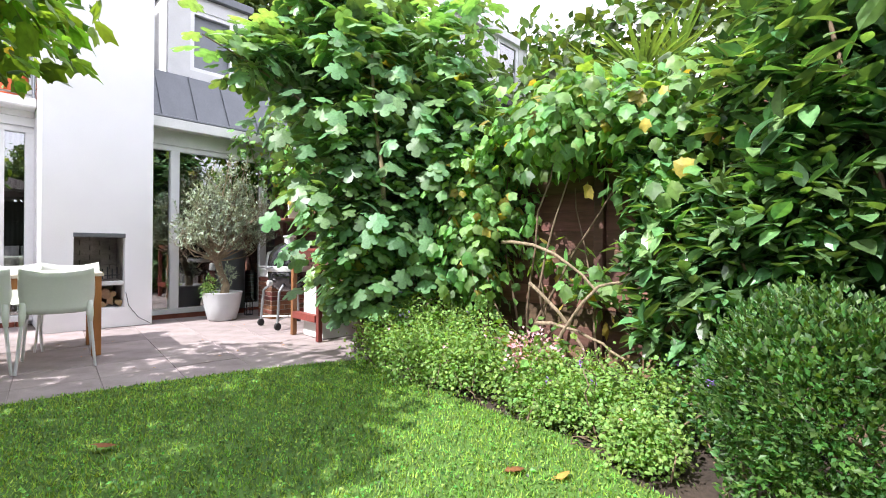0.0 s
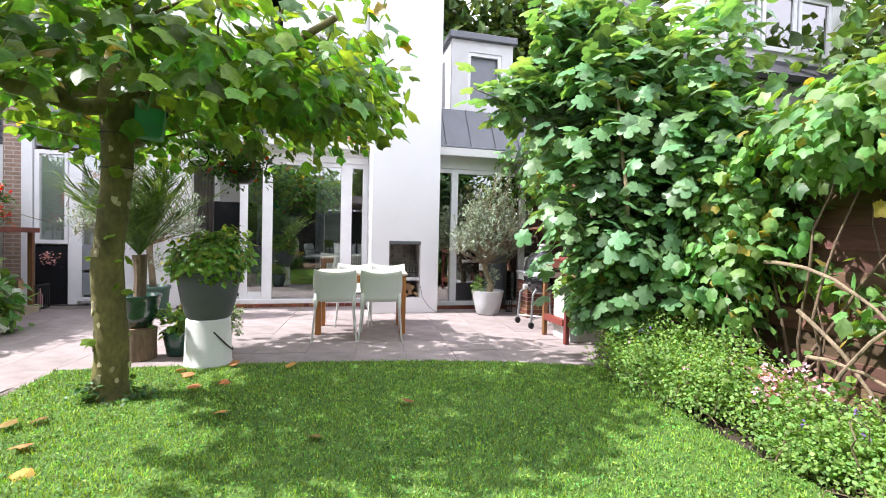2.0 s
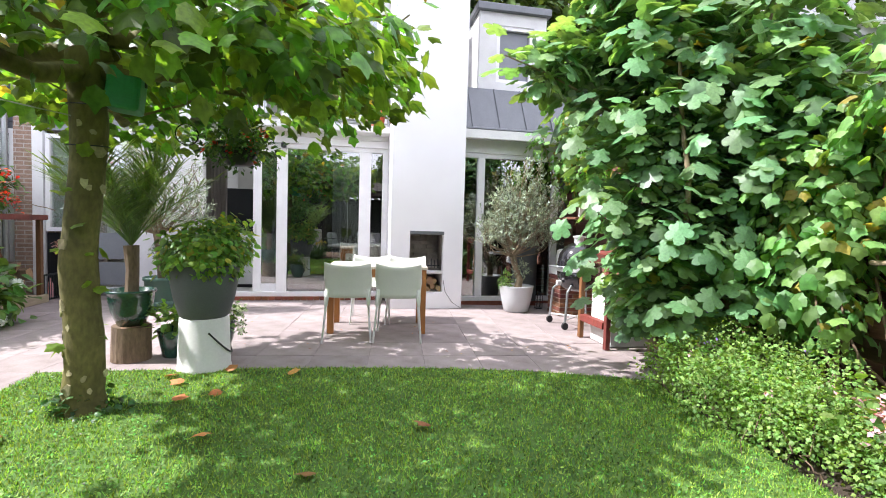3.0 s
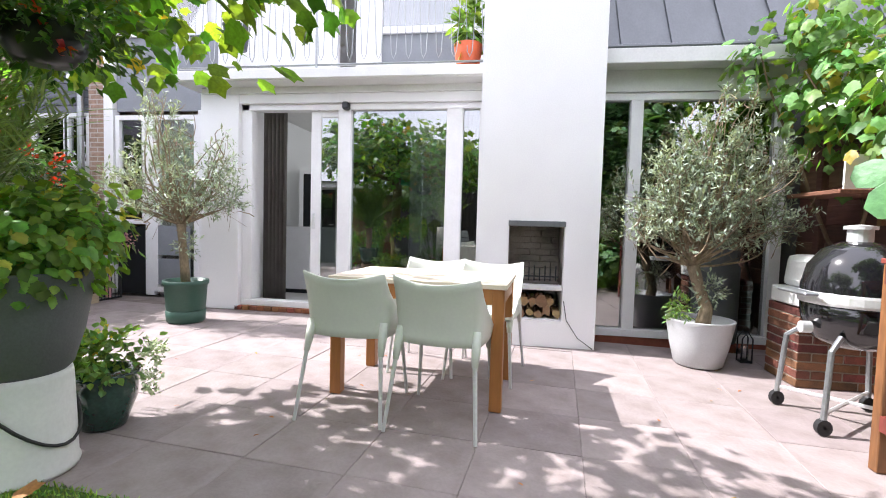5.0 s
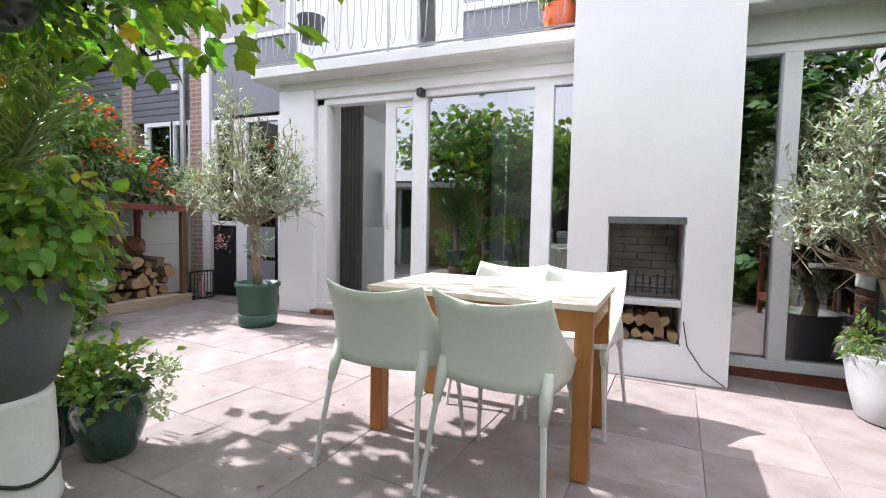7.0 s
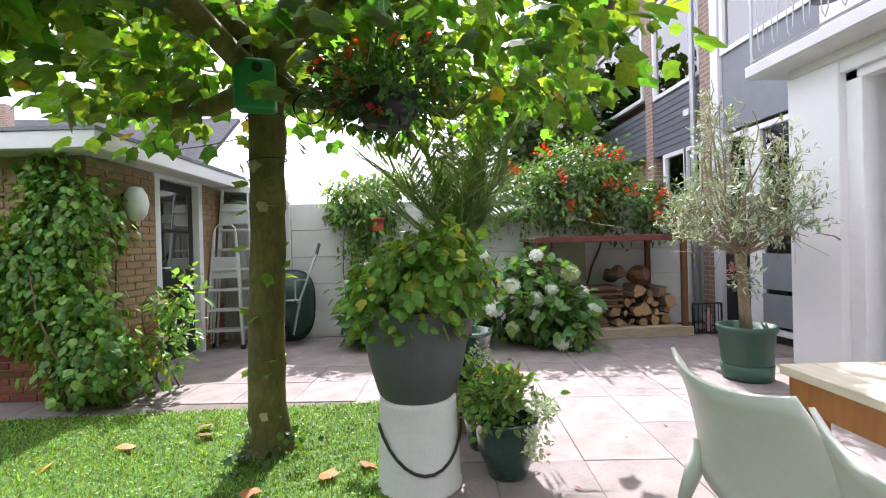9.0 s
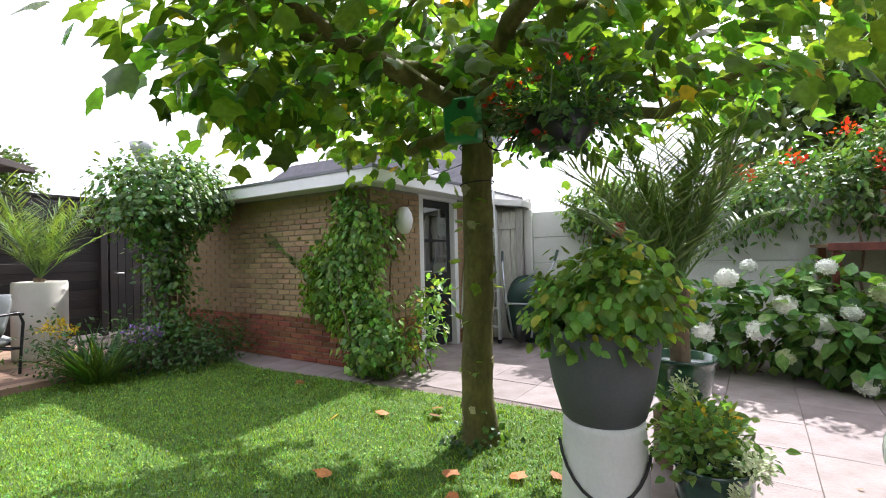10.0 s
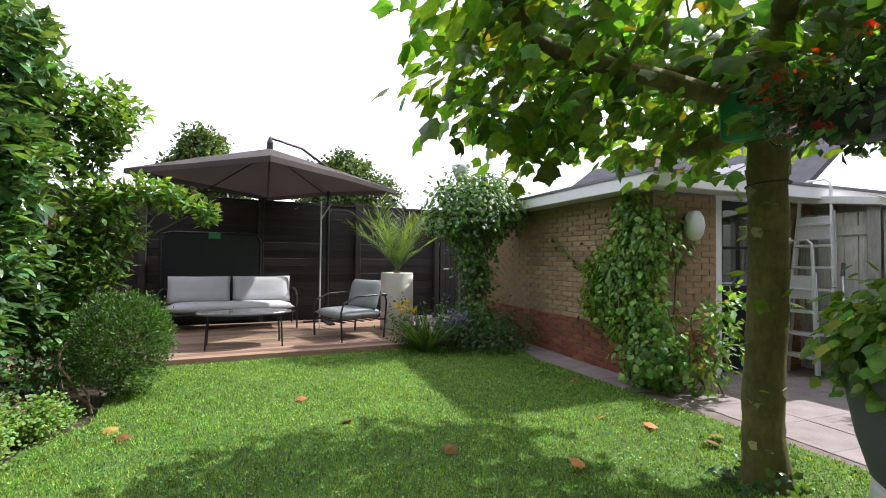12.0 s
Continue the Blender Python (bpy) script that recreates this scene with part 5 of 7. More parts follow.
def green_pot(at, label):
    t = thing("olive_pot", label, "potted tree", at)
    part("saucer", lathe([(.001, 0), (.165, 0), (.18, .02), (.187, .12), (.175, .125), (.165, .1), (.001, .1)], 32), "pot_green", t, smooth=True)
    part("pot", lathe([(.001, .10), (.168, .10), (.182, .14), (.20, .38), (.215, .39), (.215, .43), (.198, .43), (.19, .38), (.001, .38)], 32), "pot_green", t, "dark green plastic pot", smooth=True)
    return t


olv = olive("olive", pose(2.24, 4.08, 0) @ Matrix.Scale(.87, 4), "bushy olive tree in a pale grey round pot", ([(.02, 0, .34), (.05, 0, .52), (-.02, .02, .72), (-.08, .02, .92)], [.07, .056, .05, .055]),
      [(-.12, 0, 1.30, .44, .42, .32), (.12, .0, 1.6, .42, .38, .34), (-.35, .05, 1.5, .34, .36, .30), (.05, 0, 2.0, .30, .26, .34), (.36, 0, 1.35, .30, .28, .30), (.62, 0, 1.35, .2, .2, .2), (.48, 0, 1.8, .26, .25, .28), (.34, .0, 2.35, .07, .07, .22), (.12, 0, 2.4, .07, .07, .2), (-.55, 0, 1.25, .18, .2, .2), (-.3, 0, 1.85, .18, .2, .2)], 10500, 31, white_pot)
crown_of("underplant", np.random.default_rng(5), [(-.2, -.05, .52, .1, .12, .12)], 260, LEAF_OLIVE, .055, "leaf_small", olv, 10, .03, .4)
olive("olive", pose(-2.58, 4.38, 0), "slender olive tree in a dark green plastic pot", ([(0, 0, .38), (-.02, 0, .62), (-.05, .01, .85), (-.06, .01, 1.0)], [.046, .042, .038, .046]),
      [(-.2, 0, 1.25, .55, .4, .22), (.18, 0, 1.42, .40, .34, .30), (-.5, 0, 1.45, .36, .3, .28), (-.2, 0, 1.85, .24, .22, .32), (-.35, 0, 2.25, .12, .12, .24), (.45, 0, 1.3, .2, .18, .22), (-.85, 0, 1.3, .24, .2, .18), (.42, 0, 1.75, .1, .1, .2)], 5000, 33, green_pot)

# hanging basket with red flowers
rng = np.random.default_rng(41)
hb = thing("hanging_basket", "dark hanging basket with ferny leaves and red flowers", "hanging basket", pose(-1.0, 1.62, 1.62))
part("bowl", lathe([(.001, 0), (.09, .005), (.13, .06), (.15, .13), (.14, .13), (.12, .06), (.001, .03)], 24), "black", hb, smooth=True)
crown_of("foliage", rng, [(0, 0, .2, .28, .28, .16), (0, 0, .12, .32, .32, .1)], 1100, LEAF_TINY, .05, "leaf_dark", hb, 7, .04, .3)
crown_of("red_flower", rng, [(0, 0, .2, .26, .26, .16)], 110, PETAL, .035, "fl_red", hb, 7, .016, .8)
for k in range(3):
    a = k * 2.09
    part("chain", tube([(.14 * math.cos(a), .14 * math.sin(a), .12), (0, 0, .62)], .003, 5), "steel", hb)
gb = thing("glass_ball", "clear glass ball hung from a branch", "ornament", pose(-1.25, 1.25, 1.78))
part("ball", lathe([(.001, -.075)] + [(.075 * math.cos(a), .075 * math.sin(a)) for a in np.linspace(-1.4, 1.4, 11)] + [(.001, .075)], 20), "clearglass", gb, smooth=True)
part("string", tube([(0, 0, .075), (0, 0, .6)], .002, 4), "steel", gb)


# ---- planting ----
def shrub(name, label, at, lobes, n, template, size, material, seed, stems=6, stem_r=.025, clump=7, spread=.12, shell=.45, tilt=.5, droop=.2, bark="bark", category="shrub", whorl=None, hang=0.0):
    rng = np.random.default_rng(seed)
    t = thing(name, label, category, at)
    for k in range(stems):
        l = lobes[k % len(lobes)]
        s = (rng.normal(0, .12), rng.normal(0, .12), -.02)
        _, b = limb(s, (l[0] + rng.normal(0, l[3] * .3), l[1] + rng.normal(0, l[4] * .3), l[2] + l[5] * .3), stem_r, stem_r * .3, .12, rng, 8)
        part("stem", b, bark, t)
    if whorl:
        per, step, stalk = whorl
        pos, out = rosettes(rng, lobes, n // per, per, step, stalk, shell)
        tagged(part("crown", leaf_mesh("crown", scattered(rng, template, pos, out, size, tilt, droop, hang)), material, t), kind="stuff")
    else:
        crown_of("crown", rng, lobes, n, template, size, material, t, clump, spread, shell, tilt, droop, hang=hang)
    return t


fig = shrub("fig_tree", "broad fig tree with large lobed leaves beside the patio", pose(2.80, 1.35, 0),
      [(0, -.15, 1.2, .85, .70, .8), (-.45, -.15, 1.6, .8, .5, .7), (0, -.2, 2.2, .8, .85, .7), (-.2, .1, 2.6, .6, .6, .5), (-.5, -.35, 2.45, .5, .5, .5), (.1, -.5, 1.5, .6, .5, .8), (-.25, .0, .75, .5, .5, .4), (-.1, -.1, 3.05, .4, .45, .3), (-.7, .1, 2.75, .25, .3, .2), (-.5, -.3, 3.1, .45, .45, .4), (.2, .1, 3.25, .45, .5, .4), (.1, -.75, 2.9, .5, .4, .5), (.2, -.8, 2.2, .45, .4, .5), (-.85, .15, 2.35, .25, .25, .3), (-1.1, .1, 2.75, .2, .2, .25), (-.6, 0, 3.3, .3, .3, .35), (-.9, .2, 3.0, .2, .2, .2), (-1.35, .15, 2.65, .2, .18, .18), (-1.65, .1, 2.62, .15, .14, .10), (-1.0, 0, 3.35, .2, .2, .25)],
      4700, LEAF_FIG, .195, "leaf_fig", 51, 9, .035, 5, .13, .5, .28, .35, "bark_olive", "tree", (6, .045, .085), .25)
for a_, b_ in (((-.4, 0, 2.0), (-1.7, .1, 2.62)), ((-.5, 0, 2.3), (-1.05, 0, 3.4)), ((-.2, -.1, 2.4), (-.5, -.3, 3.5)), ((.1, 0, 2.5), (.25, .1, 3.6)), ((0, -.5, 2.2), (.1, -.8, 3.35))):
    _, b = limb(a_, b_, .014, .006, .05, np.random.default_rng(50), 8)
    part("stem", b, "bark_olive", fig)
vine = shrub("climbing_vine", "yellow-green climbing vine over the side fence", pose(3.15, -.15, 0),
      [(-.15, -1.15, 1.75, .3, .4, .5), (-.2, .5, 1.6, .3, .5, .5), (-.25, -.5, 1.97, .3, .5, .28), (-.25, .45, 1.0, .25, .40, .45), (0, .6, 1.6, .42, .6, .42), (0, -.1, 1.98, .42, .6, .28), (0, -.7, 1.98, .42, .5, .28), (.0, .55, 1.2, .32, .42, .4), (0, .75, .8, .25, .4, .35), (-.1, -.62, .72, .12, .14, .12), (-.1, -.2, .95, .12, .1, .14)],
      4800, LEAF_VINE, .125, "leaf_vine", 52, 7, .014, 6, .1, .45, .4, .1, hang=.7)
rng = np.random.default_rng(53)
for k in range(4):
    _, b = limb((rng.normal(0, .2), rng.uniform(-.9, .5), .0), (rng.normal(-.1, .1), rng.uniform(-1.1, .9), rng.uniform(.7, 1.5)), .010, .004, .09, rng, 9)
    part("bare_branch", b, "bark", vine, "dry bare brown branch")
for a_, b_ in (((-.3, .05, 1.05), (-.25, -.85, .62)), ((-.28, -.35, .12), (-.2, -.95, .80)), ((-.3, -.30, .45), (-.25, -.95, .28)), ((-.32, -.25, .75), (-.3, -.75, .10))):
    _, b = limb(a_, b_, .015, .008, .07, rng, 9)
    part("bare_branch", b, "bark_olive", vine, "pale bare branch")
shrub("broadleaf_shrub", "tall glossy broad-leaved shrub beside the lawn", pose(2.98, -2.2, 0),
      [(0, 0, 1.4, .7, .65, .7), (-.2, .0, 1.9, .65, .6, .7), (.1, -.3, 2.4, .7, .7, .75), (-.2, -.1, 2.9, .55, .55, .5), (-.2, .2, 1.2, .5, .45, .45), (0, -.6, 1.7, .55, .5, .8), (-.3, .45, .85, .35, .3, .3), (-.3, -.5, 1.0, .4, .4, .5), (-.15, .8, 1.05, .32, .35, .4), (-.2, .75, .6, .32, .35, .3), (.0, .9, 1.6, .3, .3, .4), (-.2, .3, .5, .4, .4, .35)],
      15000, LEAF_OVAL, .135, "leaf_mag", 54, 7, .03, 6, .09, .5, .25, .1, whorl=(8, .022, .012))
shrub("round_shrub", "clipped round shrub of small dark leaves", pose(1.76, -2.22, 0), [(0, 0, .43, .34, .36, .42), (.05, .05, .55, .31, .31, .34), (-.04, -.06, .53, .31, .31, .34)], 17000, LEAF_TINY, .027, "leaf_box", 55, 5, .012, 10, .022, .86, .5, -.7)
for k, (x, y, r, h) in enumerate([(2.32, .72, .34, .42), (2.27, .25, .36, .44), (2.36, -.25, .32, .42), (2.62, -.05, .35, .55), (2.40, -.72, .30, .36), (2.34, -1.12, .25, .28), (2.62, -1.0, .32, .30), (2.65, .6, .35, .6), (2.10, -1.5, .2, .2), (2.5, -1.45, .28, .34), (2.55, .3, .3, .55), (2.28, -.92, .2, .22), (2.30, 0.0, .26, .34)]):
    b = shrub("border_plant", "loose leafy border perennial with small lobed leaves", pose(x, y, 0), [(0, 0, h * .4, r * .95, r * .95, h * .45), (0, 0, h * .65, r * .6, r * .6, h * .38)], 2500, LEAF_VINE, .027, "leaf_border", 60 + k, 5, .005, 7, .045, .35, .7, .1, category="plant")
    b["group"] = "border plants"
    crown_of("flower_spray", np.random.default_rng(80 + k), [(0, 0, h, r * .8, r * .8, .06)], 4, PETAL, .026, "fl_violet" if k % 2 else "fl_pink", b, 4, .012, .5, label="small violet flowers")
pk = shrub("pink_hydrangea", "low bush with a pale pink flower cluster", pose(2.55, -.62, 0), [(0, 0, .22, .24, .24, .16)], 220, LEAF_ROUND, .07, "leaf_small", 91, 4, .006, category="plant")
crown_of("flower_spray", np.random.default_rng(92), [(-.08, 0, .34, .17, .17, .09)], 340, PETAL, .035, "fl_pink", pk, 8, .03, .5, label="pale pink flower heads")

shrub("overhanging_shrub", "leafy shrub with a long branch reaching over the deck edge", pose(2.55, -2.95, 0),
      [(-.05, 0, 1.5, .40, .28, .5), (-.45, 0, 1.82, .30, .22, .22), (-.8, .02, 1.88, .28, .2, .12), (-1.1, .02, 1.78, .24, .18, .10), (-1.36, .02, 1.66, .14, .14, .08), (-.3, 0, 2.3, .32, .28, .38), (0, 0, 2.65, .45, .35, .4), (0, .05, .8, .45, .30, .5), (-.5, 0, 2.55, .32, .28, .35), (-.55, 0, 1.5, .32, .25, .3), (-.3, 0, 1.1, .4, .3, .35)],
      7500, LEAF_OVAL, .095, "leaf_small", 57, 6, .014, 6, .07, .4, .4, .15, whorl=(6, .03, .02))

# left side: hydrangea, trumpet vine, firewood shelf
hyd = shrub("white_hydrangea", "hydrangea bush with large white flower balls", pose(-4.25, 2.45, 0), [(-.1, -1.2, .38, .26, .38, .36), (0, -.8, .5, .3, .4, .4), (-.05, -.3, .45, .35, .45, .40), (.1, .35, .5, .35, .45, .42), (.2, .75, .45, .36, .42, .40), (.28, 1.0, .3, .32, .3, .28), (.1, .6, .82, .25, .35, .2)], 1700, LEAF_ROUND, .15, "leaf_hyd", 101, 10, .008, 5, .07, .5, .5, .35)
rng = np.random.default_rng(102)
core_bm = bmesh.new()
bmesh.ops.create_icosphere(core_bm, subdivisions=2, radius=1.0)
core_v = np.array([v.co[:] for v in core_bm.verts])
core_f = [tuple(v.index for v in f.verts) for f in core_bm.faces]
core_bm.free()
balls = [(.08, -1.40, .76), (.08, -1.19, .93), (.1, -1.21, .66), (.1, -1.34, .46), (.12, -1.10, .16), (.1, -.93, .86), (.2, -.5, .7), (.25, -.1, .9), (.25, .62, 1.0), (.35, .96, .80), (.42, 1.05, .60), (.35, .75, .63), (.40, .55, .53), (.42, .54, .38), (.35, .32, .68), (.42, .30, .25), (.52, .80, .10), (.48, 1.16, .42), (.38, .12, .45), (.3, -.3, .4), (-.1, .1, 1.0), (.05, -.7, .6)]
for x, y, z in balls:
    R = rng.uniform(.075, .105)
    d = rng.normal(0, 1, (420, 3))
    d /= np.linalg.norm(d, axis=1)[:, None]
    squash = np.array([1, 1, .88])
    core = core_v * R * .86 * squash * (1 + .06 * rng.normal(0, 1, (len(core_v), 1))) + (x, y, z)
    part("flower_ball", leaf_mesh("flower_ball", scattered(rng, PETAL, d * R * .86 * squash + (x, y, z), d * .3, R * .24, .8), (core, core_f)), "fl_white" if rng.random() < .7 else "fl_green", hyd, "round ball of pale petals")
tv_ = shrub("trumpet_vine", "dense dark vine with red trumpet flowers over the wall", pose(-5.15, 3.9, 0), [(0, 0, 1.75, .5, .7, .45), (0, .7, 1.65, .45, .6, .4), (0, -.8, 1.75, .5, .6, .4), (-.1, .2, 2.15, .45, .7, .35), (0, 1.2, 1.5, .35, .4, .3), (0, -1.5, 1.55, .4, .5, .3)], 9500, LEAF_OVAL, .085, "leaf_creeper", 103, 6, .02, 7, .09, .5, .5, .1, hang=.4)
rng = np.random.default_rng(104)
for x, y, z in [(.45, -.3, 1.95), (.5, .6, 1.75), (.4, .2, 2.3), (.5, -.9, 2.0), (.45, 1.0, 1.7), (.5, .9, 1.45), (.3, .5, 2.25), (.5, .1, 1.5), (.45, 1.2, 1.35), (.4, -1.3, 1.95), (.45, .35, 1.85), (.3, -.5, 2.3), (.5, -.2, 1.6)]:
    p = rng.normal(0, .05, (26, 3)) + (x, y, z)
    tagged(part("flower_spray", leaf_mesh("flower_spray", scattered(rng, PETAL, p, np.tile([1.0, 0, .3], (26, 1)), .055, .6)), "fl_red", tv_, "cluster of orange-red trumpet flowers"), kind="stuff")
shrub("wall_climber", "dark green climber hanging over the concrete wall", pose(-5.05, 1.15, 0), [(0, 0, 1.82, .22, .55, .20), (.05, -.25, 1.62, .18, .38, .22), (.05, .1, 1.5, .18, .38, .22), (.06, -.1, 1.18, .12, .22, .18), (.06, .12, 1.0, .12, .25, .22), (-.2, .3, 1.95, .3, .5, .16)], 2900, LEAF_OVAL, .085, "leaf_small", 106, 5, .012, 7, .05, .4, .5, .2, hang=.6)
rb = thing("bird_box", "faded red wooden bird box on the wall", "birdhouse", pose(-4.93, 1.30, 1.34))
part("body", box(-.06, .06, -.07, .07, 0, .15, .004), "redbox", rb)
part("roof", turned(box(-.09, .09, -.09, .09, 0, .014, .003), pose(.01, 0, .155, 0, 12, 0)), "redbox", rb)
shelf = thing("firewood_shelf", "weathered wooden firewood shelf against the wall", "shelf")
part("roof", box(-5.1, -4.24, 3.15, 4.98, 1.16, 1.19, .004), "rawwood", shelf)
part("roof_edge", box(-4.26, -4.23, 3.13, 5.0, 1.13, 1.20, .004), "redwood", shelf)
for y in (3.2, 4.93):
    part("post", box(-4.33, -4.27, y - .03, y + .03, 0, 1.16, .004), "redwood", shelf)
part("back_panel", box(-5.12, -5.10, 3.2, 4.05, .10, 1.14), "mossy", shelf)
for y in (3.24, 4.89):
    part("back_post", box(-5.09, -5.03, y - .03, y + .03, .1, 1.155, .004), "redwood", shelf)
part("floor_beam", box(-4.295, -4.235, 3.12, 5.0, 0, .11, .004), "palewood", shelf)
part("floor", box(-5.1, -4.34, 3.2, 4.96, .06, .10), "palewood", shelf)
rng = np.random.default_rng(110)
logs = []
for row in range(4):
    y = 3.80 + .05 * (row % 2) + (.45 if row > 1 else 0)
    while y < 4.84 - .04 * row:
        r = rng.choice([.038, .05, .06, .075, .09]) * rng.uniform(.9, 1.1)
        logs.append((y + r, .10 + row * .118 + min(r, .065) * .95 + rng.normal(0, .012), r))
        y += 1.85 * r + .004
for i, (y, zz, r) in enumerate(logs):
    lg = thing("log", "split firewood log with a pale cut end", "log", pose(-4.62 + rng.normal(0, .04), y, zz, 0, rng.normal(0, 3), rng.normal(0, 5)), group="stacked firewood")
    ks = 1 + .16 * rng.normal(0, 1, 7)
    if rng.random() < .5:
        ks[rng.integers(0, 4):][:3] *= .55          # split face
    pts = [(r * k_ * math.cos(a), r * k_ * math.sin(a)) for k_, a in zip(ks, np.linspace(0, 2 * math.pi, 8)[:-1] + rng.uniform(0, 6))]
    bm = bmesh.new()
    A = [bm.verts.new((-.2, p[0], p[1])) for p in pts]
    B = [bm.verts.new((.2, p[0], p[1])) for p in pts]
    for k in range(7):
        bm.faces.new((A[k], A[(k + 1) % 7], B[(k + 1) % 7], B[k]))
    bm.faces.new(A[::-1])
    part("bark_side", bm, "bark", lg)
    bm = bmesh.new()
    bm.faces.new([bm.verts.new((.2, p[0], p[1])) for p in pts])
    part("cut_end", bm, "logend", lg)
for k in range(7):
    pl = part("plank", box(-4.85, -4.42 - .03 * (k % 2), 3.72 + .03 * (k % 3), 4.24 - .05 * (k % 2), .335 + k * .036, .366 + k * .036, .004), "logwood")
    tagged(pl, "rough reddish offcut plank on the firewood pile", "plank", group="stacked planks")
for y, zz, r in ((4.6, .66, .13), (4.28, .68, .09)):
    bm = tube([(-4.95 + .07 * q, y + .05 * math.sin(q), zz + .01 * q) for q in range(7)], [r * (.8 + .25 * math.sin(q * 1.3 + y * 9)) for q in range(7)], 11)
    for v in bm.verts:
        v.co += Vector((noise.noise(v.co * 9) * .03, noise.noise(v.co * 9 + Vector((5, 0, 0))) * .045, noise.noise(v.co * 8 + Vector((0, 9, 0))) * .045))
    big = part("log", bm, "logwood")
    tagged(big, "thick log lying on top of the firewood stack", "log", group="stacked firewood")
rack = thing("wire_crate", "dark folding wire crate beside the firewood", "crate", pose(-4.32, 5.22, 0))
for k in range(7):
    part("wire", tube([(-.0, -.16 + k * .05, .0), (-.0, -.16 + k * .05, .36)], .005, 5), "black", rack)
part("rim", merged(tube([(0, -.18, .36), (0, .18, .36)], .012, 6), tube([(0, -.18, 0), (0, -.18, .36)], .012, 6), tube([(0, .18, 0), (0, .18, .36)], .012, 6), tube([(-.12, -.18, .02), (-.12, .18, .02)], .012, 6), box(-.12, 0, -.18, .18, 0, .02)), "black", rack)
part("bottle", lathe([(.001, .02), (.035, .02), (.035, .2), (.012, .26), (.012, .3), (.001, .3)], 12), "fl_pink", rack, "pale pink bottle", at=pose(-.05, .05, 0))

# logs in the fireplace niche
rng = np.random.default_rng(120)
for i in range(11):
    r = rng.uniform(.036, .06)
    x = .745 + (i % 6) * .077
    zz = .238 + r + (.095 if i > 5 else 0)
    ks = r * (1 + .18 * rng.normal(0, 1, 8))
    if i % 3:
        ks[2:5] *= .6
    bm = bmesh.new()
    ends = [[bm.verts.new((k_ * math.cos(q), y, k_ * math.sin(q))) for k_, q in zip(ks, np.linspace(0, 2 * math.pi, 9)[:-1])] for y in (0, .3)]
    for k in range(8):
        bm.faces.new((ends[0][k], ends[0][(k + 1) % 8], ends[1][(k + 1) % 8], ends[1][k]))
    bm.faces.new(ends[0][::-1])
    bm.faces.new(ends[1])
    lg = part("log", turned(bm, Matrix.Rotation(rng.uniform(0, 6), 4, "Y")), "logend", at=pose(x + (.035 if i > 5 else 0), 4.40 + rng.normal(0, .012), zz))
    tagged(lg, "pale split log in the niche under the fireplace", "log", group="fireplace logs")

# wheelbarrow and ladders by the lean-to
wb = thing("wheelbarrow", "dark green wheelbarrow tray stood upright against the wall", "wheelbarrow", pose(-4.74, .20, 0, 0, -9, 0))
bm = bmesh.new()
rings = []
for d_, sc in ((0, 1.0), (.02, .985), (-.10, .88), (-.20, .72), (-.24, .45), (-.245, .02)):
    rings.append([bm.verts.new((d_, .31 * sc * math.copysign(abs(math.cos(q)) ** .7, math.cos(q)), .46 + .43 * sc * math.copysign(abs(math.sin(q)) ** .7, math.sin(q)))) for q in np.linspace(0, 2 * math.pi, 29)[:-1]])
for A, B in zip(rings, rings[1:]):
    for k in range(28):
        bm.faces.new((A[k], A[(k + 1) % 28], B[(k + 1) % 28], B[k]))
bmesh.ops.recalc_face_normals(bm, faces=bm.faces[:])
bmesh.ops.solidify(bm, geom=bm.faces[:], thickness=0.006)
tray = part("tray", turned(bm, Matrix.Rotation(math.pi, 4, "Z")), "barrow", wb, "dark green plastic tray", smooth=True)
part("tray_rim", tube([(-.01, .31 * math.copysign(abs(math.cos(q)) ** .7, math.cos(q)), .46 + .43 * math.copysign(abs(math.sin(q)) ** .7, math.sin(q))) for q in np.linspace(0, 2 * math.pi, 29)], .009, 6), "black", tray)
for sy in (-1, 1):
    h_ = part("handle", tube([(.26, sy * .12, .10), (.29, sy * .20, .50), (.22, sy * .28, .80), (.10, sy * .36, 1.10)], .015, 8), "steel", wb)
    part("grip", tube([(.12, sy * .35, 1.06), (.07, sy * .375, 1.20)], .019, 8), "barrow", h_, "dark green grip")
    part("leg", tube([(.28, sy * .18, .45), (.42, sy * .18, .50), (.42, sy * .17, .72), (.24, sy * .24, .74)], .012, 6), "steel", wb)
part("cross_bar", tube([(.29, -.20, .50), (.29, .20, .50)], .014, 6), "steel", wb)
part("wheel", lathe([(.05, -.04), (.12, -.04), (.15, 0), (.12, .04), (.05, .04), (.05, -.04)], 20), "rubber", wb, "black rubber tyre", at=pose(.30, 0, .165, 90, 0, 0))


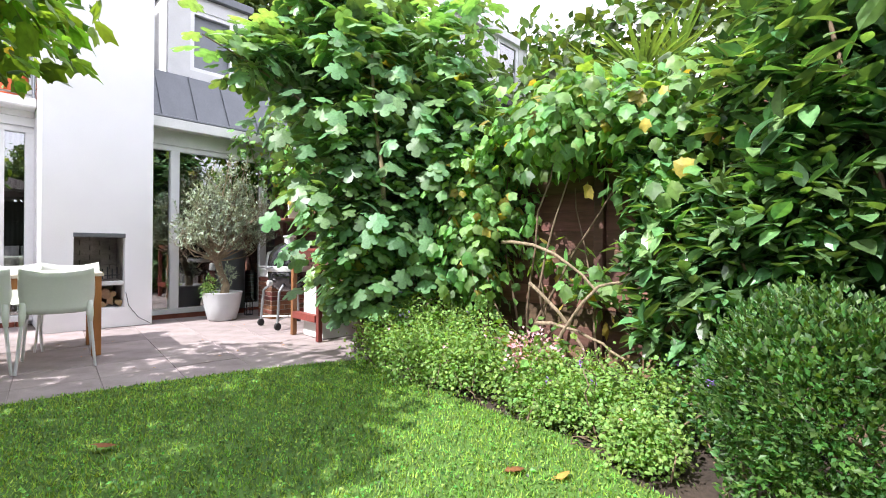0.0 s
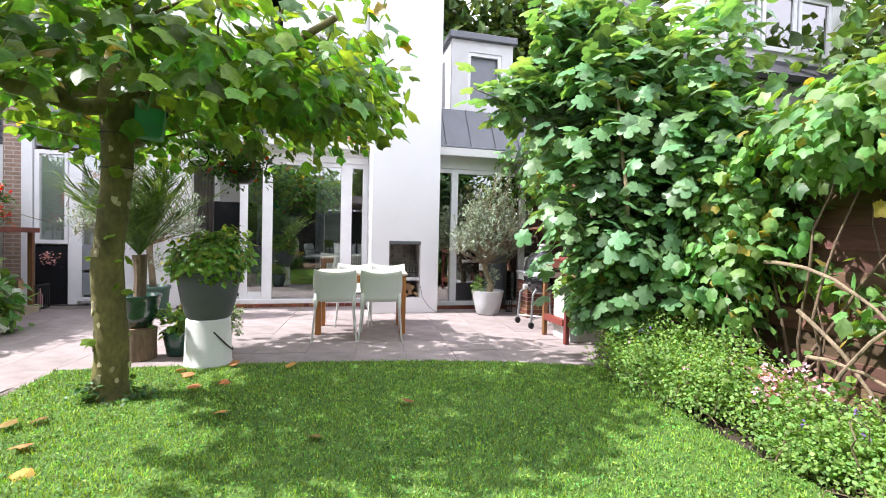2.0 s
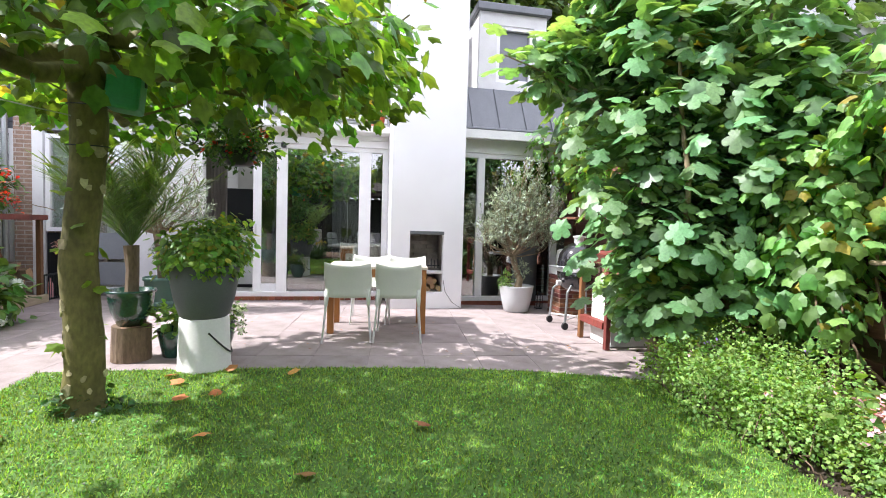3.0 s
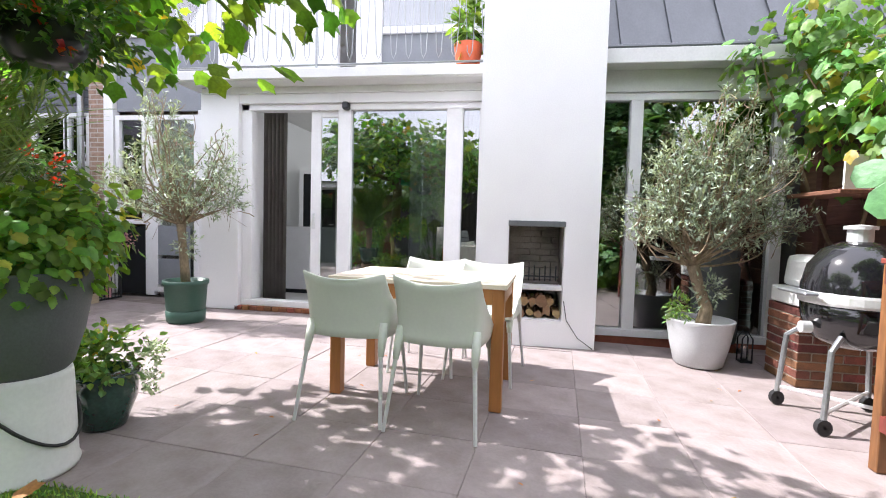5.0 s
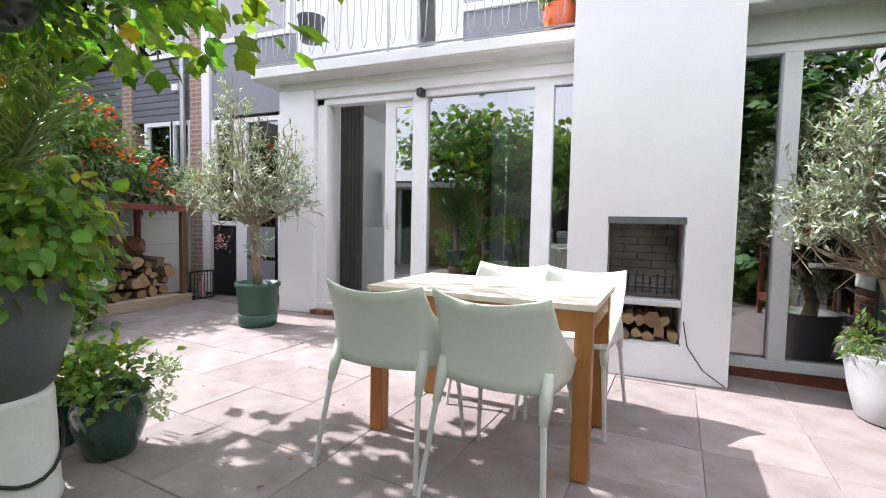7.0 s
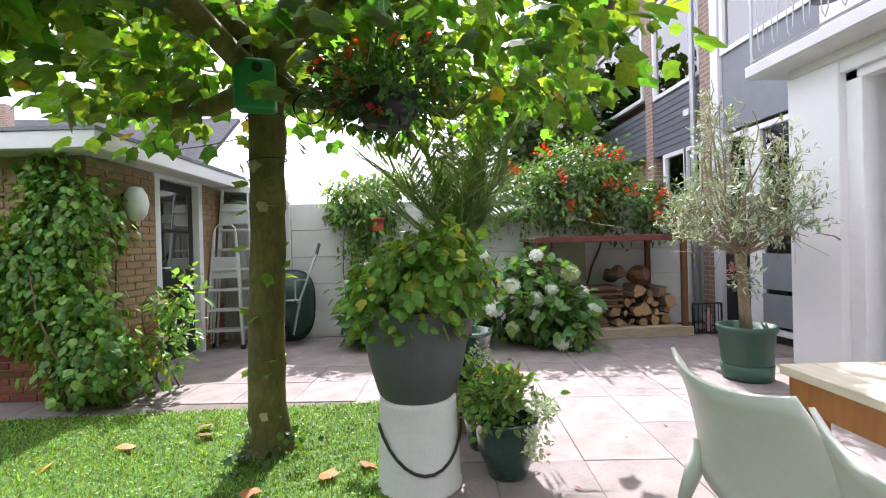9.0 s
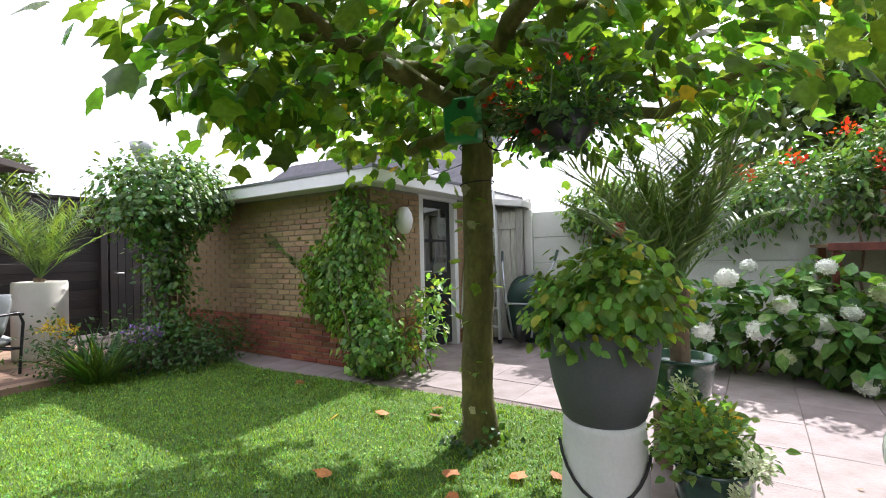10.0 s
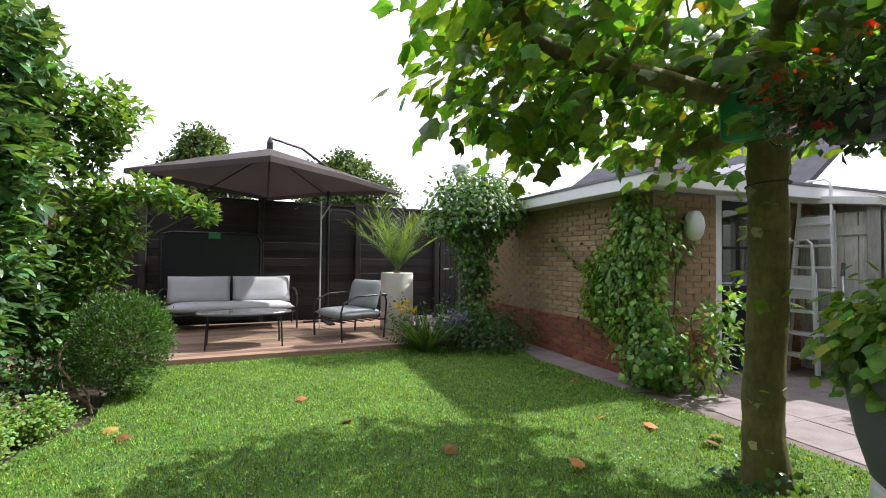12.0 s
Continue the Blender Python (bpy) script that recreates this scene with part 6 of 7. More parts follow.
def ladder(name, h, w0, w1, steps, plate, at, label):
    """A step ladder folded flat: tapering rails, flat treads, a back frame and a tool plate."""
    t = thing(name, label, "ladder", at)
    for sy in (-1, 1):
        part("front_rail", tube([(0, sy * w0, 0), (0, sy * w1, h)], .017, 6), "alu", t)
        part("back_rail", tube([(-.09, sy * (w0 - .02), 0), (-.04, sy * (w1 + .02), h - .25)], .013, 6), "alu", t)
        part("foot", box(-.025, .025, sy * w0 - .022, sy * w0 + .022, 0, .05, .004), "rubber", t, "black rubber foot")
    for k in range(steps):
        zz = .20 + k * .235
        w = w0 + (w1 - w0) * zz / h
        part("tread", box(-.06, .035, -w, w, zz, zz + .028, .004), "alu", t)
    zz = plate
    w = w0 + (w1 - w0) * zz / h - .015
    part("platform", box(.0, .014, -w, w, zz, zz + .25, .008), "alu", t, "flat grey platform plate")
    part("top_hoop", tube([(0, -w1, h - .02), (0, -w1 * .95, h + .05), (0, -w1 * .6, h + .09), (0, w1 * .6, h + .09), (0, w1 * .95, h + .05), (0, w1, h - .02)], .012, 8), "alu", t)
    return t


ladder("step_ladder", 2.02, .25, .14, 7, 1.46, pose(-4.66, -.41, 0, 0, -5, 0), "tall grey aluminium step ladder leaning on the lean-to door")
ladder("step_ladder", 1.36, .215, .12, 4, .82, pose(-4.52, -.47, 0, 0, -5, 0), "small grey aluminium step ladder in front of a taller one")

# ivy on the shed and the climber by the gate
ivy = shrub("shed_creeper", "green creeper climbing the shed corner", shed.matrix_basis @ pose(.10, -.05, 0), [(-.05, -.35, 1.0, .09, .55, .55), (-.06, -.1, 1.45, .10, .35, .4), (-.02, 0, .6, .15, .34, .45), (-.25, .02, 1.4, .3, .07, .4), (.0, .15, .3, .22, .30, .3), (-.05, -.55, .85, .07, .35, .4), (-.06, -.25, 1.72, .06, .12, .2)], 6200, LEAF_HEART, .068, "leaf_ivy", 131, 5, .012, 6, .06, .3, .35, .1, hang=.8)
shrub("variegated_shrub", "yellow-green shrub at the shed corner", shed.matrix_basis @ pose(-.25, .40, 0), [(0, 0, .5, .28, .22, .25), (-.05, .1, .75, .2, .2, .2), (.1, 0, .3, .28, .24, .25)], 420, LEAF_OVAL, .09, "leaf_vine", 132, 4, .008, 6, .05, .4)
shrub("arch_climber", "dense rounded climber at the gate beside the shed", pose(-2.12, -3.1, 0), [(0, 0, 1.98, .66, .58, .44), (.25, .0, 1.85, .52, .5, .45), (-.3, -.1, 1.95, .48, .5, .42), (.05, 0, 1.3, .26, .26, .5), (0, 0, .7, .22, .22, .5)], 6600, LEAF_HEART, .065, "leaf_creeper", 133, 6, .025, 7, .07, .55, .4, .1, hang=.6)
og = thing("ornamental_grass", "clump of long arching grass blades", "plant", pose(-1.35, -3.05, 0))
rng = np.random.default_rng(134)
a = rng.uniform(0, 6.28, 190)
p = np.stack([.08 * np.cos(a), .08 * np.sin(a), 0 * a], 1)
o = np.stack([np.cos(a) * rng.uniform(.1, .9, 190), np.sin(a) * rng.uniform(.1, .9, 190), np.ones(190)], 1)
part("blades", leaf_mesh("blades", scattered(rng, blade(.022, 4, .1, .35), p, o, .55, .12)), "leaf_box", og)
for k, (x, y, m, l) in enumerate([(-1.2, -3.4, "fl_yellow", "clump of tall yellow border flowers"), (-1.75, -2.95, "fl_violet", "clump of violet-blue border flowers")]):
    b = shrub("flower_clump", l, pose(x, y, 0), [(0, 0, .28, .22, .22, .25)], 420, LEAF_TINY, .06, "leaf_dark", 140 + k, 4, .006, category="plant")
    crown_of("flower_spray", np.random.default_rng(150 + k), [(0, 0, .55 - .12 * k, .2, .2, .08)], 200, PETAL, .035, m, b, 7, .02, .4)
for k, (x, y, r, h) in enumerate([(-2.1, -2.75, .36, .5), (-2.5, -2.9, .35, .35), (-2.6, -3.4, .35, .4), (-1.9, -3.3, .3, .5), (2.5, -2.75, .35, .5), (2.85, -2.6, .4, .9), (2.2, -3.0, .3, .4), (2.6, -1.75, .28, .4)]):
    b = shrub("border_plant", "low dark leafy plant in the corner bed", pose(x, y, 0), [(0, 0, h * .5, r, r, h * .5)], 700, LEAF_ROUND, .05, "leaf_dark", 160 + k, 4, .006, category="plant")
    b["group"] = "border plants"
crown_of("flower_spray", np.random.default_rng(171), [(0, 0, .4, .26, .26, .08)], 70, PETAL, .032, "fl_violet", b, 4, .012, .5)

# ---- deck furniture ----
DZ = .072


def tubeframe(name, pts, parent, r=.014):
    return part(name, tube(pts, r, 8), "black", parent)


def pillow(w, d, h, puff=.5, n=12):
    """A stuffed cushion, thick in the middle, with pinched corners and a soft seam."""
    bm = bmesh.new()
    grid = {}
    for s_ in (1, -1):
        for i in range(n + 1):
            for j in range(n + 1):
                u, v = 2 * i / n - 1, 2 * j / n - 1
                rim = max(abs(u), abs(v)) == 1
                if rim and s_ < 0:
                    grid[i, j, s_] = grid[i, j, 1]
                    continue
                pull = 1 - .05 * (1 - abs(u * v)) * (abs(u) ** 4 + abs(v) ** 4) / 2
                z = 0 if rim else s_ * h / 2 * ((1 - u ** 4) * (1 - v ** 4)) ** puff * (1 + .10 * noise.noise(Vector((u * 2 + w * 7, v * 2, s_ * 3))))
                grid[i, j, s_] = bm.verts.new((u * w / 2 * pull, v * d / 2 * pull, z))
    for s_ in (1, -1):
        for i in range(n):
            for j in range(n):
                q = [grid[i, j, s_], grid[i + 1, j, s_], grid[i + 1, j + 1, s_], grid[i, j + 1, s_]]
                bm.faces.new(q if s_ > 0 else q[::-1])
    return bm


def lounge(w, at, label, name, cushions):
    """A low lounge seat, facing +y, with a dark tube frame and pale cushions."""
    t = thing(name, label, "sofa" if cushions > 1 else "armchair", at)
    for sx in (-1, 1):
        x = sx * w / 2
        tubeframe("arm", [(x, -.36, .0), (x, -.40, .52), (x, -.36, .62), (x, .10, .60), (x, .30, .52), (x, .34, .40), (x, .32, 0)], t)
    for y in (-.36, .30):
        tubeframe("cross_rail", [(-w / 2, y, .26), (w / 2, y, .26)], t)
    tubeframe("back_rail", [(-w / 2, -.40, .60), (w / 2, -.40, .60)], t)
    part("seat_cushion", turned(pillow(w - .06, .70, .15, .28), pose(0, -.01, .345)), "cushion" if cushions > 1 else "cushion_d", t, smooth=True)
    for k in range(cushions):
        a = -w / 2 + .05 + k * (w - .08) / cushions
        b = a + (w - .08) / cushions - .03
        part("back_cushion", turned(pillow(b - a, .44, .20, .45), pose((a + b) / 2, -.27, .60, 104, 0, 2 - 4 * (k % 2))), "cushion" if cushions > 1 else "cushion_d", t, smooth=True)
    for k in range(5):
        y = -.30 + k * .145
        part("slat", box(-w / 2, w / 2, y - .02, y + .02, .252, .266), "black", t)
    return t


lounge(1.95, pose(.95, -5.62, DZ, 0, 0, 0), "dark tube-framed lounge sofa with pale grey cushions", "lounge_sofa", 2)
lounge(.78, pose(-.60, -4.2, DZ, 0, 0, -72), "dark tube-framed armchair with grey cushions", "lounge_chair", 1)
lounge(.78, pose(2.35, -4.6, DZ, 0, 0, 75), "dark tube-framed armchair with pale cushions", "lounge_chair", 1)
ct = thing("coffee_table", "oval dark grey coffee table on thin black legs", "table", pose(.78, -3.95, DZ, 0, 0, 0))
part("top", lathe([(.001, .41), (.5, .41), (.51, .42), (.51, .43), (.5, .44), (.001, .44)], 40), "tablestone", ct, smooth=False, at=Matrix.Diagonal((1.12, .62, 1, 1)))
for sx, sy in ((-1, -1), (-1, 1), (1, -1), (1, 1)):
    part("leg", tube([(sx * .42, sy * .2, .41), (sx * .44, sy * .21, 0)], .011, 6), "black", ct)
cyl = thing("tall_planter", "tall cream cylindrical planter with a feather palm on the deck", "planter", pose(-1.52, -4.72, DZ))
part("body", lathe([(.001, 0), (.245, 0), (.262, .02), (.262, .88), (.25, .905), (.23, .905), (.225, .84), (.001, .84)], 36), "pot_cream", cyl, smooth=True)
palm(np.random.default_rng(180), cyl, 22, 1.25, .84, .26, .10)
um = thing("cantilever_parasol", "large grey cantilever parasol over the lounge", "parasol", pose(.45, -5.0, DZ))
corners = [(1.88, -.14), (.12, 1.95), (-2.0, .12), (-.1, -1.95)]
bm = bmesh.new()
apex = bm.verts.new((0, 0, 2.79))
ring = []
for k in range(4):
    (ax, ay), (bx, by) = corners[k], corners[(k + 1) % 4]
    ring.append((ax, ay, 2.34 if k == 0 else 2.28))
    ring.append(((ax + bx) / 2 * .97, (ay + by) / 2 * .97, 2.31))
top_v = [bm.verts.new(p) for p in ring]
hem_v = [bm.verts.new((p[0], p[1], p[2] - .07)) for p in ring]
mid_v = [bm.verts.new((p[0] * .5, p[1] * .5, (p[2] + 2.84) / 2 - .015)) for p in ring]
for k in range(8):
    n1 = (k + 1) % 8
    bm.faces.new((apex, mid_v[k], mid_v[n1]))
    bm.faces.new((mid_v[k], top_v[k], top_v[n1], mid_v[n1]))
    bm.faces.new((top_v[k], hem_v[k], hem_v[n1], top_v[n1]))
bmesh.ops.solidify(bm, geom=bm.faces[:], thickness=.004)
can = part("canopy", bm, "canvas", um, "taupe grey canvas canopy")
for x, y, z in ring:
    part("rib", tube([(0, 0, 2.72), (x * .98, y * .98, z - .05)], .012, 5), "black", can)
part("hub", lathe([(.001, 2.62), (.05, 2.62), (.05, 2.88), (.02, 2.96), (.001, 2.96)], 12), "black", um)
part("arm", tube([(0, 0, 2.96), (-.5, -.25, 2.90), (-1.0, -.6, 2.68), (-1.05, -.85, 2.45)], .022, 8), "black", um)
part("pole", tube([(-1.05, -.85, -.05), (-1.05, -.85, 2.5)], .03, 10), "black", um)
part("base_plate", merged(box(-1.45, -.65, -.9, -.8, -.03, .03), box(-1.1, -1.0, -1.15, -.35, -.03, .03)), "black", um)
lp = thing("string_light_pole", "slim steel pole with a forked bracket on the deck", "pole", pose(-.35, -5.1, DZ))
part("pole", tube([(0, 0, -.03), (0, 0, 2.05)], .012, 6), "alu", lp)
part("bracket", tube([(0, 0, 1.75), (-.16, 0, 2.02)], .012, 6), "alu", lp)
fw = thing("fence_frame", "dark rounded metal frame with a small green sign before the fence", "frame", pose(1.25, -6.18, DZ))
part("frame", tube([(-.75, 0, -.02), (-.75, 0, 1.40), (-.70, 0, 1.50), (-.6, 0, 1.53), (.6, 0, 1.53), (.70, 0, 1.50), (.75, 0, 1.40), (.75, 0, -.02)], .02, 8), "black", fw)
part("screen", box(-.74, .74, -.01, .0, .05, 1.50), "black", fw)
part("sign", box(-.12, .06, .02, .03, 1.43, 1.54, .005), "birdgreen", fw, "small green sign")
gl = thing("garden_lantern", "glass garden lantern on a pole above the climber", "lamp", pose(-2.05, -3.5, 0))
part("pole", tube([(0, 0, 0), (0, 0, 2.35)], .02, 8), "steel", gl)
part("globe", lathe([(.001, 2.33), (.06, 2.34), (.12, 2.50), (.13, 2.56), (.10, 2.57), (.001, 2.58)], 18), "pot_w", gl, smooth=True)

# ---- barbecue corner ----
kb = thing("kamado_barbecue", "black ceramic kamado barbecue on a steel wheeled stand", "barbecue", pose(2.66, 3.05, 0) @ Matrix.Diagonal((.85, .85, .98, 1)))
part("base", lathe([(.001, .46), (.17, .46), (.245, .51), (.29, .61), (.30, .72), (.001, .72)], 28), "kamado", kb, smooth=True)
part("lid", lathe([(.30, .735), (.30, .80), (.27, .92), (.20, 1.01), (.10, 1.06), (.08, 1.06), (.001, 1.06)], 28), "kamado", kb, smooth=True)
part("band", lathe([(.306, .70), (.312, .715), (.312, .755), (.306, .77)], 28), "alu", kb, "steel band")
part("chimney_cap", lathe([(.07, 1.05), (.07, 1.13), (.09, 1.13), (.09, 1.15), (.001, 1.16)], 16), "alu", kb)
part("hinge_knob", lathe([(.001, -.04), (.035, -.03), (.035, .03), (.001, .04)], 12), "alu", kb, at=pose(-.32, -.05, .56, 0, 90, 0))
for sx in (-1, 1):
    for sy in (-1, 1):
        lg = part("leg", tube([(sx * .19, sy * .19, .53), (sx * .27, sy * .24, .46), (sx * .30, sy * .26, .08)], .018, 8), "steel", kb)
        part("castor", lathe([(.01, -.02), (.045, -.02), (.045, .02), (.01, .02)], 14), "rubber", lg, "black castor wheel", at=pose(sx * .30, sy * .26, .045, 90, 0, 0))
part("cross_bar", merged(tube([(-.3, -.26, .12), (.3, .26, .12)], .012, 6), tube([(-.3, .26, .12), (.3, -.26, .12)], .012, 6)), "alu", kb)
part("side_shelf", box(-.40, -.31, -.16, .16, .75, .77, .008), "steel", kb, "narrow steel side shelf")
bench = thing("red_wood_frame", "red-stained timber frame of a work bench with white boards", "bench", pose(2.75, 2.2, 0))
for x in (-.33, .25):
    for y in (-.27, .27):
        part("post", box(x - .026, x + .026, y - .026, y + .026, 0, .95, .004), "redwood", bench)
for b_ in (box(-.365, -.295, -.27, .27, .86, .95), box(-.365, -.295, -.235, .235, .20, .27), box(-.292, .25, -.29, -.25, .86, .95)):
    part("rail", b_, "redwood", bench)
part("white_board", box(-.25, .2, -.2, .2, .0, .55, .01), "bucket", bench, "white panel below the frame")
part("top", box(-.36, .30, -.31, .31, .95, .975, .004), "redwood", bench)
brk = thing("brick_pier", "low red brick pier in the barbecue corner", "pier", pose(3.02, 3.85, 0))
for c in range(9):
    for k in range(4):
        a_, b_ = max(-.30, -.30 + k * .2 - (.1 if c % 2 else 0)), min(.30, -.109 + k * .2 - (.1 if c % 2 else 0))
        if b_ - a_ > .04:
            part("brick", box(a_, b_, -.2, .2, c * .0625, c * .0625 + .053, .004), "brick_d", brk)
part("mortar_core", box(-.294, .294, -.194, .194, 0, .55), "mortar", brk)
tray = thing("white_stone_tray", "white square stone block on the brick pier", "planter", pose(3.02, 3.85, .562))
part("body", box(-.3, .15, -.22, .18, 0, .12, .01), "bucket", tray)
part("cover", turned(box(-.25, .15, -.18, .18, .12, .36, .05, 2), Matrix.Shear("XY", 4, (.12, 0))), "bucket", tray, "draped white cover")
ws = thing("wall_shelf", "rough wooden shelf with clutter above the barbecue", "shelf", pose(3.2, 3.85, 1.35))
part("board", box(-.35, .16, -.3, .3, 0, .03, .004), "rawwood", ws)
part("bracket", box(.1, .16, -.02, .02, -.2, 0), "rawwood", ws)
part("frame", box(-.15, .12, -.02, .0, .03, .3), "bucket", ws, "white framed plate")
shrub("eave_vine", "grape vine hanging from the eave above the barbecue", pose(3.25, 4.0, 0), [(-.1, .2, 2.2, .4, .5, .45), (-.3, .3, 2.5, .5, .3, .25), (0, -.3, 1.9, .3, .5, .4), (-.05, -.9, 2.2, .35, .5, .4), (-.2, 0, 2.75, .4, .5, .25)], 1100, LEAF_VINE, .12, "leaf_vine", 201, 4, .02, 6, .09, .4, .4, .1, hang=.7)
dk = thing("drum_barbecue", "dark metal drum stove behind the olive tree", "stove", pose(2.62, 4.78, 0))
part("drum", lathe([(.001, .05), (.19, .05), (.20, .1), (.20, .75), (.17, .80), (.16, .98), (.001, 1.0)], 24), "pot_g", dk, smooth=True)
for k in range(3):
    part("foot", tube([(.14 * math.cos(k * 2.1), .14 * math.sin(k * 2.1), 0), (.14 * math.cos(k * 2.1), .14 * math.sin(k * 2.1), .06)], .015, 6), "black", dk)

# ---- far trees ----


def far_tree(name, at, lobes, n, size, seed, label="broad leafy tree beyond the gardens", trunk=.2):
    rng = np.random.default_rng(seed)
    t = thing(name, label, "tree", at)
    part("trunk", tube([(0, 0, -.05), (.1, 0, lobes[0][2] * .5), (0, .1, lobes[0][2])], [trunk, trunk * .8, trunk * .5], 8), "bark", t)
    for k in range(5):
        l = lobes[k % len(lobes)]
        _, b = limb((0, 0, lobes[0][2] * .5), l[:3], trunk * .5, trunk * .15, .3, rng, 6)
        part("limb", b, "bark", t)
    crown_of("crown", rng, lobes, n, LEAF_ROUND, size * 1.35, "leaf_far", t, 9, size * 1.4, .45, .7, .1)
    return t


far_tree("background_tree", pose(4.5, 14, 0), [(0, 0, 8, 4, 3, 3.5), (-3, 0, 8.5, 3, 3, 3), (3.5, 0, 7.5, 3, 3, 3.2), (0, 0, 5, 4, 2, 2)], 13000, .30, 301)
far_tree("background_tree", pose(12, 10, 0), [(0, 0, 6.5, 3.5, 3, 3), (3, -3, 6, 3, 3, 3), (-2, 2, 7, 3, 3, 3.5), (0, 0, 4, 4, 3, 2)], 12000, .28, 302)
far_tree("background_tree", pose(12.5, 1, 0), [(0, 0, 5.0, 3, 3.5, 2.6), (0, -4, 4.5, 3, 3, 2.4), (0, 3, 4.2, 3, 3, 2.4)], 10000, .26, 303)
far_tree("background_tree", pose(1.8, -14, 0), [(0, 0, 4.3, .75, .8, .75), (.5, 0, 3.7, .8, .8, .7), (-.6, 0, 3.6, .7, .8, .6), (.2, 0, 4.8, .4, .5, .4)], 9000, .10, 304)
far_tree("background_tree", pose(-2.7, -13.5, 0), [(0, 0, 3.8, 1.0, 1.1, .9), (.9, 0, 3.5, .9, 1.1, .9), (-1.0, 0, 3.3, .9, 1.0, .8), (.2, 0, 4.4, .5, .6, .4)], 9000, .10, 305)
far_tree("background_tree", pose(-8.5, 4.6, 0), [(0, 0, 3.8, 1.2, 1.2, 1.3), (0, -1, 3.0, 1.2, 1.3, 1.2)], 3200, .15, 306)
fp_ = thing("fan_palm", "fan palm rising behind the side fence", "palm", pose(5.9, -.15, 0))
part("trunk", tube([(0, 0, -.05), (0, 0, 2.75)], [.13, .11], 10), "bark", fp_)
rng = np.random.default_rng(310)
for k in range(12):
    az, el = k * 2.4, rng.uniform(-.1, 1.1)
    d = Vector((math.cos(az) * math.cos(el), math.sin(az) * math.cos(el), math.sin(el)))
    c = Vector((0, 0, 2.75)) + d * .6
    s1 = d.cross(Vector((0, 0, 1))).normalized()
    P = np.tile(np.array(c), (22, 1))
    O = np.array([d * math.cos(b) + s1 * math.sin(b) for b in np.linspace(-1.5, 1.5, 22)])
    f = part("stalk", tube([(0, 0, 2.7), c], .012, 5), "leaf_palm", fp_)
    part("fan", leaf_mesh("fan", scattered(rng, blade(.035, 2, .1, .1), P, O, .8, .03)), "leaf_palm", f)

# ---- fallen leaves ----
leaf_me = leaf_mesh("leaf", (LEAF_PLANE[0] * .11, LEAF_PLANE[1]))
rng = np.random.default_rng(320)
for x, y in [(.36, .33), (-1.27, 1.26), (-1.9, .5), (-2.05, .35), (-.55, 1.35), (-1.0, 1.5), (-.25, -.1), (.1, -.9), (-1.6, -.2), (-.9, .4), (-1.2, .9), (1.55, -1.2), (1.7, -1.35), (-1.0, 1.1), (-1.75, .1), (-2.2, -1.2), (.4, -1.6), (-1.45, 1.42)]:
    f = part("fallen_leaf", leaf_me, "leaf_dry", at=pose(x, y, .035, rng.uniform(-25, 25), rng.uniform(-25, 25), rng.uniform(0, 360)))
    tagged(f, "dry orange-brown plane leaf fallen on the lawn", "leaf", group="fallen leaves")

# ---- paving slabs ----
slabs = thing("paving", "pinkish concrete paving slabs of the patio and path", "paving", kind="structure")
SX, SY = .497, .470
slab_me = []
for k in range(6):
    b = box(.0012, SX - .0012, .0012, SY - .0012, -.042, 0, .003)
    for v in b.verts:
        v.co.x += rng.normal(0, .0008)
        v.co.y += rng.normal(0, .0008)
    me = bpy.data.meshes.new("slab")
    b.to_mesh(me)
    b.free()
    me.materials.append(M["slab"])
    slab_me.append(me)
rng = np.random.default_rng(330)
lay = pose(1.135, 2.80, -.004, 0, 0, -5.5)
for j in range(-10, 8):
    for i in range(-15, 6):
        c = lay @ Vector(((i + .5) * SX, (j + .5) * SY, 0))
        if not (-5.1 < c.x < 3.25 and -1.0 < c.y < 5.35):
            continue
        if c.x > -2.55 and c.y < max(1.0, lawn_edge(max(-2.4, c.x)) - .22):
            continue
        if c.x > .45 and c.y > 4.75:
            continue
        part("slab", slab_me[(i * 7 + j * 3) % 6], "slab", slabs, at=lay @ pose(i * SX, j * SY, rng.normal(0, .0012), rng.normal(0, .1), rng.normal(0, .1), 0))
kerb = thing("lawn_kerb", "narrow concrete edging strip beside the shed", "kerb", kind="structure")
for k in range(6):
    part("slab", box(-2.98 + .0, -2.44, -1.15 - k * .5, -.66 - k * .5, -.05, 0.0, .004), "slab", kerb)

# ---- small things ----
cable = part("power_cable", tube([(1.19, 4.29, .42), (1.22, 4.285, .25), (1.32, 4.28, .10), (1.45, 4.27, .012)], .0035, 6), "rubber")
tagged(cable, "thin black cable down the chimney to the ground", "cable")
wire = part("string_light_wire", merged(*[tube(arc((3.3 - i * 1.25, -6.2, 2.2 - .02 * (i % 2)), (2.05 - i * 1.25, -6.2, 2.2), .10), .005, 5) for i in range(5)]), "rubber")
tagged(wire, "sagging black light cable along the fence top", "cable")
rng = np.random.default_rng(400)
for i in range(10):
    b = part("light_bulb", lathe([(.001, -.05), (.022, -.035), (.028, -.015), (.016, .01), (.012, .03), (.001, .03)], 10), "clearglass", at=pose(3.0 - i * .62, -6.2, 2.09 + .02 * (i % 2)))
    tagged(b, "small clear bulb on the fence light cable", "bulb", group="string lights")
line = part("clothes_line", tube(arc((-2.9, -.3, 1.95), (-1.74, .84, 1.78), .02), .004, 5), "steel")
tagged(line, "thin wire from the shed to the tree", "wire")
bits = bpy.data.meshes.new("leaf")
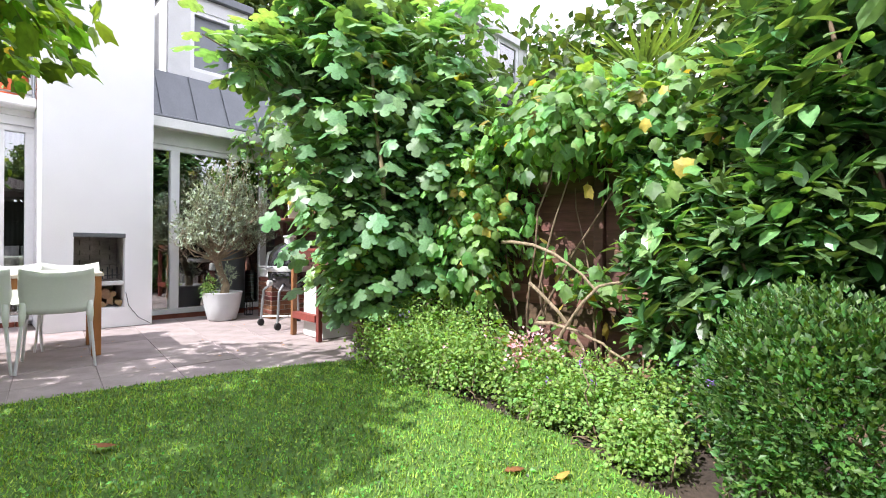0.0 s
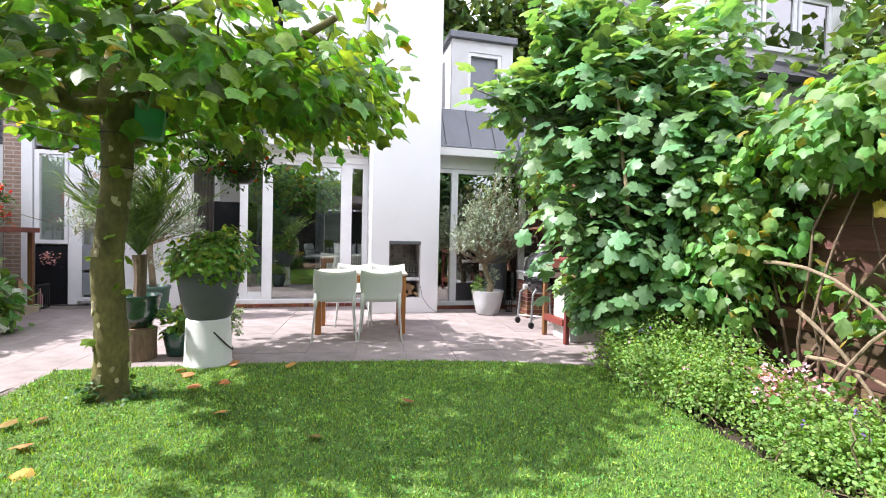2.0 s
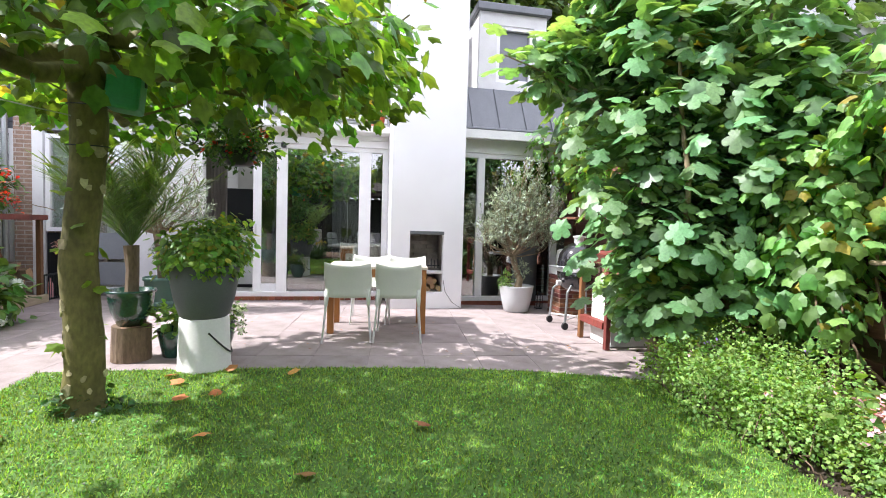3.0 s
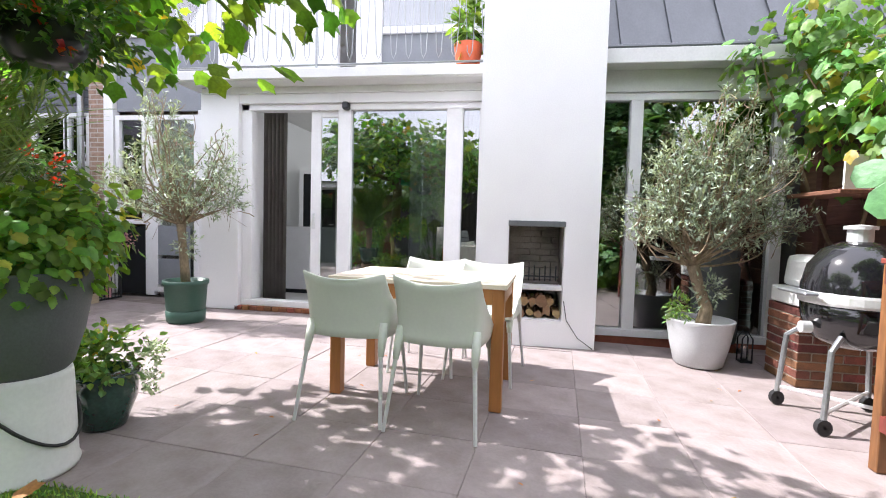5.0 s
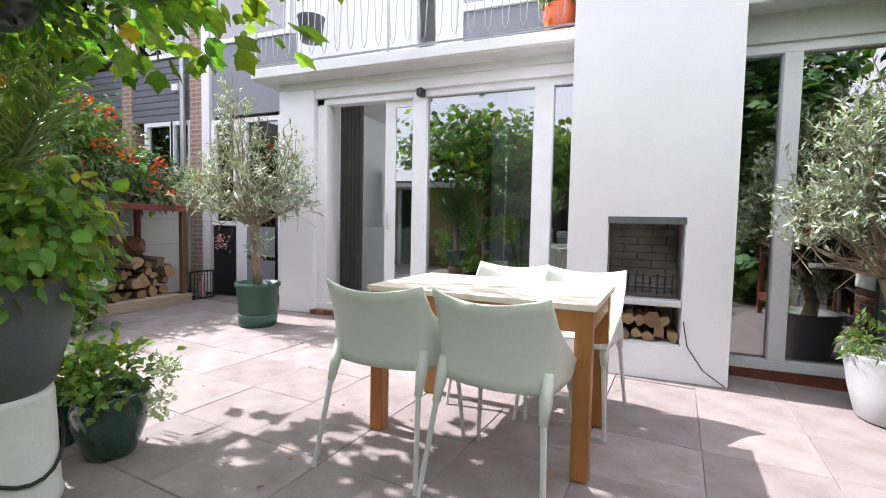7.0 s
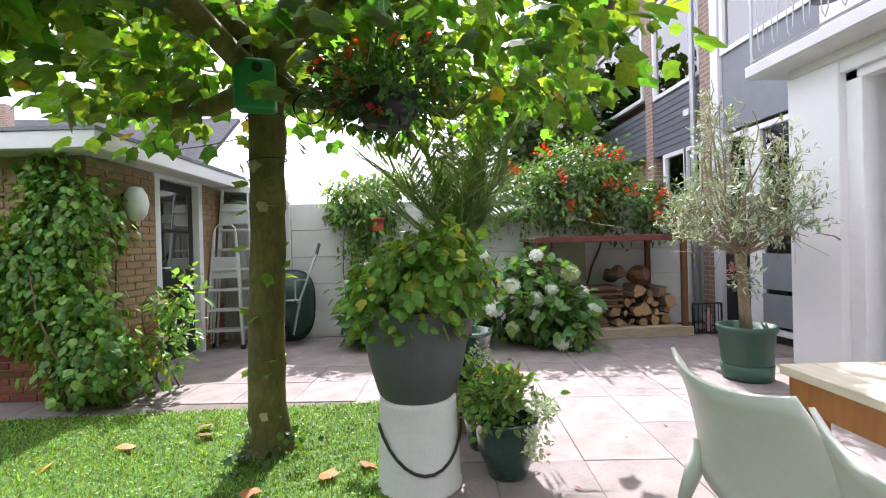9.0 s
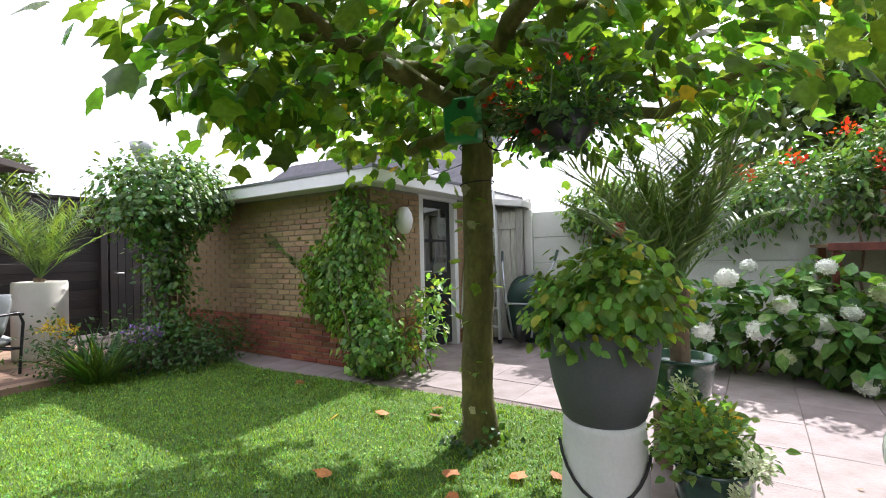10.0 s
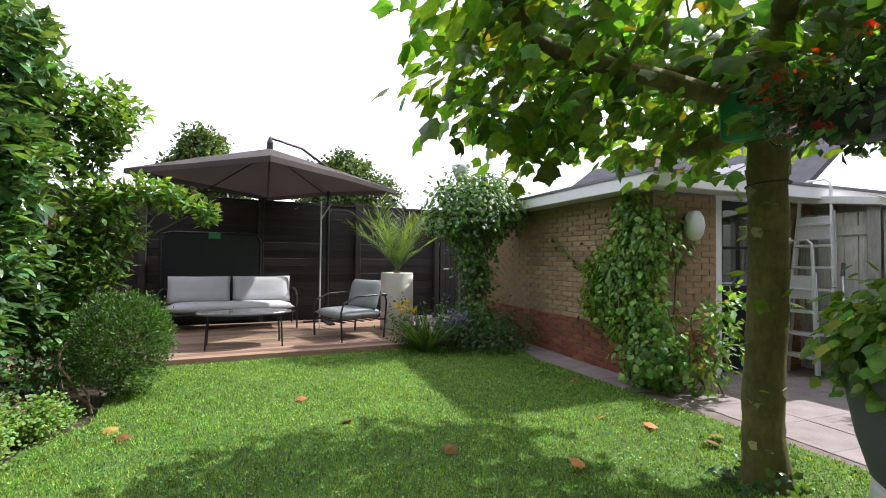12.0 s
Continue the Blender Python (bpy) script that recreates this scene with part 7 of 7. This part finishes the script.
bits.from_pydata((LEAF_OVAL[0] * .035).tolist(), [], LEAF_OVAL[1])
for x, y in zip(rng.uniform(-2.2, 2.4, 34), rng.uniform(1.9, 4.1, 34)):
    f = part("leaf_litter", bits, "leaf_dry", at=pose(x, y, .004, rng.uniform(-15, 15), rng.uniform(-15, 15), rng.uniform(0, 360)))
    tagged(f, "small dry leaf lying on the paving", "leaf", group="leaf litter")
bs = thing("fabric_bag", "grey jar and small lantern beside the olive pot", "lantern", pose(2.62, 4.20, 0))
part("frame", merged(tube([(0, 0, 0), (0, 0, .2), (.04, 0, .26), (.08, 0, .2), (.08, 0, 0)], .006, 5), tube([(0, .08, 0), (0, .08, .2), (.04, .08, .26), (.08, .08, .2), (.08, .08, 0)], .006, 5), box(0, .08, 0, .08, 0, .02)), "black", bs)
part("jar", lathe([(.001, .02), (.03, .02), (.032, .14), (.001, .14)], 12), "clearglass", bs, at=pose(.04, .04, 0))
# creeper strands running along the brick wall
for k in range(5):
    pts = [shed.matrix_basis @ Vector((.012, -.9 - .12 * i - .02 * k, .9 + .10 * i * (1 - .12 * k) + .05 * k)) for i in range(7)]
    st = part("creeper_strand", tube(pts, .004, 5), "leaf_small", None)
    tagged(st, "thin creeper strand on the brick wall", "creeper")
    P_ = np.array([p + Vector((.02, 0, 0)) for p in pts])
    tagged(part("leaf", leaf_mesh("leaf", scattered(rng, LEAF_VINE, P_, np.tile([1.0, 0, 0], (len(P_), 1)), .05, .6, .6)), "leaf_small", st), kind="stuff")
# single large leaves at the near edges of the plane and fig crowns
leaf_a = leaf_mesh("leaf", (LEAF_PLANE[0] * .145, LEAF_PLANE[1]))
for k in range(130):
    a_ = rng.uniform(0, 6.28)
    r_ = rng.uniform(1.5, 2.05)
    if r_ * math.cos(a_) < -1.25:
        continue
    part("leaf", leaf_a, "leaf_single", tree, at=pose(r_ * math.cos(a_), r_ * math.sin(a_) * (1.1 if math.sin(a_) > 0 else .78), rng.uniform(1.86, 2.45), rng.uniform(-70, -10), rng.uniform(-25, 25), math.degrees(a_) - 90 + rng.uniform(-40, 40)))
leaf_b = leaf_mesh("leaf", (LEAF_FIG[0] * .21, LEAF_FIG[1]))
for k in range(130):
    z_ = rng.uniform(.6, 2.9)
    a_ = rng.uniform(2.5, 4.7)
    r_ = (1.12 - .12 * abs(z_ - 1.7)) * rng.uniform(.85, 1.05)
    if a_ < 3.3 and z_ < 2.0:
        continue
    part("leaf", leaf_b, "leaf_fig_single", fig, at=pose(-.1 + r_ * math.cos(a_), .1 + r_ * math.sin(a_), z_, rng.uniform(-75, -15), rng.uniform(-25, 25), math.degrees(a_) - 90 + rng.uniform(-40, 40)))
